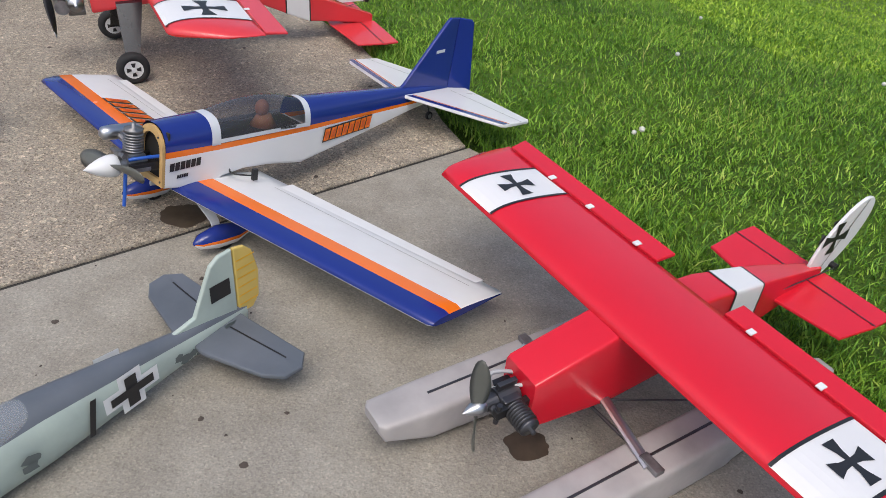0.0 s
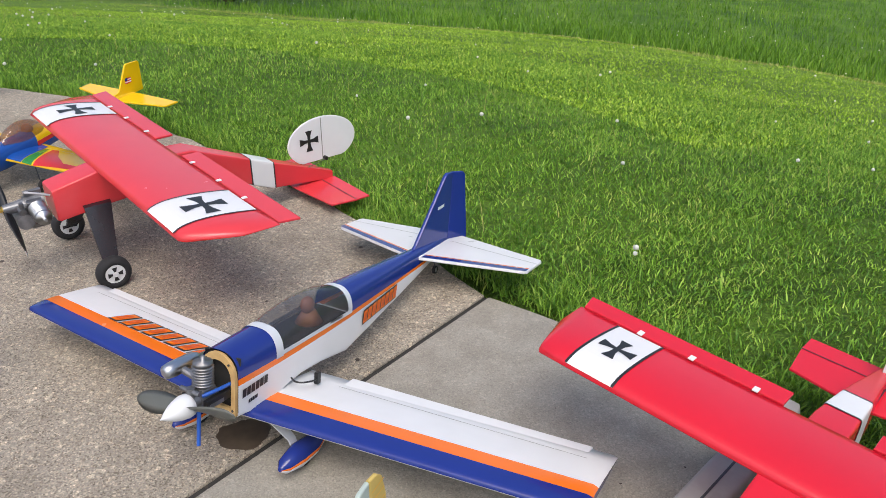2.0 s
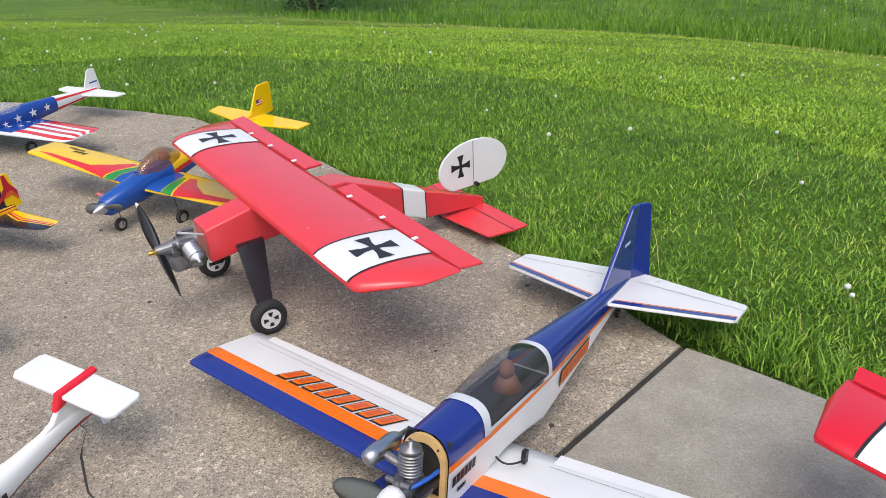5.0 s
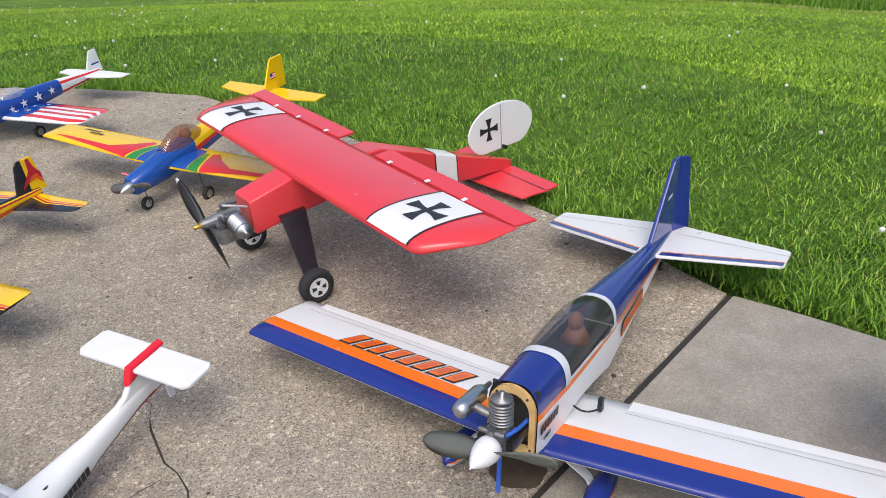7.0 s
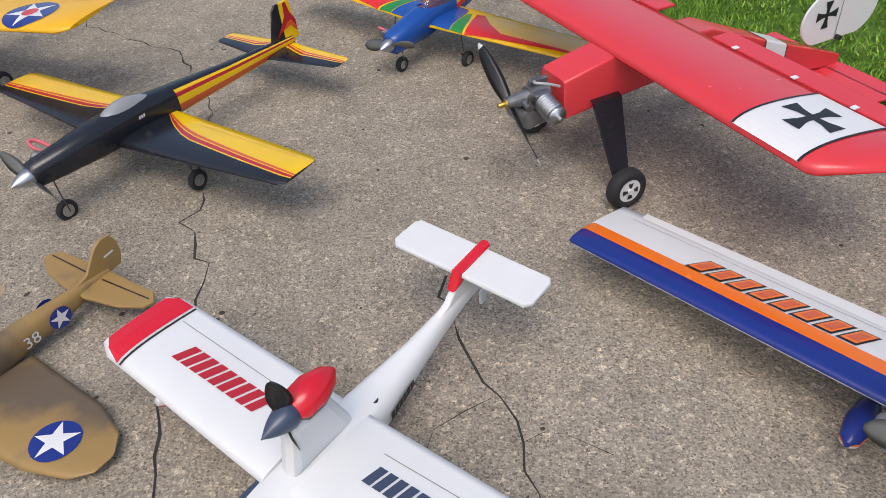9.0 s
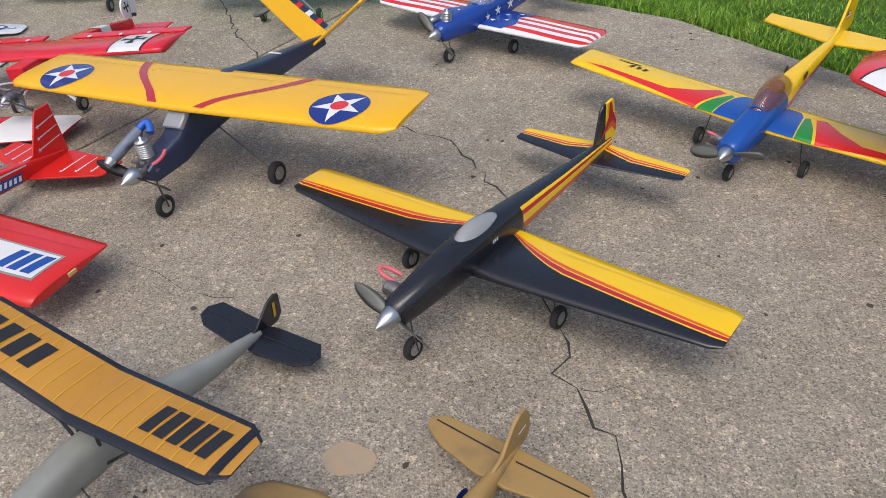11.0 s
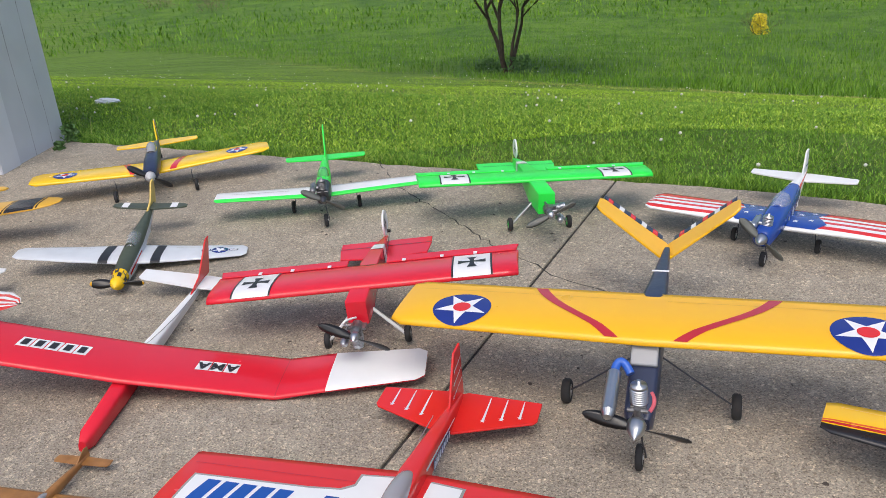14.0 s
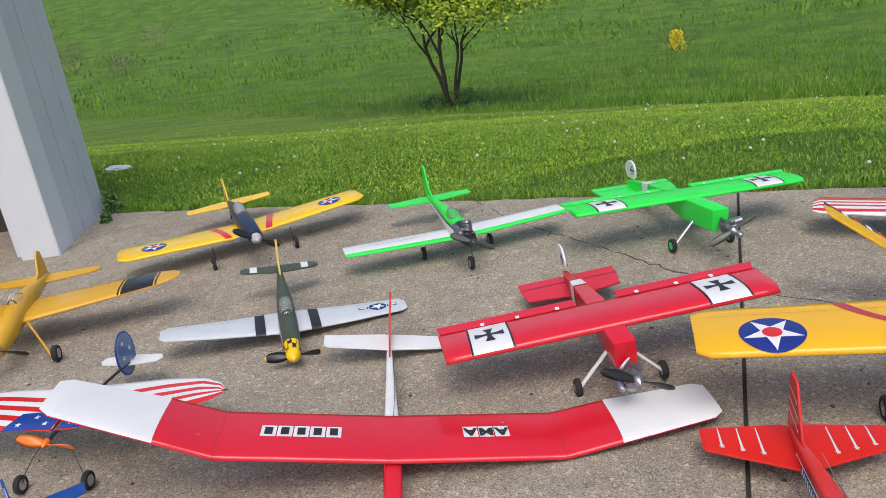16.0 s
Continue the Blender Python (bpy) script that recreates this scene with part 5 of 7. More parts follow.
for y0, y1 in ((-0.062, -0.034), (0.268, 0.290)):
    def at(y):
        for p, q in zip(SIDES, SIDES[1:]):
            if p[0] <= y <= q[0]:
                k = (y - p[0]) / (q[0] - p[0])
                return tuple([u + (v - u) * k for u, v in zip(p, q)])
    ss = [(y, at(y)[3] - 0.004, at(y)[3] - 0.002, at(y)[3], at(y)[4], at(y)[5]) for y in (y0, y1)]
    part("canopy_band", slab_sided("canopy_band", ss, SILVER, SILVER, SILVER, grow=0.0018), a, "silver canopy frame")
for s in (1, -1):
    upright("canopy_sill", [(-0.05, 0.243), (0.28, 0.256), (0.28, 0.268), (-0.05, 0.255)], s * 0.0664, SILVER, a)
    side_bars(12, 0.007, 0.20, 0.2615, 0.0672, INK, a, gap=0.1, side=s)
stab(a, [(0.0, 0.74), (0.03, 0.745), (0.372, 0.855), (0.384, 0.87), (0.384, 1.0), (0.376, 1.012), (0.03, 1.08), (0, 1.08)], 0.292, WHITE, 0.012)
for s in (1, -1):
    for k, m in ((0.0, BLUE), (0.028, ORANGE)):
        w = 0.026 if k == 0 else 0.007
        decal("stab_stripe", [(s * 0.035, 0.747 + k), (s * 0.38, 0.858 + k), (s * 0.38, 0.858 + k + w), (s * 0.035, 0.747 + k + w)], lambda x, y: 0.298, m, a, 0.0012)
    slit(a, lambda x, y: 0.298, s * 0.03, 0.985, s * 0.384, 0.955, 0.003, GREYPAINT)
plate("fin", [(0.735, 0.308), (0.76, 0.330), (0.945, 0.548), (0.957, 0.556), (1.0, 0.556), (1.0, 0.295), (0.9, 0.292)], 0.014, BLUE, a, "x", 0)
rud = plate("rudder", [(0.0, 0.27), (0.0, 0.556), (0.055, 0.552), (0.066, 0.542), (0.105, 0.29), (0.095, 0.275)], 0.012, BLUE, a, "x", 0, "navy rudder turned aside", m=pose(0, 1.003, 0, 0, 0, -18))
for s in (1, -1):
    upright("tail_mark", [(0.90, 0.43), (0.945, 0.435), (0.945, 0.446), (0.90, 0.441)], s * 0.0080, SILVER, a)
    side_bars(8, 0.046, 0.462, 0.222, 0.0525, INK, a, tilt=5, gap=0.0, side=s, dx=0.064)
    side_bars(8, 0.038, 0.462, 0.222, 0.0540, ORANGE, a, tilt=5, gap=0.126, side=s, open_mat=RUST, dx=0.064)
    side_bars(6, 0.023, -0.142, 0.197, 0.0642, INK, a, tilt=4, gap=0.1, side=s, shear=0.15)
    side_bars(5, 0.010, -0.15, 0.166, 0.0640, INK, a, tilt=4, gap=0.1, side=s)
    bm = bmesh.new()
    ring = []
    for x, y, z, w in ((0.045, -0.115, 0.132, 0.024), (0.062, -0.115, 0.128, 0.024), (0.150, -0.102, 0.056, 0.013), (0.162, -0.100, 0.028, 0.010)):
        ring.append([bm.verts.new((s * (x + dx), y + dy, z)) for dx, dy in ((-0.003, -w), (0.003, -w), (0.003, w), (-0.003, w))])
    for p, q in zip(ring, ring[1:]):
        for k in range(4):
            bm.faces.new((p[k], p[(k + 1) % 4], q[(k + 1) % 4], q[k]))
    bm.faces.new(ring[0])
    bm.faces.new(ring[-1])
    bm_part("gear_leg", bm, SILVER, a, "flat silver leg")
    pant = part("wheel_pant", loft("wheel_pant", [(-0.098, -0.002, 0.006, 0.006, 2), (-0.082, 0.0, 0.020, 0.020, 2), (-0.03, 0.004, 0.029, 0.033, 2), (0.03, 0.005, 0.026, 0.030, 2), (0.075, 0.010, 0.013, 0.017, 2), (0.105, 0.014, 0.004, 0.006, 2)], [(88, BLUE), (106, ORANGE), (180, WHITE)], n=40), a, "navy, orange and white wheel pant")
    pant.location = (s * 0.178, -0.085, 0.020)
    wheel(a, s * 0.178, -0.085, 0.028, 0.02, -0.020)
propeller(a, -0.318, 0.197, 0.315, -10, NYLON, None, PAPER, 0.029, 0.072, width=0.036)
engine(a, -0.312, 0.197, 0.98, 0, 0, CAST, CAST)
lathe("muffler_can", [(0.008, -0.05), (0.018, -0.042), (0.020, -0.02), (0.020, 0.045), (0.014, 0.06), (0.007, 0.07), (0.006, 0.095)], ALU, a, "y", 20, (-0.078, -0.255, 0.255), "dull cast muffler")
bm = bmesh.new()
for q in (-0.034, 0.034):
    box(bm, (q, -0.235, 0.197), (0.014, 0.10, 0.022))
bm_part("engine_mount", bm, PROPBLACK, a)
strut("manifold", a, (-0.02, -0.257, 0.243), (-0.07, -0.257, 0.252), 0.010, CAST)
strut("exhaust_stub", a, (0.014, -0.285, 0.185), (0.016, -0.29, 0.085), 0.005, TUBEBLUE)
tube("throttle_rod", [(0.02, -0.28, 0.215), (0.04, -0.25, 0.225), (0.036, -0.20, 0.22)], 0.005, TUBEBLUE, a)
tube("aileron_lead", [(0.066, 0.0, 0.16), (0.10, -0.03, 0.165), (0.13, 0.03, 0.16), (0.11, 0.05, 0.15)], 0.0025, INK, a)
bm = bmesh.new()
box(bm, (0.115, 0.05, 0.155), (0.012, 0.016, 0.034))
bm_part("lead_plug", bm, PROPBLACK, a)
wheel(a, 0.0, 0.93, 0.016, 0.012, 0.178)
tube("tail_leg", [(0, 0.88, 0.27), (0, 0.93, 0.22), (0, 0.93, 0.19)], 0.002, STEEL, a)

# ---- grey and pale green fighter ----
a = craft(-0.885, 1.165, 0, -33.0, 0.0, 0.0, "grey and mottled pale green model fighter with yellow rudder", "model_fighter")
secs = [(-0.40, 0.075, 0.05, 0.055, 2.2), (-0.36, 0.078, 0.068, 0.07, 2.2), (-0.15, 0.08, 0.068, 0.075, 2.2), (0.1, 0.088, 0.066, 0.082, 2.3), (0.35, 0.090, 0.056, 0.08, 2.3), (0.42, 0.088, 0.05, 0.072, 2.3), (0.65, 0.08, 0.028, 0.046, 2.2), (0.86, 0.07, 0.008, 0.024, 2.2)]
part("fuselage", loft("fuselage", secs, [(52, GREYCAMO), (180, PALEGREEN)], n=32), a)
st = [(0.04, -0.22, 0.30, 0.055, 0.12), (0.5, -0.16, 0.17, 0.085, 0.1), (0.58, -0.13, 0.10, 0.09, 0.06)]
surf = halves(a, st, [0.04, 0.5, 0.58], [(0, GREYCAMO)], PALEGREEN)
stab(a, [(0, 0.70), (0.05, 0.695), (0.20, 0.735), (0.24, 0.765), (0.245, 0.81), (0.215, 0.845), (0.04, 0.84), (0, 0.84)], 0.075, GREYCAMO, 0.012, hinge=(0.03, 0.2, 0.79, 0.805))
plate("fin", [(0.62, 0.115), (0.72, 0.135), (0.775, 0.245), (0.80, 0.26), (0.835, 0.262), (0.835, 0.075), (0.70, 0.08)], 0.012, PALEGREEN, a, "x", 0)
plate("rudder", [(0.838, 0.075), (0.838, 0.262), (0.87, 0.255), (0.89, 0.235), (0.905, 0.17), (0.90, 0.10), (0.88, 0.075)], 0.011, OCHRE, a, "x", 0, "pale yellow rudder")
for i in range(6):
    for s in (1, -1):
        upright("rudder_rib", [(0.842, 0.10 + i * 0.025), (0.895, 0.10 + i * 0.025), (0.895, 0.103 + i * 0.025), (0.842, 0.103 + i * 0.025)], s * 0.0068, CHROME_YELLOW, a)
canopy(a, 0.0, 0.40, 0.14, 0.05, 0.065, CLEAR, "clear framed canopy", 0.4, GREYPAINT)
for y in (0.10, 0.20):
    tube("canopy_frame", [(0.05, y, 0.142), (0.035, y, 0.19), (0, y, 0.208), (-0.035, y, 0.19), (-0.05, y, 0.142)], 0.003, GREYCAMO, a)
rnd = random.Random(5)
for s in (1, -1):
    for m, k, lift in ((PAPER, 0.066, 0.0), (INK, 0.052, 0.002)):
        bm = bmesh.new()
        for q in (0, 1):
            pts = [(-1, -0.27 if m is INK else -0.42), (1, -0.27 if m is INK else -0.42), (1, 0.27 if m is INK else 0.42), (-1, 0.27 if m is INK else 0.42)]
            pts = pts if q == 0 else [(-v, u) for u, v in pts]
            bm.faces.new([bm.verts.new((s * (0.0415 + lift + q * 0.0006 - (u * k) * 0.09 - abs(v) * k * 0.05), 0.53 + u * k, 0.085 + v * k * 0.75)) for u, v in pts])
        bm_part("cross_marking", bm, m, a)
    side_text("1", 0.13, 0.425, 0.082, s * 0.0535, INK, a, s, shear=0.2)
    upright("fin_mark", [(0.765, 0.15), (0.82, 0.15), (0.82, 0.195), (0.765, 0.195)], s * 0.0072, INK, a)
    for i in range(16):
        y = rnd.uniform(0.0, 0.84)
        z0, r = rnd.uniform(-0.6, 0.25), rnd.uniform(0.008, 0.018)
        if abs(y - 0.49) < 0.13:
            continue
        k = [q for q in secs if q[0] <= y][-1]
        hwid, zc, hh = k[2], k[1], k[3]
        pts = [(y + r * 1.4 * rnd.uniform(0.5, 1) * math.cos(t), z0 * hh + zc + r * rnd.uniform(0.5, 1) * math.sin(t)) for t in [j * math.pi / 5 for j in range(10)]]
        upright("mottle_patch", pts, s * (hwid + 0.0005), MOTTLE, a)
propeller(a, -0.41, 0.075, 0.30, 70, PROPBLACK, None, BLACK, 0.03, 0.05, width=0.03)
wheel(a, 0, 0.80, 0.016, 0.012, 0.0)
tube("tail_leg", [(0, 0.78, 0.06), (0, 0.80, 0.03), (0, 0.80, 0.016)], 0.002, STEEL, a)

# ---- yellow, blue, green and red low-wing model ----
a = craft(-1.900, 4.320, 0, -31.5, 0.5, 3.0, "yellow and blue low-wing model airplane with amber canopy")
B = 0.735
st = [(0.03, -0.105, 0.22, 0.150, 0.13), (B * 0.98, -0.085, 0.165, 0.172, 0.12), (B, -0.08, 0.15, 0.173, 0.05)]
surf = halves(a, st, [0.03, 0.10, 0.16, 0.20, 0.24, B * 0.98, B], [(0, YELLOW)], YELLOW)
for s in (1, -1):
    def pane(pts, m, k=0.0012):
        decal("wing_panel", [(s * p[0], p[1]) for p in (pts if s > 0 else pts[::-1])], surf, m, a, k)
    pane([(0.05, -0.10), (0.14, -0.10), (0.12, 0.05), (0.10, 0.09), (0.05, 0.1)], BRIGHTBLUE)
    pane([(0.143, -0.10), (0.20, -0.10), (0.175, -0.02), (0.14, 0.06), (0.125, 0.05)], LEAFGREEN)
    pane([(0.21, -0.10), (0.68, -0.055), (0.60, -0.045), (0.34, -0.05), (0.26, 0.0), (0.19, 0.07), (0.16, 0.06)], RED2)
    slit(a, surf, s * 0.08, 0.075, s * 0.7, 0.055, 0.002, GREYPAINT)
bars(3, 0.025, -0.5, 0.03, 180, surf, INK, a, gap=0.5)
bars(6, 0.016, -0.55, 0.055, 180, surf, INK, a, gap=0.4)
secs = [(-0.285, 0.137, 0.03, 0.032, 2.2), (-0.27, 0.137, 0.042, 0.042, 2.4), (-0.1, 0.15, 0.052, 0.058, 2.6), (0.08, 0.165, 0.05, 0.06, 2.6), (0.25, 0.18, 0.036, 0.055, 2.4), (0.5, 0.19, 0.024, 0.034, 2.4), (0.78, 0.195, 0.006, 0.02, 2.4)]
part("fuselage", loft("fuselage", secs[:4], [(180, BRIGHTBLUE)], n=28), a)
part("fuselage_rear", loft("fuselage_rear", secs[3:], [(80, YELLOW), (100, RED2), (180, BRIGHTBLUE)], n=28), a)
canopy(a, -0.1, 0.2, 0.19, 0.045, 0.09, BROWNGLASS, "amber tinted canopy", 0.5, BRIGHTBLUE, True)
stab(a, [(0, 0.62), (0.03, 0.62), (0.29, 0.685), (0.297, 0.77), (0.03, 0.775), (0, 0.77)], 0.203, YELLOW, 0.01)
plate("fin", [(0.56, 0.21), (0.67, 0.235), (0.735, 0.36), (0.75, 0.368), (0.83, 0.365), (0.84, 0.355), (0.845, 0.205), (0.7, 0.2)], 0.01, YELLOW, a, "x", 0)
for s in (1, -1):
    for i in range(5):
        upright("flag_stripe", [(0.72, 0.265 + i * 0.006), (0.765, 0.265 + i * 0.006), (0.765, 0.271 + i * 0.006), (0.72, 0.271 + i * 0.006)], s * 0.0062, RED2 if i % 2 == 0 else PAPER, a)
    upright("flag_canton", [(0.72, 0.281), (0.738, 0.281), (0.738, 0.296), (0.72, 0.296)], s * 0.0072, BLUE, a)
    upright("canopy_mark", placed(DISC, 0.26, 0.215, 0.018), s * 0.036, INK, a)
propeller(a, -0.285, 0.137, 0.25, -15, NYLON, None, ALU, 0.025, 0.055, width=0.03)
engine(a, -0.265, 0.137, 0.85, -90, 0, CAST, CAST)
tube("glow_lead", [(-0.06, -0.22, 0.15), (-0.09, -0.24, 0.165), (-0.1, -0.21, 0.15), (-0.06, -0.2, 0.14)], 0.005, PINK, a)
wire_gear(a, 0.19, -0.05, 0.14, 0.032, 0.16)
nose_gear(a, -0.22, 0.11, 0.03)

# ---- stars and stripes low-wing model ----
a = craft(-2.972, 5.365, 0, -30.3, -1.0, 0, "white model airplane with red stripes, blue nose, white stars")
B = 0.605
def wave(k):
    return lambda x: k + 0.045 * math.sin(abs(x) * 9.0) * (0.3 + 0.7 * abs(x) / 0.6)
rows = [(0, PAPER)] + [(wave(0.08 + 0.115 * i), RED2 if i % 2 == 0 else PAPER) for i in range(7)]
st = [(0.03, -0.135, 0.28, 0.125, 0.12), (B * 0.95, -0.128, 0.245, 0.135, 0.12), (B, -0.10, 0.17, 0.137, 0.06)]
surf = halves(a, st, [0.03, 0.15, B * 0.95, B], rows, PAPER)
rnd = random.Random(3)
for s in (1, -1):
    pts = [(0.04, -0.12), (0.17, -0.12), (0.21, -0.06), (0.16, 0.05), (0.20, 0.135), (0.04, 0.135)]
    decal("star_field", [(s * p[0], p[1]) for p in (pts if s > 0 else pts[::-1])], surf, STARBLUE, a, 0.0014)
    for x, y in ((0.08, -0.06), (0.14, -0.03), (0.09, 0.05), (0.14, 0.1)):
        decal("star", placed(STAR, s * x, y, 0.017), surf, PAPER, a, 0.0026)
secs = [(-0.37, 0.158, 0.03, 0.03, 2.2), (-0.355, 0.158, 0.042, 0.042, 2.4), (-0.1, 0.155, 0.052, 0.058, 2.8), (0.1, 0.16, 0.05, 0.058, 2.8), (0.3, 0.165, 0.034, 0.044, 2.6), (0.62, 0.165, 0.008, 0.02, 2.4)]
part("fuselage", loft("fuselage", secs[:5], [(180, STARBLUE)], n=28), a)
part("fuselage_rear", loft("fuselage_rear", secs[4:], [(46, PAPER), (75, RED2), (110, PAPER), (140, RED2), (180, PAPER)], n=28), a)
for s in (1, -1):
    for y, z, r in ((0.02, 0.165, 0.026), (0.12, 0.17, 0.028), (0.22, 0.172, 0.024), (-0.06, 0.155, 0.02)):
        upright("star", placed(STAR, y, z, r), s * (0.0535 if y < 0.15 else 0.045), PAPER, a)
canopy(a, -0.10, 0.10, 0.195, 0.04, 0.06, CLEAR, "clear canopy", 0.5, STARBLUE)
stab(a, [(0, 0.49), (0.03, 0.488), (0.245, 0.535), (0.257, 0.55), (0.257, 0.61), (0.03, 0.625), (0, 0.62)], 0.165, PAPER, 0.009)
plate("fin", [(0.44, 0.175), (0.53, 0.20), (0.575, 0.295), (0.59, 0.302), (0.63, 0.30), (0.65, 0.17), (0.5, 0.165)], 0.009, PAPER, a, "x", 0)
for s in (1, -1):
    upright("fin_bar", [(0.57, 0.215), (0.63, 0.217), (0.63, 0.225), (0.57, 0.223)], s * 0.006, STARBLUE, a)
propeller(a, -0.375, 0.158, 0.25, 40, NYLON, None, ALU, 0.025, 0.05, width=0.028)
engine(a, -0.35, 0.158, 0.85, 5, -1, CAST, ALU)
wire_gear(a, 0.184, -0.04, 0.125, 0.033, 0.17)
nose_gear(a, -0.292, 0.13, 0.034, y0=-0.30)

# ---- black, yellow and red low-wing model ----
a = craft(-2.768, 3.463, 0.0, -28.9, 1.5, -1.5, "black and yellow low-wing model airplane with red stripes")
B = 0.70
def sweep(k0, k1, kink=0.26):
    def f(x):
        x = abs(x)
        if x < kink:
            return k0 + (1.0 - k0) * max(0.0, (kink - x) / kink) ** 1.3 * 0.98
        return k0 + (k1 - k0) * (x - kink) / (0.7 - kink)
    return f
rows = [(0, BLACK), (sweep(0.42, 0.17), YELLOW), (sweep(0.445, 0.20), MAROON), (sweep(0.53, 0.27), YELLOW), (sweep(0.55, 0.29), RUST), (sweep(0.61, 0.34), YELLOW)]
st = [(0.04, -0.11, 0.24, 0.150, 0.13), (B * 0.96, -0.065, 0.155, 0.166, 0.13), (B, -0.05, 0.125, 0.168, 0.06)]
surf = halves(a, st, [0.04, 0.1, 0.26, B * 0.96, B], rows, BLACK)
for s in (1, -1):
    slit(a, surf, s * 0.2, 0.085, s * 0.66, 0.065, 0.002, OLDYELLOW)
secs = [(-0.375, 0.187, 0.025, 0.025, 2.2), (-0.36, 0.187, 0.036, 0.04, 2.4), (-0.15, 0.185, 0.05, 0.055, 2.8), (0.02, 0.182, 0.05, 0.058, 2.8), (0.15, 0.172, 0.042, 0.05, 2.8), (0.4, 0.152, 0.028, 0.036, 2.8), (0.74, 0.13, 0.008, 0.02, 2.6)]
part("fuselage", loft("fuselage", secs[:5], [(180, BLACK)], n=28), a)
part("fuselage_rear", loft("fuselage_rear", secs[4:], [(40, BLACK), (54, YELLOW), (80, MAROON), (92, YELLOW), (130, RUST), (180, YELLOW)], n=40), a)
canopy(a, -0.13, 0.10, 0.21, 0.036, 0.05, GREYGLASS, "grey clear canopy", 0.45, STEEL)
def stripe_tail(b, y0, y1):
    return [(0, BLACK), (lambda x: 0.45 + 0.3 * max(0, 0.12 - abs(x)) / 0.12, YELLOW), (lambda x: 0.5 + 0.3 * max(0, 0.12 - abs(x)) / 0.12, MAROON), (lambda x: 0.58 + 0.3 * max(0, 0.12 - abs(x)) / 0.12, YELLOW), (lambda x: 0.62 + 0.28 * max(0, 0.12 - abs(x)) / 0.12, RUST), (lambda x: 0.7 + 0.22 * max(0, 0.12 - abs(x)) / 0.12, YELLOW)]
for s in (1, -1):
    q = [(0.012, 0.575, 0.15, 0.125, 0.06), (0.29, 0.622, 0.085, 0.122, 0.06), (0.303, 0.632, 0.065, 0.122, 0.04)]
    w = Wing(q) if s > 0 else Wing([(-u[0], *u[1:]) for u in reversed(q)])
    part("stabilizer", wing_mesh("stabilizer", w, [s * u for u in (0.012, 0.12, 0.29, 0.303)], stripe_tail(0.3, 0, 0), BLACK), a)
plate("fin", [(0.55, 0.14), (0.63, 0.16), (0.665, 0.27), (0.68, 0.285), (0.70, 0.285), (0.70, 0.13)], 0.009, BLACK, a, "x", 0)
plate("rudder", [(0.702, 0.13), (0.702, 0.285), (0.745, 0.285), (0.755, 0.275), (0.775, 0.135)], 0.009, YELLOW, a, "x", 0, "yellow rudder")
for s in (1, -1):
    upright("fin_stripe", [(0.66, 0.165), (0.70, 0.185), (0.74, 0.19), (0.765, 0.16), (0.77, 0.20), (0.745, 0.24), (0.735, 0.28), (0.72, 0.28), (0.715, 0.23), (0.69, 0.20)], s * 0.006, MAROON, a)
    upright("fin_stripe", [(0.70, 0.185), (0.74, 0.19), (0.765, 0.16), (0.768, 0.175), (0.745, 0.21), (0.72, 0.205)], s * 0.007, RUST, a)
    side_bars(3, 0.01, 0.0, 0.2, 0.051, PAPER, a, side=s)
propeller(a, -0.375, 0.187, 0.25, 25, NYLON, None, ALU, 0.027, 0.06, width=0.028)
engine(a, -0.345, 0.187, 0.85, -90, 0, CAST, CAST)
tube("glow_lead", [(-0.07, -0.28, 0.2), (-0.11, -0.3, 0.225), (-0.12, -0.26, 0.225), (-0.07, -0.25, 0.2)], 0.006, PINK, a)
wire_gear(a, 0.257, -0.02, 0.14, 0.034, 0.25)
nose_gear(a, -0.32, 0.15, 0.034)

# ---- white amphibian with red pod ----
a = craft(-1.938, 2.276, 0.0, -31.0, 0.0, 3.8, "white foam model flying boat with red engine pod", "model_flying_boat")
FOAM = mat("white_foam", (0.66, 0.67, 0.68), 0.5, vary=0.04, bump=0.05)
B = 0.545
st = [(0.03, -0.125, 0.235, 0.125, 0.11), (B * 0.93, -0.105, 0.21, 0.143, 0.11), (B, -0.085, 0.17, 0.146, 0.05)]
surf = halves(a, st, [0.03, B * 0.80, B * 0.93, B], [(0, FOAM)], FOAM)
for s in (1, -1):
    tipx = [(B * 0.865, -0.105), (B * 0.95, -0.09), (B * 0.995, -0.07), (B * 0.995, 0.08), (B * 0.95, 0.1), (B * 0.865, 0.1)]
    decal("tip_panel", [(s * p[0], p[1]) for p in (tipx if s > 0 else tipx[::-1])], surf, RED, a, 0.0022)
    slit(a, surf, s * B * 0.85, -0.105, s * B * 0.85, 0.1, 0.006, INK)
    slit(a, surf, s * 0.12, 0.05, s * B * 0.83, 0.055, 0.002, GREYPAINT)
    tf = part("tip_float", loft("tip_float", [(-0.09, 0.06, 0.006, 0.01, 2), (-0.07, 0.055, 0.02, 0.022, 2), (0.0, 0.055, 0.022, 0.025, 2), (0.07, 0.065, 0.008, 0.008, 2)], [(105, FOAM), (180, RED)], n=18), a, "small white float")
    tf.location = (s * 0.40, 0.0, -0.01)
    strut("float_strut", a, (s * 0.40, 0, 0.06), (s * 0.40, 0, 0.135), 0.01, FOAM, 2.2)
bars(9, 0.05, -0.26, -0.005, 180, surf, MAROON, a, gap=0.12, shear=0.35, wide=0.42)
bars(6, 0.045, 0.20, 0.0, 180, surf, SLATE, a, gap=0.12, shear=0.2, wide=0.42)
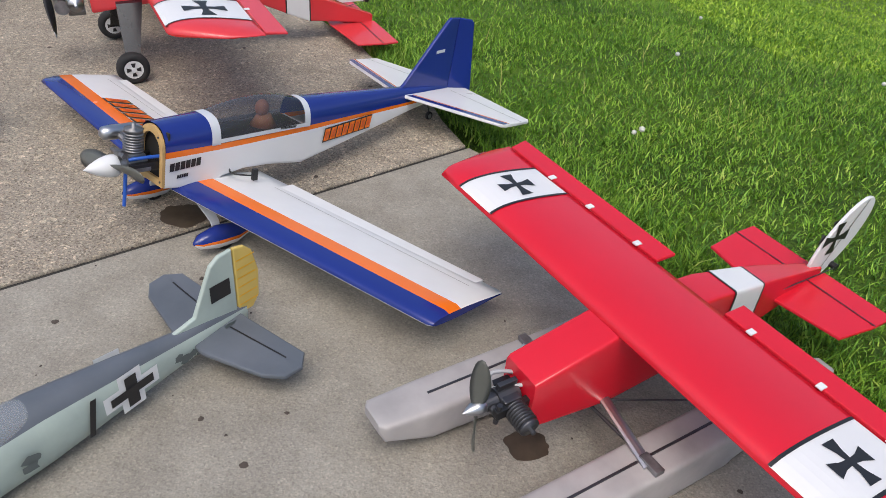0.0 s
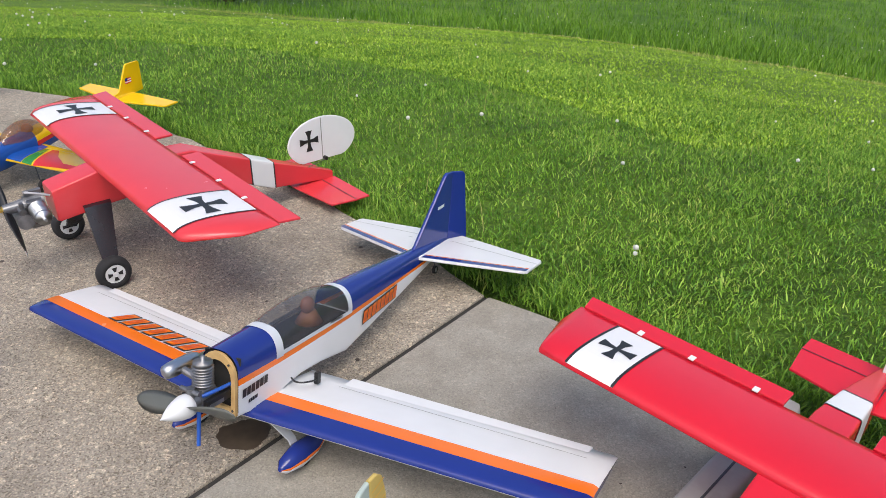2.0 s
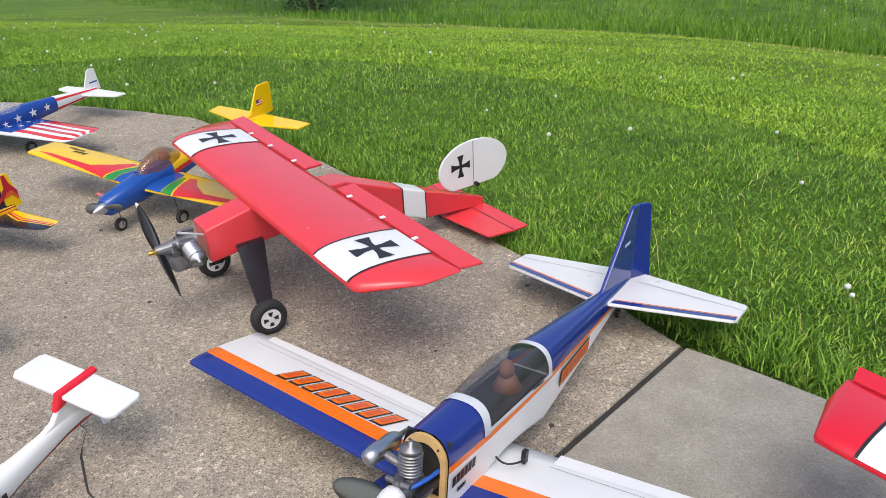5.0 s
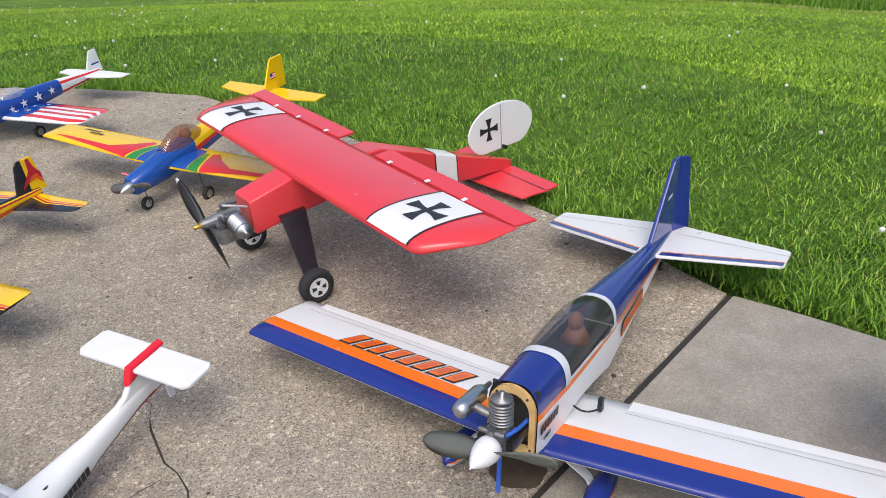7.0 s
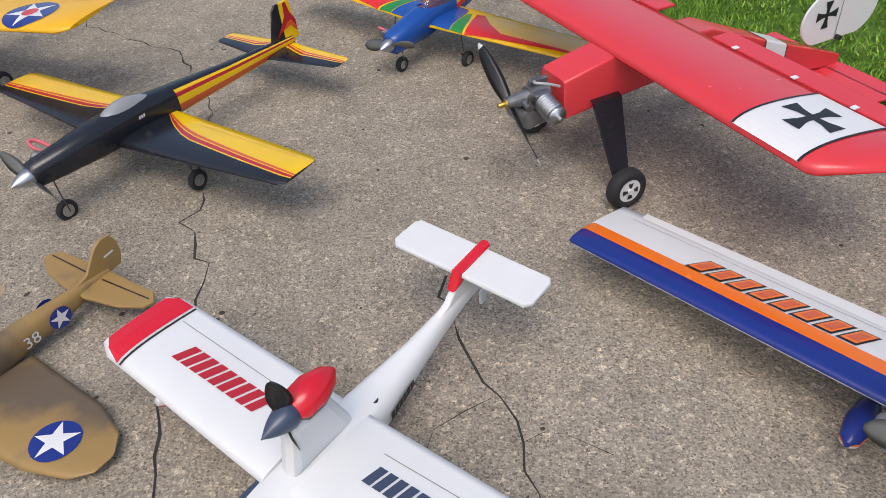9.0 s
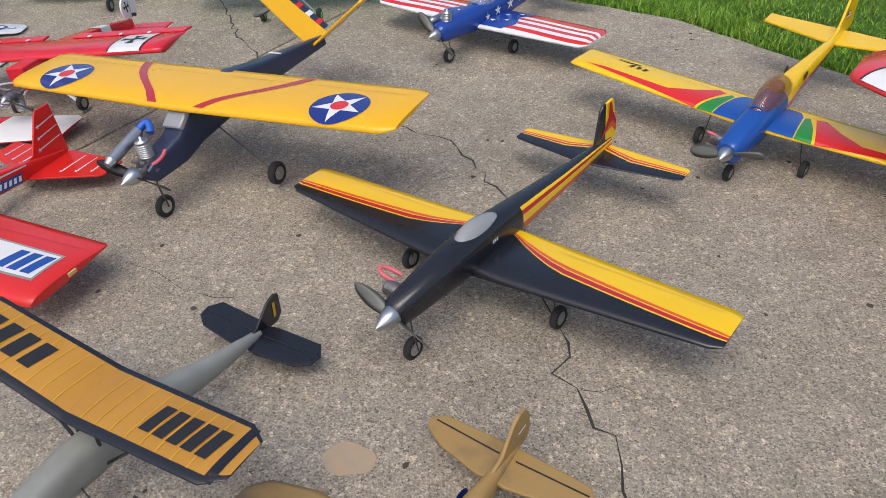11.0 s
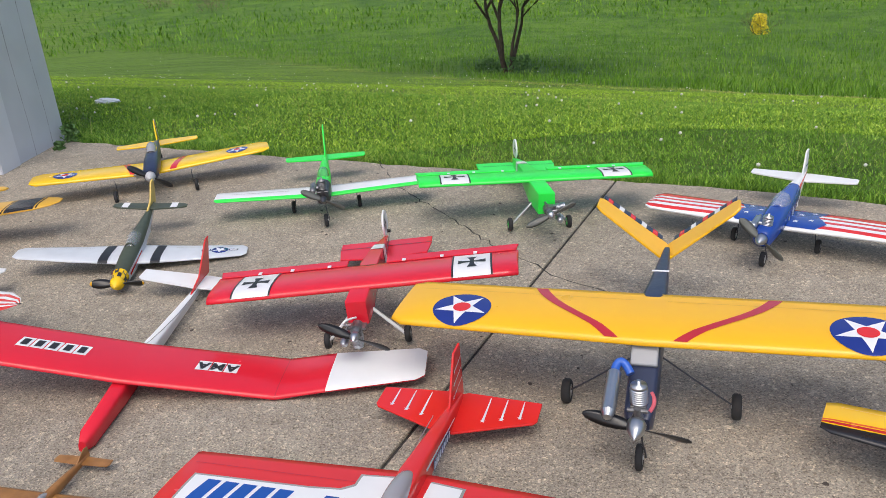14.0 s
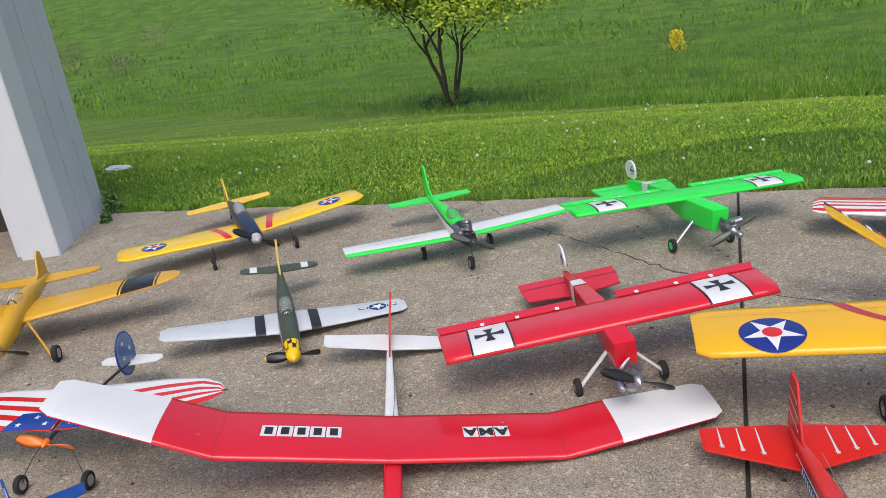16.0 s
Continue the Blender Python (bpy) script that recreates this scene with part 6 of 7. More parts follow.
secs = [(-0.42, 0.07, 0.012, 0.02, 2.4), (-0.38, 0.068, 0.042, 0.045, 2.4), (-0.2, 0.068, 0.06, 0.062, 2.4), (0.0, 0.072, 0.06, 0.064, 2.4), (0.15, 0.082, 0.048, 0.055, 2.4), (0.3, 0.105, 0.028, 0.036, 2.4), (0.45, 0.13, 0.014, 0.03, 2.4), (0.56, 0.14, 0.006, 0.03, 2.4)]
part("hull", loft("hull", secs, [(118, FOAM), (124, INK), (180, RED)], n=36), a, "white hull with red bottom")
for s in (1, -1):
    for y0, y1 in ((-0.26, -0.19), (-0.18, -0.10)):
        decal("window", [(s * 0.008, y0), (s * 0.045, y0), (s * 0.045, y1), (s * 0.008, y1)], lambda x, y: 0.130 - abs(x) * 0.25, SLATE, a, 0.003)
    side_bars(6, 0.024, 0.20, 0.088, 0.0452, INK, a, tilt=6, gap=0.05, side=s, shear=0.1, dx=0.14)
plate("fin", [(0.33, 0.13), (0.42, 0.165), (0.475, 0.225), (0.56, 0.225), (0.575, 0.12), (0.46, 0.11)], 0.018, FOAM, a, "x", 0)
plate("fin_cap", [(0.435, 0.19), (0.455, 0.235), (0.575, 0.240), (0.58, 0.228), (0.50, 0.222), (0.465, 0.195)], 0.026, RED, a, "x", 0, "red moulded cap")
stab(a, [(0, 0.46), (0.17, 0.458), (0.185, 0.475), (0.185, 0.55), (0.175, 0.565), (0, 0.566)], 0.222, FOAM, 0.012)
plate("pylon", [(-0.09, 0.12), (-0.07, 0.26), (0.03, 0.26), (0.09, 0.12)], 0.042, FOAM, a, "x", 0, bevel=0.45)
part("engine_pod", loft("engine_pod", [(-0.05, 0.278, 0.022, 0.022, 2), (-0.035, 0.278, 0.034, 0.034, 2), (0.005, 0.280, 0.036, 0.036, 2), (0.045, 0.282, 0.024, 0.024, 2), (0.065, 0.284, 0.006, 0.006, 2)], [(100, RED), (108, INK), (180, FOAM)], n=28), a, "red engine pod")
propeller(a, -0.06, 0.278, 0.17, 80, PROPBLACK, None, SLATE, 0.026, 0.06, width=0.03)
bm = bmesh.new()
cyl(bm, (0.02, 0.14, surf(0.03, 0.1)), (0.02, 0.14, surf(0.03, 0.1) + 0.006), 0.009, n=14)
bm_part("screw_cap", bm, INK, a)
plate("water_rudder", [(0.555, 0.09), (0.585, 0.1), (0.58, 0.045), (0.56, 0.05)], 0.008, PAPER, a, "x", 0)

# ---- camouflaged fighter resting on its belly ----
a = craft(-2.807, 2.488, 0.0, -26.6, 0, 0, "brown and olive camouflaged model fighter lying on its belly", "model_fighter")
B = 0.455
st = [(0.03, -0.125, 0.25, 0.022, 0.10), (B * 0.7, -0.10, 0.20, 0.028, 0.1), (B * 0.92, -0.07, 0.135, 0.03, 0.09), (B, -0.03, 0.05, 0.03, 0.05)]
surf = halves(a, st, [0.03, B * 0.7, B * 0.92, B], [(0, DRAB)], GREYPAINT)
decal("roundel", placed(DISC, 0.32, -0.02, 0.055), surf, BLUE, a, 0.0015)
decal("roundel_star", placed(STAR, 0.32, -0.02, 0.052, 180), surf, PAPER, a, 0.0025)
decal("gun_slot", [(-0.30, 0.0), (-0.26, 0.01), (-0.26, 0.015), (-0.30, 0.008)], surf, INK, a, 0.0015)
secs = [(-0.36, 0.05, 0.02, 0.02, 2.2), (-0.34, 0.052, 0.036, 0.04, 2.2), (-0.15, 0.055, 0.042, 0.052, 2.3), (0.05, 0.06, 0.036, 0.05, 2.3), (0.2, 0.062, 0.027, 0.036, 2.3), (0.4, 0.066, 0.008, 0.018, 2.2)]
part("fuselage", loft("fuselage", secs, [(180, DRAB)], n=28), a)
canopy(a, -0.08, 0.08, 0.095, 0.03, 0.035, GREYGLASS, "clear canopy with dark frames", 0.5, INK)
stab(a, [(0, 0.30), (0.03, 0.295), (0.14, 0.315), (0.2, 0.345), (0.208, 0.37), (0.18, 0.395), (0.03, 0.40), (0, 0.40)], 0.07, DRAB, 0.009, hinge=(0.02, 0.19, 0.365, 0.37))
plate("fin", [(0.28, 0.085), (0.34, 0.10), (0.385, 0.155), (0.41, 0.168), (0.435, 0.165), (0.45, 0.14), (0.452, 0.10), (0.44, 0.07), (0.34, 0.06)], 0.009, DRAB, a, "x", 0)
for s in (1, -1):
    upright("roundel", placed(DISC, 0.225, 0.062, 0.03), s * 0.0285, BLUE, a)
    upright("roundel_star", placed(STAR, 0.225, 0.062, 0.029), s * 0.0296, PAPER, a)
    side_text("38", 0.045, 0.14, 0.06, s * 0.0335, PAPER, a, s)
    upright("fin_mark", [(0.40, 0.115), (0.43, 0.118), (0.43, 0.124), (0.40, 0.121)], s * 0.006, PAPER, a)
propeller(a, -0.36, 0.05, 0.2, 0, PROPBLACK, None, DRAB, 0.02, 0.04, width=0.024)

# ---- amber and black tissue-covered model ----
a = craft(-3.489, 2.718, 0.0, -20.7, 0, 4.0, "amber and black tissue-covered high-wing model airplane with grey fuselage")
B = 0.405
st = [(0.0, -0.09, 0.165, 0.300, 0.10), (B * 0.9, -0.085, 0.155, 0.34, 0.10), (B, -0.055, 0.10, 0.345, 0.05)]
surf = halves(a, st, [0.0, B * 0.9, B], [(0, BLACK), (0.12, AMBER), (0.93, BLACK)], BLACK)
for s in (1, -1):
    for i in range(1, 9):
        slit(a, surf, s * B * 0.1 * i, -0.068, s * B * 0.1 * i, 0.06, 0.003, OLDYELLOW)
    slit(a, surf, s * B * 0.93, -0.075, s * B * 0.93, 0.062, 0.02, BLACK)
bars(5, 0.07, -0.26, -0.005, 180, surf, INK, a, gap=0.22, shear=0.1, wide=0.5)
bars(5, 0.07, 0.26, -0.005, 180, surf, INK, a, gap=0.12, shear=0.1, wide=0.4)
secs = [(-0.28, 0.16, 0.03, 0.035, 3), (-0.1, 0.17, 0.038, 0.055, 3), (0.1, 0.155, 0.034, 0.05, 2.5), (0.3, 0.105, 0.022, 0.03, 2.3), (0.46, 0.075, 0.01, 0.014, 2.2)]
part("fuselage", loft("fuselage", secs, [(180, GREYPAINT)], n=24), a, "grey fuselage")
for s in (1, -1):
    strut("wing_strut", a, (s * 0.03, -0.05, 0.14), (s * 0.2, -0.04, surf(0.2, -0.04) - 0.02), 0.004, BLACK)
    strut("cabane", a, (s * 0.03, -0.05, 0.2), (s * 0.03, -0.05, 0.30), 0.004, BLACK)
stab(a, [(0, 0.40), (0.04, 0.395), (0.15, 0.41), (0.185, 0.435), (0.19, 0.47), (0.165, 0.505), (0.03, 0.50), (0, 0.49)], 0.075, BLACK, 0.007, hinge=(0.02, 0.17, 0.455, 0.46))
plate("fin", [(0.40, 0.085), (0.45, 0.10), (0.50, 0.15), (0.53, 0.16), (0.545, 0.15), (0.548, 0.085), (0.53, 0.065), (0.42, 0.07)], 0.007, BLACK, a, "x", 0)
for s in (1, -1):
    upright("fin_mark", [(0.515, 0.09), (0.525, 0.09), (0.525, 0.14), (0.515, 0.14)], s * 0.005, OLDYELLOW, a)
propeller(a, -0.29, 0.16, 0.2, 10, NYLON, None, ALU, 0.014, 0.03, width=0.024)
wire_gear(a, 0.13, -0.12, 0.15, 0.03)

# ---- red low-wing model with white panels ----
a = craft(-4.571, 3.442, 0.0, -13.4, 0, 0, "red low-wing model airplane with white panels and silver streamers")
B = 0.665
st = [(0.02, -0.165, 0.345, 0.130, 0.13), (B * 0.985, -0.160, 0.31, 0.125, 0.13), (B, -0.155, 0.30, 0.125, 0.10)]
surf = halves(a, st, [0.02, B * 0.985, B], [(0, RED2)], RED2)
for s in (1, -1):
    pts = [(0.05, -0.085), (0.60, -0.078), (0.60, 0.035), (0.26, 0.045), (0.17, 0.055), (0.14, 0.08), (0.14, 0.13), (0.05, 0.14)]
    big = [(p[0] + (0.008 if p[0] > 0.1 else 0), p[1] + (0.008 if p[1] > 0 else -0.008)) for p in pts]
    decal("panel_edge", [(s * p[0], p[1]) for p in (big if s > 0 else big[::-1])], surf, GREYPAINT, a, 0.0012)
    decal("wing_panel", [(s * p[0], p[1]) for p in (pts if s > 0 else pts[::-1])], surf, PAPER, a, 0.0022)
    bars(3, 0.088, s * 0.33 + 0.19, -0.022, 180, surf, BRIGHTBLUE, a, gap=0.14, shear=0.2, wide=0.42, lift=0.0034)
    bars(5, 0.088, s * 0.33 - 0.10, -0.022, 180, surf, BRIGHTBLUE, a, gap=0.14, shear=0.2, wide=0.48, lift=0.0034)
    slit(a, surf, s * 0.14, 0.10, s * 0.64, 0.095, 0.002, MAROON)
secs = [(-0.42, 0.15, 0.03, 0.03, 4), (-0.40, 0.15, 0.034, 0.04, 5), (-0.15, 0.15, 0.034, 0.05, 5), (0.12, 0.145, 0.032, 0.05, 5), (0.4, 0.105, 0.02, 0.035, 5), (0.63, 0.075, 0.008, 0.018, 5)]
part("fuselage", loft("fuselage", secs, [(180, RED2)], n=24), a)
canopy(a, -0.15, 0.12, 0.19, 0.03, 0.04, GREYGLASS, "silvery canopy", 0.5)
stab(a, [(0, 0.45), (0.02, 0.44), (0.255, 0.535), (0.265, 0.55), (0.265, 0.645), (0.02, 0.66), (0, 0.65)], 0.072, RED2, 0.008)
plate("fin", [(0.42, 0.11), (0.50, 0.13), (0.565, 0.26), (0.575, 0.275), (0.64, 0.275), (0.655, 0.08), (0.5, 0.07)], 0.008, RED2, a, "x", 0)
for s in (1, -1):
    for i in range(3):
        x0 = s * (0.10 + i * 0.055)
        decal("streamer", [(x0 - 0.004, 0.51 + i * 0.018), (x0 + 0.004, 0.51 + i * 0.018), (x0 + 0.0015, 0.64), (x0 - 0.0015, 0.64)], lambda x, y: 0.076, SILVER, a, 0.0014)
        decal("streamer_star", placed(STAR, x0, 0.515 + i * 0.018, 0.010), lambda x, y: 0.076, SILVER, a, 0.0024)
        upright("streamer", [(0.535 + i * 0.012, 0.135 + i * 0.04), (0.64, 0.15 + i * 0.04), (0.64, 0.153 + i * 0.04), (0.535 + i * 0.012, 0.141 + i * 0.04)], s * 0.0055, SILVER, a)
        upright("streamer_star", placed(STAR, 0.535 + i * 0.012, 0.138 + i * 0.04, 0.009), s * 0.0062, SILVER, a)
    upright("fuselage_streamer", [(0.16, 0.165), (0.44, 0.135), (0.44, 0.13), (0.16, 0.155)], s * 0.0335, SILVER, a)
    side_bars(9, 0.034, 0.32, 0.108, 0.0275, BRIGHTBLUE, a, tilt=-8, gap=0.02, side=s, dx=0.045)
    side_bars(9, 0.020, 0.32, 0.108, 0.0285, PAPER, a, tilt=-8, gap=0.47, side=s, dx=0.045)
    bm = bmesh.new()
    box(bm, (s * (B + 0.003), 0.0, 0.13), (0.006, 0.03, 0.012))
    bm_part("tip_guide", bm, WOOD, a)
propeller(a, -0.42, 0.15, 0.26, 30, PROPBLACK, None, ALU, 0.022, 0.05, width=0.026)
engine(a, -0.40, 0.15, 0.85, 90, 0, CAST, CAST)
for s in (1, -1):
    strut("gear_leg", a, (s * 0.03, -0.20, 0.115), (s * 0.185, -0.26, 0.04), 0.008, STEEL, 1.8)
    wheel(a, s * 0.2, -0.265, 0.042, 0.03)

# ---- yellow V-tail model with dark fuselage ----
a = craft(-3.805, 4.100, 0.009, -16.2, 3.0, -2.4, "yellow high-wing model airplane with V tail and dark fuselage")
B = 0.83
st = [(0.0, -0.155, 0.31, 0.318, 0.12), (B * 0.95, -0.145, 0.29, 0.325, 0.12), (B, -0.115, 0.24, 0.325, 0.06)]
surf = halves(a, st, [0.0, B * 0.95, B], [(0, CHROME_YELLOW)], CHROME_YELLOW)
for s in (1, -1):
    roundel(a, s * 0.60, -0.045, 0.098, surf, RED2, a=180)
    pts = []
    for i in range(9):
        k = i / 8
        pts.append((0.05 + 0.27 * k + 0.05 * math.sin(k * 3.14), -0.14 + 0.285 * k ** 0.8))
    band = [(p[0] - 0.02, p[1]) for p in pts] + [(p[0] + 0.02, p[1]) for p in reversed(pts)]
    decal("wing_stripe", [(s * p[0] + s * 0.05, p[1]) for p in (band if s > 0 else band[::-1])], surf, MAROON, a, 0.0013)
    slit(a, surf, s * 0.05, 0.095, s * 0.52, 0.09, 0.003, OLDYELLOW)
    slit(a, surf, s * 0.52, 0.09, s * 0.78, 0.085, 0.003, OLDYELLOW)
secs = [(-0.36, 0.19, 0.032, 0.02, 5), (-0.34, 0.19, 0.04, 0.035, 6), (-0.2, 0.2, 0.045, 0.05, 6), (-0.1, 0.245, 0.045, 0.075, 6), (0.15, 0.252, 0.042, 0.07, 6), (0.3, 0.235, 0.034, 0.05, 6), (0.75, 0.178, 0.012, 0.022, 5)]
part("fuselage", loft("fuselage", secs, [(180, NAVYF)], n=24), a)
bm = bmesh.new()
box(bm, (0, -0.145, 0.275), (0.08, 0.075, 0.045), pose(0, 0, 0, 35, 0, 0))
bm_part("windscreen", bm, GREYGLASS, a, "scuffed clear windscreen")
plate("boom_tape", [(-0.03, 0.42), (0.03, 0.42), (0.03, 0.43), (-0.03, 0.43)], 0.002, PAPER, a, "z", 0.264)
for s in (1, -1):
    m = pose(0, 0, 0.185, 0, -s * 37, 0)
    vp = [(0.0, 0.66), (0.02, 0.655), (0.31, 0.70), (0.335, 0.72), (0.335, 0.80), (0.31, 0.815), (0.01, 0.80), (0, 0.79)]
    plate("v_tail", [(s * p[0], p[1]) for p in (vp if s > 0 else vp[::-1])], 0.01, CHROME_YELLOW, a, "z", 0.0, m=m)
    er = [(0.03, 0.808), (0.315, 0.822), (0.32, 0.85), (0.03, 0.842)]
    plate("ruddervator", [(s * p[0], p[1]) for p in (er if s > 0 else er[::-1])], 0.008, NAVYF, a, "z", 0.0, m=m)
    for i in range(5):
        er = [(0.055 + 0.055 * i, 0.808), (0.08 + 0.055 * i, 0.809), (0.08 + 0.055 * i, 0.846), (0.055 + 0.055 * i, 0.845)]
        plate("check_mark", [(s * p[0], p[1]) for p in (er if s > 0 else er[::-1])], 0.011, PAPER if i % 2 else RED2, a, "z", 0.0, m=m)
propeller(a, -0.40, 0.21, 0.30, 12, PROPBLACK, None, ALU, 0.027, 0.055, width=0.026)
engine(a, -0.375, 0.205, 0.95, 0, 0, CAST, ALU)
bm = bmesh.new()
cyl(bm, (-0.075, -0.40, 0.255), (-0.075, -0.26, 0.285), 0.02, n=18)
cyl(bm, (-0.075, -0.42, 0.25), (-0.075, -0.40, 0.255), 0.012, 0.02, n=18)
bm_part("muffler", bm, ALU, a, "cylindrical metal muffler")
tube("exhaust_tube", [(-0.075, -0.26, 0.285), (-0.075, -0.23, 0.30), (-0.05, -0.22, 0.305), (-0.03, -0.25, 0.28)], 0.013, TUBEBLUE, a, "blue silicone exhaust tube")
tube("fuel_line", [(0.03, -0.34, 0.22), (0.05, -0.3, 0.225), (0.03, -0.27, 0.235)], 0.006, PINK, a)
for s in (1, -1):
    tube("gear_leg", [(s * 0.03, -0.02, 0.20), (s * 0.25, -0.04, 0.045), (s * 0.263, -0.04, 0.042)], 0.003, STEEL, a)
    wheel(a, s * 0.266, -0.04, 0.042, 0.03, 0.0)
nose_gear(a, -0.329, 0.18, 0.04, rad=0.003, zw=0.005)

# ---- green and white low-wing model ----
a = craft(-5.245, 6.075, 0.0, 10.0, -0.7, 0.3, "bright green and white low-wing model airplane, green canopy")
B = 0.61
st = [(0.03, -0.10, 0.195, 0.120, 0.12), (B * 0.97, -0.085, 0.165, 0.138, 0.12), (B, -0.07, 0.14, 0.14, 0.06)]
surf = halves(a, st, [0.03, B * 0.97, B], [(0, GREEN), (0.16, PAPER)], GREEN)
slit(a, surf, -0.2, 0.01, -0.52, 0.012, 0.006, GREYPAINT)
secs = [(-0.30, 0.175, 0.03, 0.03, 3), (-0.28, 0.175, 0.036, 0.04, 3), (-0.12, 0.17, 0.042, 0.055, 2.8), (0.05, 0.165, 0.042, 0.06, 2.8), (0.3, 0.165, 0.028, 0.042, 2.6), (0.63, 0.155, 0.008, 0.02, 2.4)]
part("cowl", loft("cowl", secs[:3], [(180, STEEL)], n=24), a, "dark grey nose")
part("fuselage", loft("fuselage", secs[2:], [(75, GREEN), (88, INK), (180, PAPER)], n=32), a)
canopy(a, -0.09, 0.12, 0.21, 0.034, 0.045, glass_mat("green_canopy", (0.10, 0.45, 0.12), 0.06, 0.75), "green tinted canopy", 0.5, GREEN)
stab(a, [(0, 0.53), (0.03, 0.53), (0.24, 0.56), (0.25, 0.58), (0.25, 0.64), (0.03, 0.65), (0, 0.65)], 0.155, GREEN, 0.009)
plate("fin", [(0.45, 0.18), (0.58, 0.22), (0.64, 0.335), (0.655, 0.345), (0.70, 0.345), (0.71, 0.33), (0.69, 0.16), (0.52, 0.15)], 0.009, GREEN, a, "x", 0)
propeller(a, -0.335, 0.178, 0.25, 28, NYLON, None, STEEL, 0.018, 0.035, width=0.026)
engine(a, -0.31, 0.178, 0.9, 0, -1, STEEL, CAST)
wire_gear(a, 0.188, 0.02, 0.125, 0.036, 0.18)
nose_gear(a, -0.254, 0.14, 0.036)

# ---- silver and olive fighter on its belly ----
a = craft(-6.106, 5.410, 0.0, 10.4, 0.0, 6.0, "silver and olive model fighter with yellow checkered nose", "model_fighter")
B = 0.555
st = [(0.03, -0.125, 0.24, 0.058, 0.10), (B * 0.5, -0.10, 0.19, 0.062, 0.1), (B * 0.95, -0.07, 0.14, 0.07, 0.09), (B, -0.045, 0.085, 0.071, 0.05)]
surf = halves(a, st, [0.03, B * 0.5, B * 0.95, B], [(0, SILVER)], SILVER)
for s in (1, -1):
    pts = [(0.10, -0.12), (0.145, -0.117), (0.145, 0.10), (0.10, 0.105)]
    decal("wing_stripe", [(s * p[0], p[1]) for p in (pts if s > 0 else pts[::-1])], surf, INK, a, 0.0013)
    slit(a, surf, s * 0.2, 0.06, s * 0.5, 0.05, 0.002, GREYPAINT)
roundel(a, 0.42, 0.0, 0.042, surf, None, a=180)
for s in (1, -1):
    pts = [(0.42 + s * 0.045, -0.013), (0.42 + s * 0.09, -0.013), (0.42 + s * 0.09, 0.013), (0.42 + s * 0.045, 0.013)]
    decal("roundel_bar", pts if s > 0 else pts[::-1], surf, BLUE, a, 0.0015)
    pts = [(0.42 + s * 0.05, -0.008), (0.42 + s * 0.086, -0.008), (0.42 + s * 0.086, 0.008), (0.42 + s * 0.05, 0.008)]
    decal("roundel_bar", pts if s > 0 else pts[::-1], surf, PAPER, a, 0.0025)
secs = [(-0.33, 0.055, 0.03, 0.032, 2.2), (-0.27, 0.058, 0.037, 0.043, 2.3), (-0.12, 0.065, 0.042, 0.058, 2.5), (0.05, 0.075, 0.042, 0.062, 2.5), (0.25, 0.10, 0.03, 0.045, 2.4), (0.52, 0.14, 0.008, 0.022, 2.3)]
part("nose_band", loft("nose_band", secs[:2], [(180, YELLOW)], n=24), a, "yellow and black checkered nose band")
part("fuselage", loft("fuselage", secs[1:], [(70, OLIVE), (180, SILVER)], n=28), a)
for i in range(12):
    for j in range(2):
        if (i + j) % 2 == 0:
            t0, t1 = 2 * math.pi * i / 12, 2 * math.pi * (i + 1) / 12
            y0, y1 = -0.328 + j * 0.028, -0.30 + j * 0.028
            bm = bmesh.new()
            def ring(t, y):
                k = (y + 0.33) / 0.06
                return ((0.0315 + 0.007 * k) * math.sin(t), y, 0.055 + 0.003 * k + (0.0335 + 0.011 * k) * math.cos(t))
            tm = (t0 + t1) / 2
            bm.faces.new([bm.verts.new(ring(t, y)) for t, y in ((t0, y0), (tm, y0), (t1, y0), (t1, y1), (tm, y1), (t0, y1))])
            bm_part("check_mark", bm, INK, a)
for s in (1, -1):
    upright("flank_stripe", [(-0.26, 0.07), (0.0, 0.085), (0.0, 0.075), (-0.26, 0.055)], s * 0.0425, RED2, a)
    side_bars(4, 0.04, 0.2, 0.1, 0.0365, PAPER, a, gap=0.1, shear=0.1, side=s, dx=0.06)
canopy(a, -0.07, 0.13, 0.118, 0.032, 0.05, CLEAR, "clear bubble canopy", 0.45, OLIVE)
stab(a, [(0, 0.40), (0.03, 0.395), (0.17, 0.42), (0.194, 0.44), (0.194, 0.47), (0.17, 0.49), (0.03, 0.49), (0, 0.49)], 0.155, OLIVE, 0.009)
for s in (1, -1):
    pts = [(0.11, 0.41), (0.145, 0.416), (0.145, 0.49), (0.11, 0.49)]
    decal("stab_band", [(s * p[0], p[1]) for p in (pts if s > 0 else pts[::-1])], lambda x, y: 0.1595, PAPER, a, 0.0013)
plate("fin", [(0.36, 0.155), (0.46, 0.185), (0.505, 0.27), (0.52, 0.278), (0.56, 0.277), (0.575, 0.22), (0.57, 0.14), (0.45, 0.14)], 0.01, OCHRE, a, "x", 0)
propeller(a, -0.34, 0.055, 0.24, 0, PROPBLACK, CHROME_YELLOW, YELLOW, 0.032, 0.05, width=0.03)

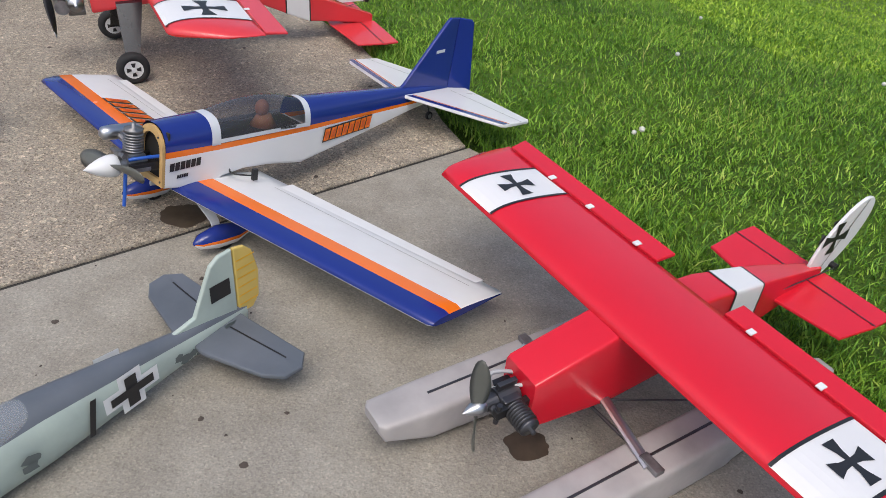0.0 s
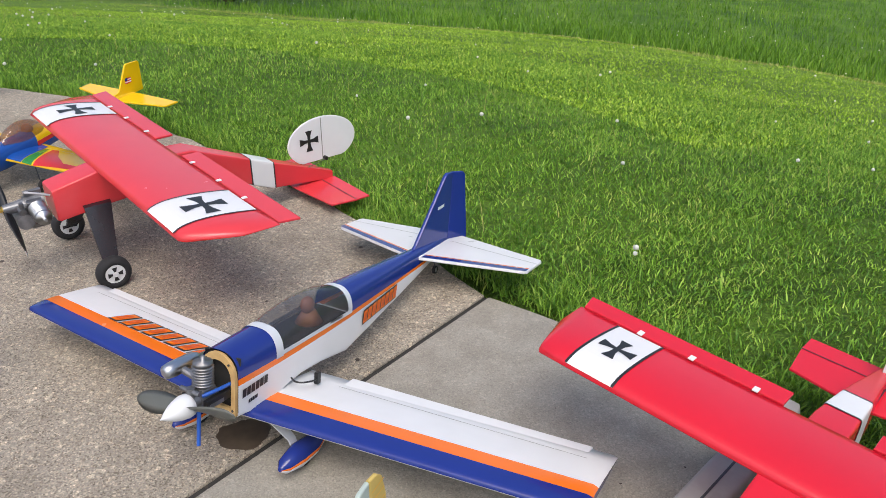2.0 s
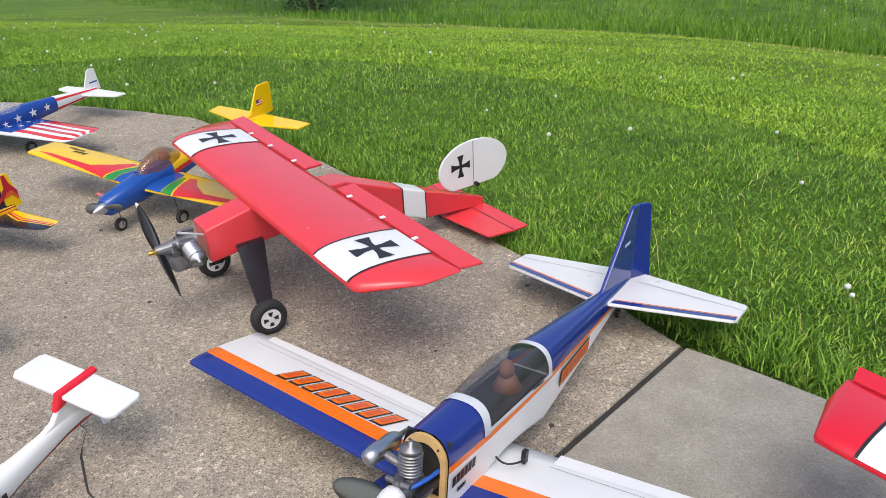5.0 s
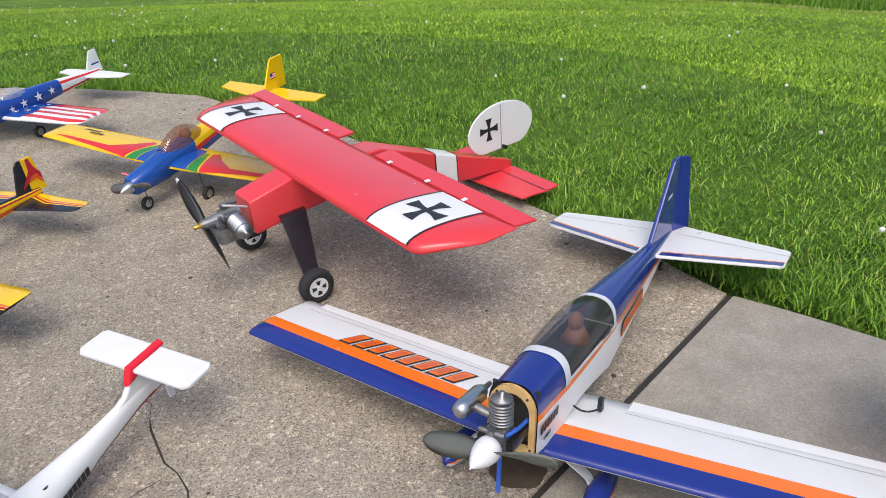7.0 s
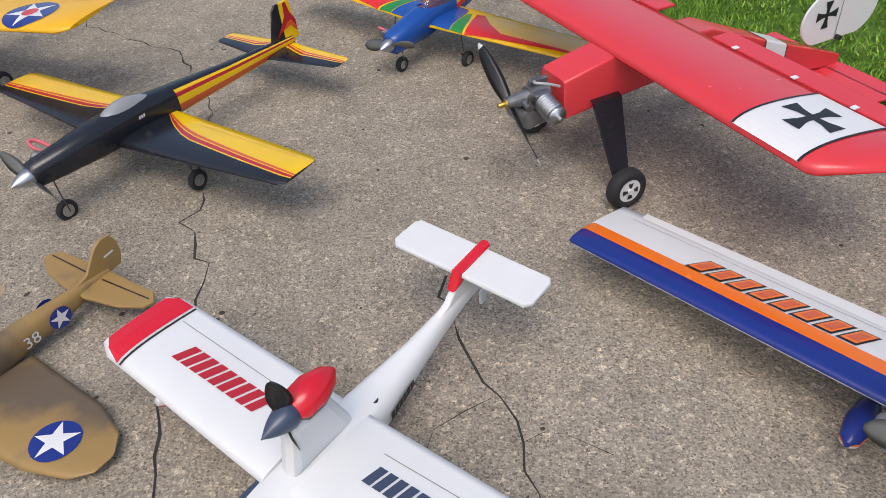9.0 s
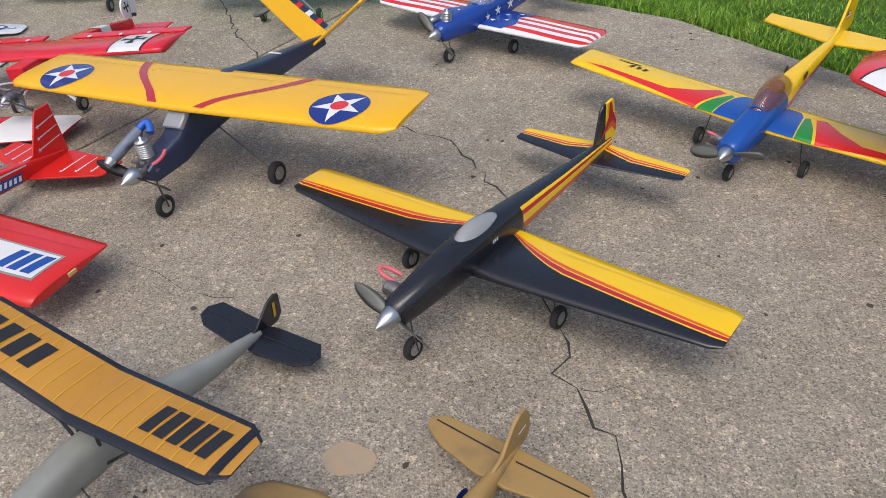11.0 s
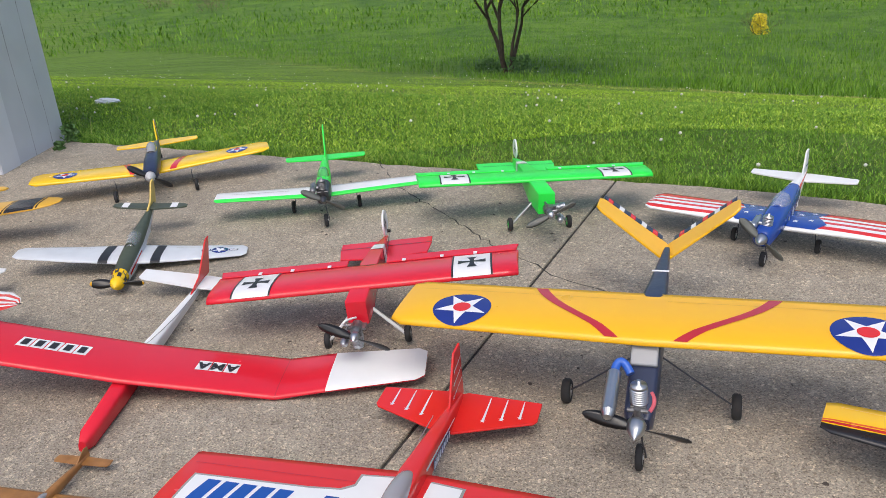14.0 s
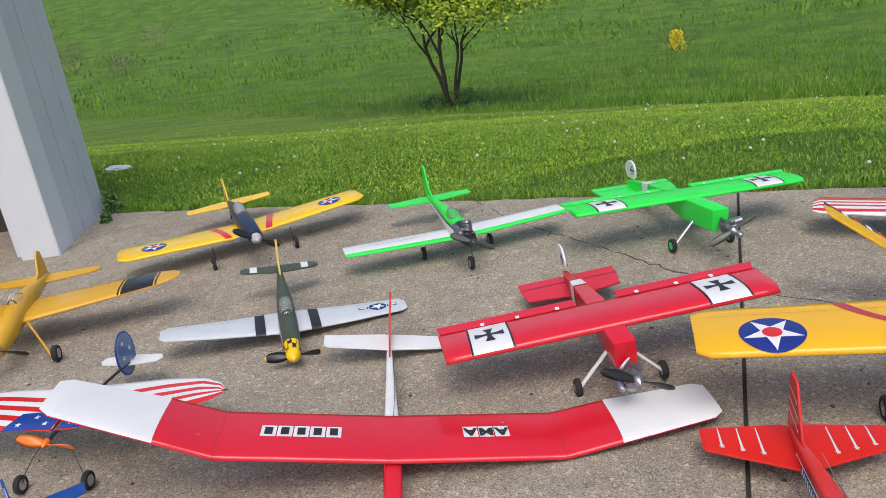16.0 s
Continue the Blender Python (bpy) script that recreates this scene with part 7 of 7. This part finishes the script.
# ---- yellow low-wing trainer with blue fuselage ----
a = craft(-6.480, 6.694, 0.0, 19.4, 1.0, -0.9, "yellow low-wing model trainer airplane with dark blue fuselage")
B = 0.735
st = [(0.03, -0.16, 0.28, 0.130, 0.12), (B * 0.94, -0.15, 0.24, 0.165, 0.12), (B, -0.11, 0.15, 0.168, 0.06)]
surf = halves(a, st, [0.03, B * 0.94, B], [(0, YELLOW)], YELLOW)
for s in (1, -1):
    roundel(a, s * 0.53, -0.04, 0.07, surf, RED2, a=180)
    pts = [(0.10, -0.15), (0.14, -0.15), (0.20, 0.10), (0.16, 0.11)]
    decal("wing_stripe", [(s * p[0], p[1]) for p in (pts if s > 0 else pts[::-1])], surf, RED2, a, 0.0013)
    slit(a, surf, s * 0.3, 0.06, s * 0.66, 0.05, 0.002, OLDYELLOW)
secs = [(-0.39, 0.19, 0.032, 0.034, 2.3), (-0.37, 0.19, 0.042, 0.044, 2.4), (-0.15, 0.185, 0.048, 0.058, 2.6), (0.1, 0.18, 0.045, 0.058, 2.6), (0.35, 0.16, 0.03, 0.04, 2.5), (0.63, 0.13, 0.008, 0.02, 2.4)]
part("fuselage", loft("fuselage", secs, [(180, NAVYF)], n=28), a)
canopy(a, -0.06, 0.16, 0.23, 0.034, 0.05, GREYGLASS, "clear framed canopy", 0.5, STEEL)
stab(a, [(0, 0.50), (0.03, 0.50), (0.27, 0.54), (0.279, 0.56), (0.275, 0.62), (0.03, 0.64), (0, 0.63)], 0.135, YELLOW, 0.009)
plate("fin", [(0.47, 0.15), (0.57, 0.17), (0.625, 0.275), (0.64, 0.285), (0.66, 0.285), (0.66, 0.13), (0.52, 0.13)], 0.009, YELLOW, a, "x", 0)
plate("rudder", [(0.662, 0.13), (0.662, 0.285), (0.70, 0.28), (0.72, 0.25), (0.725, 0.15), (0.71, 0.125)], 0.009, PAPER, a, "x", 0, "striped rudder")
for i in range(6):
    for s in (1, -1):
        upright("rudder_stripe", [(0.665, 0.14 + i * 0.024), (0.718, 0.14 + i * 0.024), (0.716, 0.152 + i * 0.024), (0.665, 0.152 + i * 0.024)], s * 0.006, RED2, a)
propeller(a, -0.41, 0.19, 0.28, 35, PROPBLACK, None, TUBEGREY, 0.03, 0.05, width=0.028)
engine(a, -0.38, 0.19, 0.9, -90, 0, CAST, ALU)
wire_gear(a, 0.244, -0.219, 0.14, 0.038, 0.23)
wheel(a, 0, 0.66, 0.014, 0.01, 0.0)
tube("tail_leg", [(0, 0.6, 0.12), (0, 0.65, 0.05), (0, 0.66, 0.016)], 0.002, STEEL, a)

# ---- dull yellow low-wing model with black wing bands ----
a = craft(-7.429, 5.753, 0.0, 5.4, 3.0, -0.2, "dull yellow low-wing model airplane with black wing bands")
B = 0.775
st = [(0.03, -0.12, 0.26, 0.165, 0.12), (B * 0.84, -0.06, 0.18, 0.2, 0.12), (B * 0.95, -0.03, 0.12, 0.205, 0.11), (B, 0.01, 0.05, 0.207, 0.08)]
surf = halves(a, st, [0.03, B * 0.84, B * 0.95, B], [(0, OLDYELLOW)], OLDYELLOW)
for s in (1, -1):
    for x0, x1, m in ((0.50, 0.655, BLACK),):
        pts = [(x0, Wing(st).at(x0)[0] + 0.003), (x1, Wing(st).at(x1)[0] + 0.003), (x1, sum(Wing(st).at(x1)[:2])), (x0, sum(Wing(st).at(x0)[:2]))]
        decal("wing_band", [(s * p[0], p[1]) for p in (pts if s > 0 else pts[::-1])], surf, m, a, 0.0013)
    for x0 in (0.487, 0.668):
        slit(a, surf, s * x0, Wing(st).at(x0)[0] + 0.003, s * x0, sum(Wing(st).at(x0)[:2]), 0.008, BLACK)
secs = [(-0.36, 0.165, 0.02, 0.02, 2.2), (-0.345, 0.165, 0.042, 0.045, 2.3), (-0.1, 0.18, 0.05, 0.06, 2.4), (0.08, 0.185, 0.045, 0.06, 2.4), (0.3, 0.17, 0.025, 0.035, 2.3), (0.5, 0.15, 0.008, 0.018, 2.2)]
part("fuselage", loft("fuselage", secs, [(180, OLDYELLOW)], n=26), a)
canopy(a, -0.05, 0.07, 0.235, 0.03, 0.045, CLEAR, "clear windscreen", 0.4, DRAB)
stab(a, [(0, 0.36), (0.03, 0.355), (0.24, 0.385), (0.29, 0.41), (0.295, 0.435), (0.26, 0.46), (0.03, 0.47), (0, 0.47)], 0.16, OLDYELLOW, 0.01)
plate("fin", [(0.27, 0.195), (0.35, 0.22), (0.40, 0.30), (0.43, 0.32), (0.465, 0.305), (0.48, 0.24), (0.48, 0.16), (0.38, 0.16)], 0.01, OLDYELLOW, a, "x", 0)
propeller(a, -0.36, 0.165, 0.28, 20, PROPBLACK, None, ALU, 0.03, 0.05, width=0.028)
for s in (1, -1):
    strut("gear_leg", a, (s * 0.07, -0.15, 0.165), (s * 0.2, -0.275, 0.055), 0.005, OLDYELLOW, 1.5)
    wheel(a, s * 0.21, -0.28, 0.04, 0.028, 0.015)

# ---- red and white glider with raised outer panels ----
a = craft(-5.646, 4.300, 0.0, -0.1, 0.0, 10.5, "long red model glider with white wing tips", "model_glider")
B = 1.062
st = [(0.0, -0.130, 0.270, 0.095, 0.09), (0.55, -0.130, 0.270, 0.110, 0.09), (0.725, -0.125, 0.258, 0.165, 0.09), (1.03, -0.085, 0.215, 0.234, 0.08), (B, -0.060, 0.165, 0.242, 0.05)]
surf = halves(a, st, [0.0, 0.55, 0.725, 1.03, B], [(0, RED)], RED)
for s in (1, -1):
    pts = [(0.725, -0.1245), (1.03, -0.0845), (1.0615, -0.0595), (1.0615, 0.1045), (1.03, 0.1295), (0.725, 0.1325)]
    decal("tip_panel", [(s * p[0], p[1]) for p in (pts if s > 0 else pts[::-1])], surf, PAPER, a, 0.0024)
    slit(a, surf, s * 0.55, -0.128, s * 0.55, 0.135, 0.003, MAROON)
for i in range(5):
    x = -0.19 - i * 0.052
    decal("number_square", [(x - 0.024, -0.015), (x + 0.024, -0.015), (x + 0.024, 0.05), (x - 0.024, 0.05)], surf, PAPER, a, 0.0013)
    decal("number_bar", [(x - 0.013, -0.004), (x + 0.013, -0.004), (x + 0.013, 0.04), (x - 0.013, 0.04)], surf, INK, a, 0.0023)
for i, ch in enumerate("AMA"):
    x = 0.36 - i * 0.052
    decal("letter_square", [(x - 0.024, -0.015), (x + 0.024, -0.015), (x + 0.024, 0.05), (x - 0.024, 0.05)], surf, PAPER, a, 0.0013)
    wing_text(ch, 0.062, x, 0.018, 180, surf, INK, a, bold=0.003, lift=0.0025)
secs = [(-0.40, 0.030, 0.012, 0.02, 3), (-0.36, 0.035, 0.026, 0.032, 4), (-0.12, 0.045, 0.03, 0.042, 5)]
part("fuselage", loft("fuselage", secs + [(0.10, 0.055, 0.028, 0.042, 5)], [(180, RED)], n=20), a)
part("tail_boom", loft("tail_boom", [(0.1, 0.055, 0.028, 0.042, 5), (0.25, 0.055, 0.022, 0.03, 5), (0.80, 0.04, 0.008, 0.014, 5)], [(180, PAPER)], n=20), a, "white tail boom")
stab(a, [(0, 0.68), (0.25, 0.70), (0.27, 0.715), (0.27, 0.80), (0.02, 0.815), (0, 0.81)], 0.062, PAPER, 0.007)
plate("fin", [(0.60, 0.06), (0.72, 0.10), (0.80, 0.24), (0.815, 0.25), (0.845, 0.25), (0.86, 0.06)], 0.007, RED2, a, "x", 0)
tube("pull_string", [(0.005, 0.12, 0.11), (0.02, 0.4, 0.07), (0.01, 0.7, 0.06)], 0.001, INK, a)

# ---- flag-painted model ----
a = craft(-6.763, 4.748, 0.0, -8.0, 0.0, 0.4, "flat star-spangled striped model airplane with orange propeller")
B = 0.56
def flag(k):
    return lambda x: min(0.97, max(0.03, k + 0.16 * (abs(x) - 0.3) / 0.3))
rows = [(0, RED2)] + [(flag(0.14 + 0.115 * i), PAPER if i % 2 == 0 else RED2) for i in range(7)]
st = [(0.01, -0.215, 0.285, 0.185, 0.05), (B * 0.55, -0.195, 0.265, 0.192, 0.05), (B * 0.82, -0.150, 0.195, 0.196, 0.05), (B * 0.95, -0.105, 0.105, 0.198, 0.05), (B, -0.07, 0.03, 0.199, 0.05)]
surf = halves(a, st, [0.01, B * 0.55, B * 0.82, B * 0.95, B], rows, PAPER)
for s in (1, -1):
    pts = [(0.012, -0.21), (0.20, -0.205), (0.17, -0.11), (0.012, -0.10)]
    decal("star_field", [(s * p[0], p[1]) for p in (pts if s > 0 else pts[::-1])], surf, STARBLUE, a, 0.0014)
    for x, y in ((0.05, -0.18), (0.10, -0.14), (0.15, -0.18), (0.05, -0.13)):
        decal("star", placed(STAR, s * x, y, 0.014), surf, PAPER, a, 0.0026)
    bm = bmesh.new()
    cyl(bm, (s * (B - 0.01), -0.055, 0.199), (s * (B + 0.012), -0.05, 0.199), 0.003, n=8)
    bm_part("tip_rod", bm, INK, a)
tube("fuselage", [(0, -0.27, 0.175), (0, 0.05, 0.172), (0, 0.40, 0.12)], 0.006, INK, a, "thin black rod fuselage")
pts = [(0.345 + 0.07 * math.cos(t), 0.175 + 0.088 * math.sin(t)) for t in [i * math.pi / 12 for i in range(24)]]
rim = [(0.345 + 0.078 * math.cos(t), 0.175 + 0.096 * math.sin(t)) for t in [i * math.pi / 12 for i in range(24)]]
plate("fin_edge", rim, 0.005, STARBLUE, a, "x", 0)
plate("fin", pts, 0.009, mat("faded_blue_film", (0.10, 0.17, 0.33), 0.3, vary=0.2), a, "x", 0, "blue oval fin with white stars")
for s in (1, -1):
    for y, z in ((0.33, 0.225), (0.375, 0.185), (0.315, 0.165), (0.36, 0.13)):
        upright("star", placed(STAR, y, z, 0.014), s * 0.0062, PAPER, a)
stab(a, [(0, 0.33), (0.12, 0.35), (0.135, 0.38), (0.12, 0.41), (0, 0.42)], 0.125, PAPER, 0.005)
propeller(a, -0.275, 0.175, 0.20, 15, ORANGE, None, ORANGE, 0.014, 0.025, width=0.028)
for s in (1, -1):
    tube("gear_leg", [(s * 0.01, -0.20, 0.175), (s * 0.10, -0.28, 0.10), (s * 0.115, -0.30, 0.034)], 0.002, STEEL, a)
    wheel(a, s * 0.123, -0.30, 0.034, 0.022)

# ---- varnished wooden model and the blue wing at the near edge ----
a = craft(-5.635, 3.63, 0.0, -10.0, 0, 0, "small varnished bare wood model airplane lying on the concrete")
st = [(0.0, -0.08, 0.16, 0.045, 0.1), (0.38, -0.07, 0.14, 0.06, 0.1), (0.42, -0.04, 0.09, 0.062, 0.05)]
surf = halves(a, st, [0.0, 0.38, 0.42], [(0, BROWNWOOD)], BROWNWOOD)
part("fuselage", loft("fuselage", [(-0.25, 0.04, 0.015, 0.02, 3), (-0.1, 0.045, 0.022, 0.03, 3), (0.1, 0.05, 0.02, 0.026, 3), (0.34, 0.05, 0.006, 0.012, 3)], [(180, BROWNWOOD)], n=20), a)
canopy(a, -0.04, 0.06, 0.066, 0.015, 0.025, GREYGLASS, "dark clear canopy", 0.5)
stab(a, [(0, 0.27), (0.14, 0.275), (0.15, 0.29), (0.145, 0.325), (0, 0.33)], 0.052, BROWNWOOD, 0.005)
plate("fin", [(0.25, 0.06), (0.30, 0.095), (0.325, 0.105), (0.345, 0.10), (0.35, 0.05)], 0.005, BROWNWOOD, a, "x", 0)

a.scale = (0.66, 0.66, 0.66)
a = craft(-6.55, 3.79, 0.0, 32.0, 0, 0, "glossy dark blue low-wing model airplane on the concrete")
st = [(0.03, -0.10, 0.2, 0.08, 0.12), (0.50, -0.06, 0.13, 0.10, 0.12), (0.55, -0.03, 0.07, 0.10, 0.06)]
surf = halves(a, st, [0.03, 0.5, 0.55], [(0, BRIGHTBLUE)], BLUE)
part("fuselage", loft("fuselage", [(-0.33, 0.09, 0.02, 0.02, 2.4), (-0.3, 0.09, 0.035, 0.04, 2.4), (0.0, 0.095, 0.04, 0.05, 2.6), (0.5, 0.1, 0.008, 0.018, 2.4)], [(180, BRIGHTBLUE)], n=22), a)
stab(a, [(0, 0.42), (0.2, 0.44), (0.21, 0.5), (0, 0.52)], 0.10, BRIGHTBLUE, 0.008)
plate("fin", [(0.36, 0.11), (0.46, 0.22), (0.52, 0.22), (0.53, 0.1)], 0.008, BRIGHTBLUE, a, "x", 0)
wire_gear(a, 0.15, -0.1, 0.08, 0.03)

# ---- small red model by the camouflaged fighter ----
a = craft(-3.44, 2.02, 0.0, -40.0, 0, 0, "small glossy red low-wing model airplane on wire legs")
st = [(0.02, -0.09, 0.18, 0.06, 0.12), (0.33, -0.08, 0.15, 0.075, 0.12), (0.36, -0.05, 0.09, 0.076, 0.06)]
surf = halves(a, st, [0.02, 0.33, 0.36], [(0, RED2)], RED2)
part("fuselage", loft("fuselage", [(-0.28, 0.08, 0.02, 0.02, 2.6), (-0.25, 0.08, 0.03, 0.035, 3), (0.05, 0.085, 0.03, 0.042, 3.5), (0.5, 0.085, 0.008, 0.016, 3)], [(180, RED2)], n=22), a)
stab(a, [(0, 0.42), (0.16, 0.45), (0.165, 0.51), (0, 0.53)], 0.09, RED2, 0.007)
plate("fin", [(0.36, 0.10), (0.44, 0.13), (0.49, 0.205), (0.53, 0.205), (0.535, 0.09)], 0.007, RED2, a, "x", 0)
canopy(a, -0.08, 0.1, 0.115, 0.024, 0.035, GREYGLASS, "clear canopy", 0.5)
propeller(a, -0.285, 0.08, 0.2, 20, PROPBLACK, None, ALU, 0.016, 0.035, width=0.024)
wire_gear(a, 0.12, -0.1, 0.06, 0.028)
